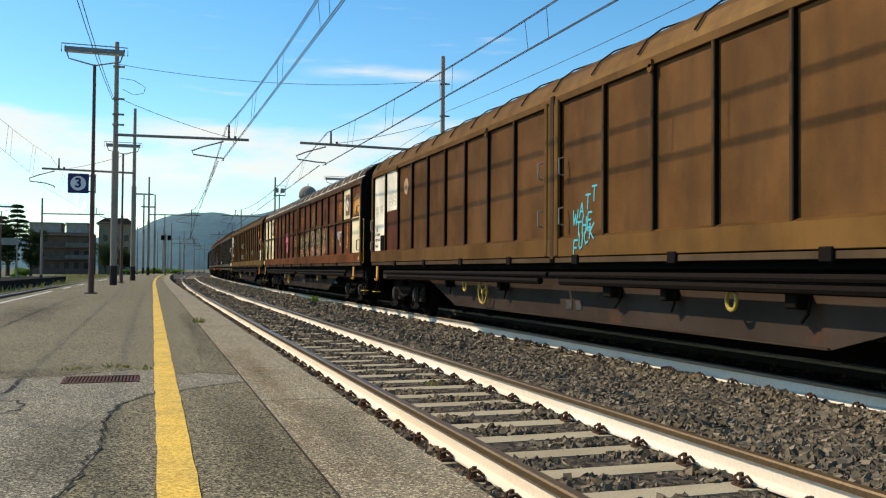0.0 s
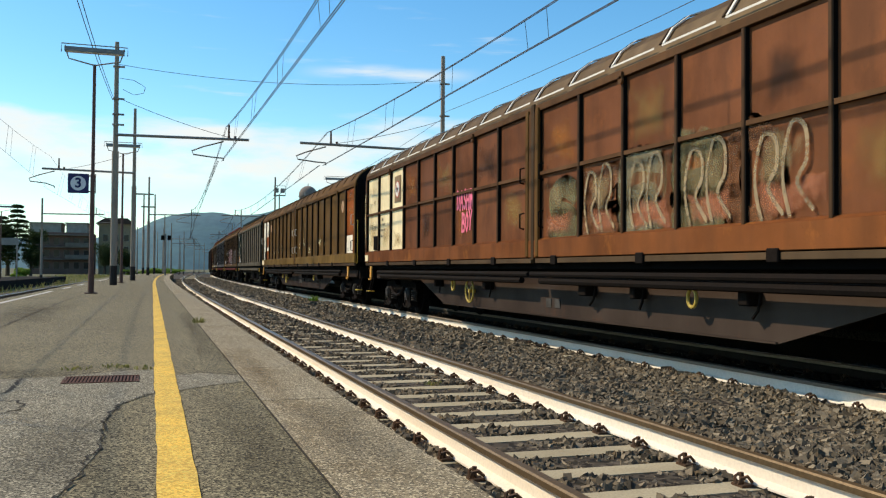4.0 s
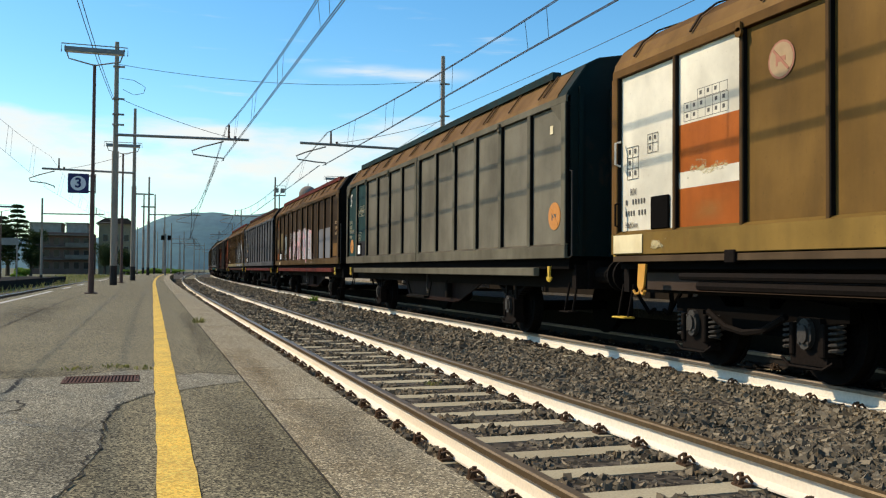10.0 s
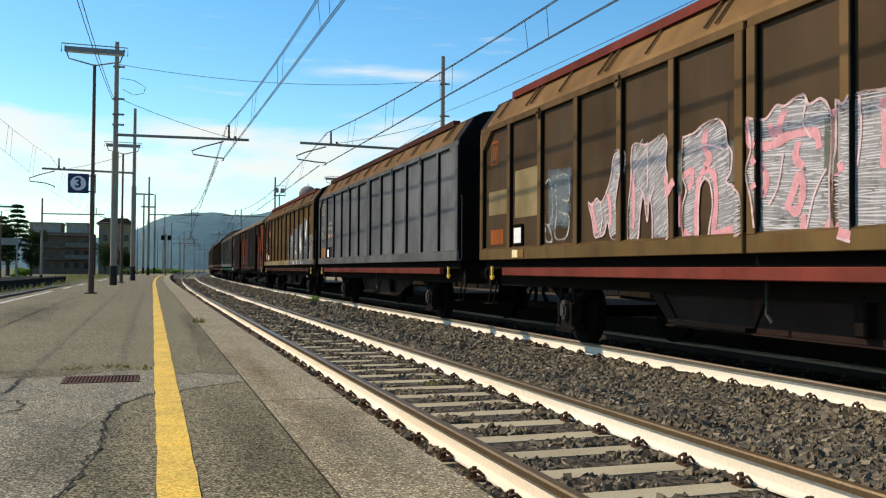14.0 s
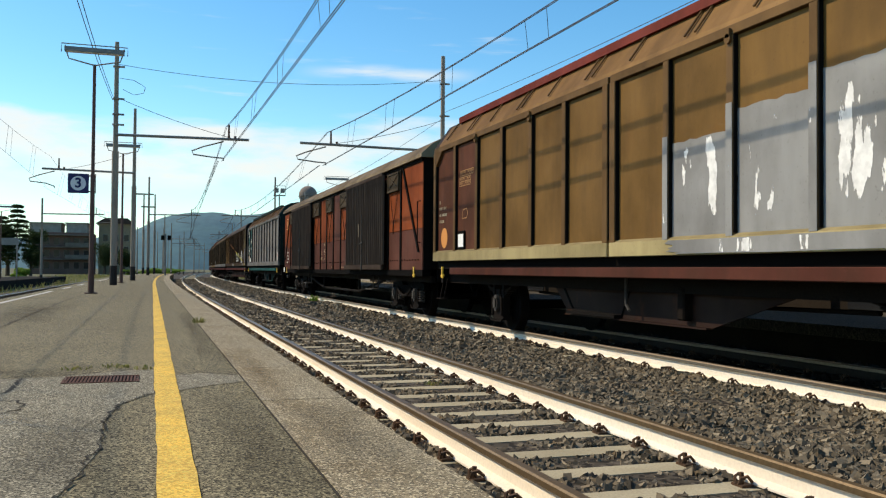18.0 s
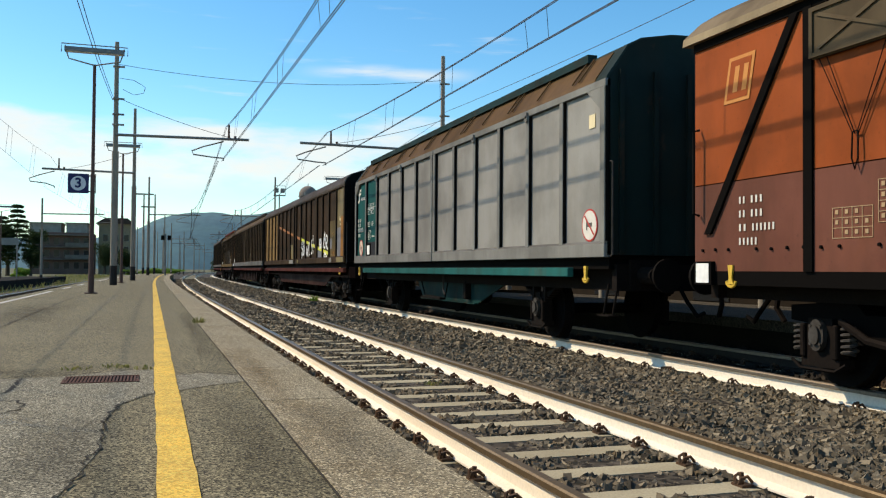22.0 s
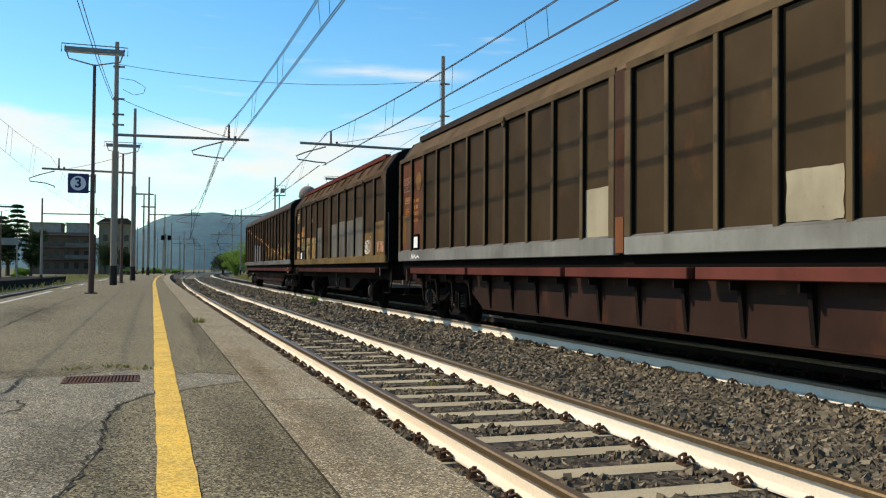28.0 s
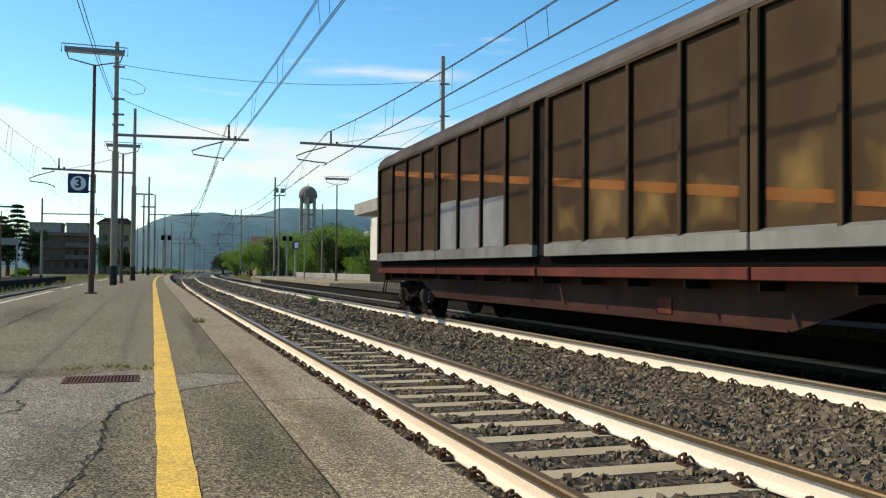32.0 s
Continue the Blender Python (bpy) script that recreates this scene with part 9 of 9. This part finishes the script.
def bush(x, y, z0, w, h, seed, name="shrub", label="dense green roadside shrub", mat="leaf", trunk=0.25, size=0.16):
    rnd = random.Random(seed)
    root = thing(name, label, "shrub" if name == "shrub" else "tree", "trackside greenery", m=pose(x, y, z0))
    bm = bmn()
    rod(bm, (0, 0, 0), (0, 0, h * trunk), w * 0.05, w * 0.04, 7)
    for k in range(5):
        a = k * 1.3 + rnd.random()
        tube(bm, [(0, 0, h * trunk * 0.6), (math.cos(a) * w * 0.2, math.sin(a) * w * 0.2, h * 0.45), (math.cos(a) * w * 0.34, math.sin(a) * w * 0.34, h * 0.7)], w * 0.010, 5)
    part("trunk", bm, M["bark"], root)
    clumps = []
    for k in range(16):
        a, r = rnd.uniform(0, 6.28), rnd.uniform(0.0, 0.36) * w
        zc = rnd.uniform(0.18 if trunk < 0.3 else trunk, 0.85) * h
        s = rnd.uniform(0.13, 0.24)
        clumps.append(((math.cos(a) * r, math.sin(a) * r, zc), (w * s, w * s, h * s * 0.75)))
    me = leaves(clumps, 900, size * 0.45, seed)
    part("crown", me, M[mat], root)
    return root


for k, (x, y, w, h) in enumerate(((14.9, 202, 6, 4.5), (15.8, 178, 6, 4.8), (16.6, 160, 7, 5.2), (17.4, 148, 7, 5.6), (18.2, 132, 7, 5.6), (19.6, 122, 7, 6.2), (18.6, 112, 6, 5.4), (20.5, 108, 7, 6.4), (19.6, 98, 6, 5.2), (21.6, 100, 7, 5.9), (21.6, 90, 6, 5.0), (22.8, 88, 7, 4.9), (24.5, 92, 7, 5.4), (26.0, 84, 6, 4.4), (16.6, 190, 7, 5.0), (20.5, 140, 9, 6.8), (24.0, 120, 9, 7.4), (28.5, 110, 9, 6.6))):
    bush(x, y, -0.3, w * 1.12, h * 1.12, 100 + k, mat="leaf" if k % 4 else "leaf_dark")
for k, (x, y, w, h) in enumerate(((-23.5, 150, 7, 8.5), (-25.5, 140, 7, 7.5), (-18.8, 158, 5, 8.0), (-22.5, 160, 7, 9.0), (-10.2, 214, 6, 7.5), (-6.2, 216, 5, 6.0))):
    bush(x, y, -0.3, w, h, 200 + k, "tree", "dark broadleaf tree behind the station tracks", "leaf_dark", 0.3, 0.2)
for k, (x, y, w, h) in enumerate(((-13.6, 106, 2.6, 1.5), (-3.5, 160, 4, 1.2), (0.5, 175, 5, 1.5), (3.0, 190, 6, 1.5))):
    bush(x, y, -0.3, w, h, 300 + k, label="low dusty green shrub beside the tracks")


def cedar(x, y, z0, w, h, seed):
    """A conifer with flat, drooping tiers of branches and sky between them."""
    rnd = random.Random(seed)
    root = thing("tree", "dark conifer with flat tiers of branches behind the station tracks", "tree", "trackside greenery", m=pose(x, y, z0))
    bm = bmn()
    rod(bm, (0, 0, 0), (0, 0, h * 0.96), w * 0.035, w * 0.008, 7)
    clumps = []
    for k in range(11):
        f = k / 10
        zt = h * (0.30 + 0.66 * f)
        reach = w * 0.5 * (1 - 0.72 * f) * rnd.uniform(0.8, 1.15)
        for j in range(4):
            a = k * 1.1 + j * 1.57 + rnd.uniform(-0.3, 0.3)
            ex, ey = math.cos(a) * reach, math.sin(a) * reach
            tube(bm, [(0, 0, zt), (ex * 0.6, ey * 0.6, zt + 0.12), (ex, ey, zt - 0.25)], w * 0.006, 5)
            for g in (0.55, 0.95):
                clumps.append(((ex * g, ey * g, zt + 0.1 - 0.3 * g), (w * 0.10, w * 0.10, 0.22)))
    part("trunk", bm, M["bark"], root)
    part("crown", leaves(clumps, 170, 0.10, seed), M["leaf_dark"], root)


cedar(-19.9, 150, -0.3, 4.6, 11.4, 5)
cedar(-22.4, 152, -0.3, 4.4, 9.6, 6)


def tuft(name, x, y, z0, r, h, count, seed, label, mat="grass"):
    rs = random.Random(seed)
    bm = bmn()
    for _ in range(count):
        a, d = rs.uniform(0, 6.28), r * math.sqrt(rs.random())
        px, py = math.cos(a) * d, math.sin(a) * d
        b, l = rs.uniform(0, 6.28), h * rs.uniform(0.4, 1.1)
        w = 0.006 + h * 0.035
        lx, ly = math.cos(b) * l * 0.5, math.sin(b) * l * 0.5
        nx, ny = -math.sin(b) * w, math.cos(b) * w
        v = [bm.verts.new(q) for q in ((px - nx, py - ny, 0), (px + nx, py + ny, 0), (px + lx * 0.5 + nx * 0.8, py + ly * 0.5 + ny * 0.8, l * 0.7), (px + lx, py + ly, l), (px + lx * 0.5 - nx * 0.8, py + ly * 0.5 - ny * 0.8, l * 0.7))]
        bm.faces.new(v)
    return thing(name, label, "weed", "weeds", "stuff", m=pose(x, y, z0), bm=bm, material=M[mat])


tuft("weed", 0.55, 11.2, ZP, 0.07, 0.075, 46, 1, "small green weed growing from the platform joint", "grass")
tuft("weed", 5.75, 33.0, -0.1, 0.16, 0.26, 60, 2, "green weed growing in the ballast by the rail", "leaf")
tuft("grass_tuft", -0.46, 6.25, ZP, 0.10, 0.020, 34, 3, "dry grass tuft in the asphalt joint by the grating")
tuft("grass_tuft", -0.22, 6.3, ZP, 0.10, 0.022, 40, 4, "dry grass tuft in the asphalt joint by the grating")
tuft("grass_tuft", -0.05, 6.15, ZP, 0.06, 0.025, 20, 5, "dry grass tuft in the asphalt joint by the grating")
tuft("weed", 3.05, 9.6, -0.19, 0.10, 0.05, 40, 6, "brown dead weed between the sleepers")
rs = np.random.RandomState(8)
bm = bmn()
for _ in range(5200):
    if rs.rand() < 0.5:
        y = rs.uniform(55, 190)
        x = rs.uniform(-16, -7.2)
    else:
        y = rs.uniform(60, 240)
        x = rs.uniform(10.2, 15) + shift(y)
        if y < 92 and x < 14.2:
            continue
    h, b = rs.uniform(0.12, 0.5), rs.uniform(0, 6.28)
    w = 0.035
    bm.faces.new([bm.verts.new(q) for q in ((x - w, y, -0.44), (x + w, y, -0.44), (x + w * 0.6 + math.cos(b) * 0.2, y + math.sin(b) * 0.2, h - 0.4))])
thing("dry_grass", "dry yellow-green grass along the railway", "grass", kind="stuff", bm=bm, material=M["grass"])

# ---- buildings and the far things ----
def wall_block(root, x0, x1, y0, y1, z0, z1, mat, name="wall"):
    bm = bmn()
    box(bm, x0, x1, y0, y1, z0, z1, 0.03)
    return part(name, bm, mat, root)


def window(root, x, y, z, w, h, mat=None):
    """A window in a wall that faces -y."""
    bm = bmn()
    for a in ((x - w / 2 - 0.08, x - w / 2, z - 0.08, z + h + 0.08), (x + w / 2, x + w / 2 + 0.08, z - 0.08, z + h + 0.08), (x - w / 2, x + w / 2, z + h, z + h + 0.08), (x - w / 2 - 0.1, x + w / 2 + 0.1, z - 0.1, z)):
        box(bm, a[0], a[1], y - 0.1, y + 0.02, a[2], a[3])
    f = part("window", bm, mat or M["concrete"], root)
    bm = bmn()
    box(bm, x - w / 2, x + w / 2, y - 0.03, y - 0.01, z, z + h)
    part("pane", bm, M["glass_dark"], f)


flats = thing("apartment_building", "dull red brick apartment block with concrete balconies and flat roof", "building", "far buildings")
wall_block(flats, -27.3, -13.9, 230, 245, -0.44, 9.6, M["brick_wall"])
wall_block(flats, -28.2, -21.2, 233, 243, 9.6, 11.8, M["concrete"], "roof_storey")
wall_block(flats, -20.0, -15.4, 233, 243, 9.6, 11.9, M["concrete"], "roof_storey")
wall_block(flats, -28.6, -20.8, 232.6, 243.4, 11.8, 12.05, M["concrete"], "roof_slab")
wall_block(flats, -20.4, -15.0, 232.6, 243.4, 11.9, 12.1, M["concrete"], "roof_slab")
for q, z in enumerate((3.0, 5.9, 8.8)):
    wall_block(flats, -27.6, -13.6, 228.6, 230, z, z + 0.22, M["concrete_dark"], "floor_slab")
    if q < 2:
        wall_block(flats, -19.8, -14.2, 228.4, 228.6, z + 0.22, z + 1.2, M["concrete_dark"], "balcony")
    for k in range(6):
        window(flats, -26.2 + 2.2 * k, 230, z - 2.1, 1.1, 1.5, M["concrete_dark"])
ochre = thing("apartment_building", "ochre plaster house with a shallow tiled roof", "building", "far buildings")
wall_block(ochre, -13.0, -5.2, 240, 252, -0.44, 12.4, M["ochre_wall"])
bm = bmn()
prism(bm, [(-13.8, 12.4), (-4.4, 12.4), (-6.2, 13.8), (-11.4, 13.8)], 239, 253, "y")
part("roof", bm, M["roof_tile"], ochre)
for z in (2, 5, 8):
    for k in range(3):
        window(ochre, -11.4 + 2.5 * k, 240, z, 1.1, 1.6)
house = thing("house", "small house with a dark tiled roof behind the shrubs", "building", "far buildings")
wall_block(house, 22, 32, 200, 212, -0.44, 6.4, M["ochre_wall"])
bm = bmn()
prism(bm, [(199, 6.3), (213, 6.3), (206, 8.6)], 21.4, 32.6, "x")
part("roof", bm, M["roof_tile"], house)
for k in range(3):
    window(house, 24 + 2.8 * k, 200, 3.2, 1.1, 1.4)
for x, w, z in ((142, 10, 28), (154, 12, 24), (167, 8, 27)):
    tower = thing("apartment_building", "distant pale apartment block", "building", "far buildings")
    wall_block(tower, x, x + w, 600, 612, -0.44, z, M["white_wall"])
    for q in range(6):
        for k in range(3):
            window(tower, x + w * (k + 0.6) / 3.2, 600, 3 + 3.6 * q, 1.5, 1.6)

tank = thing("water_tower", "round concrete water tower on six legs above the trees", "water tower", m=pose(66.6, 400, -0.44))
bm = bmn()
bmesh.ops.create_uvsphere(bm, u_segments=32, v_segments=20, radius=4.15)
for v in bm.verts:
    v.co.z += 35.3
part("tank", bm, M["tank_concrete"], tank, smooth=True)
for k in range(6):
    a = k * math.pi / 3 + 0.3
    bm = bmn()
    rod(bm, (3.6 * math.cos(a), 3.6 * math.sin(a), 0), (3.3 * math.cos(a), 3.3 * math.sin(a), 34), 0.72, n=10)
    part("leg", bm, M["concrete"], tank)
bm = bmn()
bmesh.ops.create_cone(bm, segments=24, radius1=4.3, radius2=4.3, depth=0.35, cap_ends=True)
for v in bm.verts:
    v.co.z += 34.6
part("gallery", bm, M["concrete_dark"], tank)
for zz in (26.5, 20.0):
    bm = bmn()
    bmesh.ops.create_cone(bm, segments=6, radius1=3.5, radius2=3.5, depth=0.6, cap_ends=True)
    for v in bm.verts:
        v.co.z += zz
    part("ring_beam", bm, M["concrete"], tank)
bm = bmn()
rod(bm, (0, 0, 39), (0, 0, 40.6), 0.25, 0.1, 8)
part("finial", bm, M["concrete_dark"], tank)

# The length behind the train is unseen and also keeps skylight from under it.
station = thing("station_building", "white plastered station building with a flat concrete canopy", "building")
wall_block(station, 12.45, 24, 4, 52, -0.44, 4.2, M["white_wall"])
wall_block(station, 11.0, 24.5, 2, 50, 4.2, 4.88, M["concrete"], "canopy")
for k in range(6):
    bm = bmn()
    rod(bm, (11.35, 8 + 6.5 * k, 0.42), (11.35, 8 + 6.5 * k, 4.2), 0.10, n=10)
    part("column", bm, M["concrete"], station)
for k in range(9):
    bm = bmn()
    box(bm, 12.38, 12.47, 7 + 5 * k, 8.4 + 5 * k, 0.45, 2.9)
    d = part("door", bm, M["glass_dark"], station)
# Tall near black plinth stands in for shade on the lower wall.
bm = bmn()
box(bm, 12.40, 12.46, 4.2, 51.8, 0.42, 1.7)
part("stone_plinth", bm, M["near_black"], station)
fence = thing("boundary_wall", "low cream boundary wall beside the far platform", "wall", kind="structure")
for k in range(14):
    wall_block(fence, 14.0 + shift(55 + 3 * k), 14.2 + shift(55 + 3 * k), 55 + 3 * k, 57.94 + 3 * k, -0.44, 0.8, M["concrete"], "wall_panel")

post_sign = thing("information_post", "pale information post with a small blue panel", "sign", m=pose(11.6 + shift(79), 79, 0.42))
bm = bmn()
rod(bm, (0, 0, 0), (0, 0, 2.6), 0.09, n=10)
part("post", bm, M["concrete"], post_sign)
bm = bmn()
box(bm, -0.3, 0.3, -0.1, 0.1, 2.5, 3.2, 0.03)
pnl = part("panel", bm, M["sign_blue"], post_sign)
bm = bmn()
box(bm, -0.1, 0.24, -0.11, -0.1, 2.6, 3.1)
part("panel_face", bm, M["sign_white"], pnl)
for x, y in ((11.0, 84.0), (0.0, 88.0)):
    sig = thing("signal", "black railway signal heads on a grey post", "signal", "signals", m=pose(x + shift(y) + 0.45, y, 0.2))
    bm = bmn()
    rod(bm, (0, 0, 0), (0, 0, 4.2), 0.08, n=8)
    part("post", bm, M["galv"], sig)
    for s in (-0.32, 0.42):
        bm = bmn()
        box(bm, s * 0.8 - 0.16, s * 0.8 + 0.16, -0.12, 0.12, 3.6, 4.05, 0.03)
        part("signal_head", bm, M["black"], sig)

left_plat = thing("platform_left", "low dark platform beyond the third track", "platform", kind="structure")
bm = bmn()
along(bm, [(-14.0, -0.44), (-9.6, -0.44), (-9.6, 0.2), (-14.0, 0.2)], spans(20, 100, 8))
part("platform_body", bm, M["near_black"], left_plat)
board = thing("station_name_board", "pale station board on two posts", "sign", m=pose(-11.0, 76, 0.2))
bm = bmn()
for s in (-0.95, 0.95):
    rod(bm, (s, 0, 0), (s, 0, 3.15), 0.05, n=8)
part("post", bm, M["galv"], board)
bm = bmn()
box(bm, -1.05, 1.05, -0.04, 0.04, 2.65, 3.2)
part("board", bm, M["concrete"], board)
lp = lamp_post(-11.3, 74, 5.15, 0.2, "grey platform lamp post on the third platform")
blue = thing("platform_sign", "dark blue platform sign on a pale post", "sign", m=pose(-10.4, 64.5, 0.2))
bm = bmn()
rod(bm, (0, 0, 0), (0, 0, 2.2), 0.11, n=8)
part("post", bm, M["concrete"], blue)
bm = bmn()
box(bm, -0.55, 0.55, -0.06, 0.06, 1.85, 2.75)
part("panel", bm, M["sign_blue"], blue)

# ---- hills ----
bm = bmn()
pts = [(-900, 40), (-500, 45), (-250, 60), (-120, 60), (-41, 79), (0, 100), (34, 114), (81, 121), (152, 120), (201, 122), (263, 132), (353, 137), (431, 134), (622, 147), (900, 150), (1500, 120), (2300, 90)]
rows = []
for j, f in enumerate((0.0, 0.45, 0.75, 1.0, 0.6)):
    row = []
    for k in range(161):
        x = -900 + 20 * k
        i = max(0, max(q for q in range(len(pts) - 1) if pts[q][0] <= x))
        (xa, za), (xb, zb) = pts[i], pts[i + 1]
        z = za + (zb - za) * (x - xa) / (xb - xa)
        z = z * f + 6 * noise.noise((x * 0.02, j * 3.1, 0)) * f + (2.5 * noise.noise((x * 0.11, j, 5)) if f == 1.0 else 0)
        row.append(bm.verts.new((x, 1650 + 100 * j + 60 * noise.noise((x * 0.006, j, 2)), z - 0.5 if f else -2)))
    rows.append(row)
for a, b in zip(rows, rows[1:]):
    for k in range(160):
        bm.faces.new((a[k], a[k + 1], b[k + 1], b[k]))
thing("backdrop_hills", "long wooded hills, distance haze put into their blue colour", "hills", kind="structure", bm=bm, material=M["hill"])
for p in bpy.data.objects["backdrop_hills"].data.polygons:
    p.use_smooth = True


# ---- motion of the train ----
PACE = {0: 0.084, 1: 0.179, 2: 0.369, 3: 0.21, 4: 0.13, 5: 0.05, 6: -0.007, 7: -0.049, 8: -0.378, 9: -0.27, 10: -0.308, 11: -0.436, 12: -0.287, 13: -0.285, 14: -0.217, 15: -0.17, 16: -0.12, 17: -0.082,
        18: -0.046, 19: -0.006, 20: 0.138, 21: 0.215, 22: 0.396, 23: 0.583, 24: 0.606, 25: 0.44, 26: 0.19, 27: -0.05, 28: -0.258, 29: -0.085, 30: -0.004, 31: 0.067, 32: -0.02}


def s_of(t):
    """How far the train has come at t seconds: a gentle speeding up, with small offsets that fit its place in the
    camera's view.
    """
    k = min(int(max(t, 0)), 31)
    f = min(max(t - k, 0.0), 1.0)
    return 5.42695 * t + 0.0607300 * t * t - 0.000414981 * t ** 3 + 5.9493e-6 * t ** 4 + PACE[k] + (PACE[k + 1] - PACE[k]) * f


def place(centre, t):
    y = centre - s_of(t)
    return pose(T2 + shift(y), y, Z2 - RIDE, rz=-math.degrees(heading(y)))


def motions():
    for wagon, centre in TRAIN:
        walk(wagon, [(t, place(centre, t)) for t in range(0, 33)])
    turn = 2.89
    times_list = [0.0]
    t = 0.0
    while t < 32.0:
        v = (s_of(t + 0.05) - s_of(t)) / 0.05
        t += 0.2 * turn / v
        times_list.append(min(t, 32.0))
    seen, keyed = -1, []
    for t in times_list:
        if frame(t) != seen:
            keyed.append(t)
            seen = frame(t)
    for wheel, (x, y, z) in WHEELS:
        walk(wheel, [(t, pose(x, y, z, rx=math.degrees(s_of(t) / 0.46))) for t in keyed])


motions()
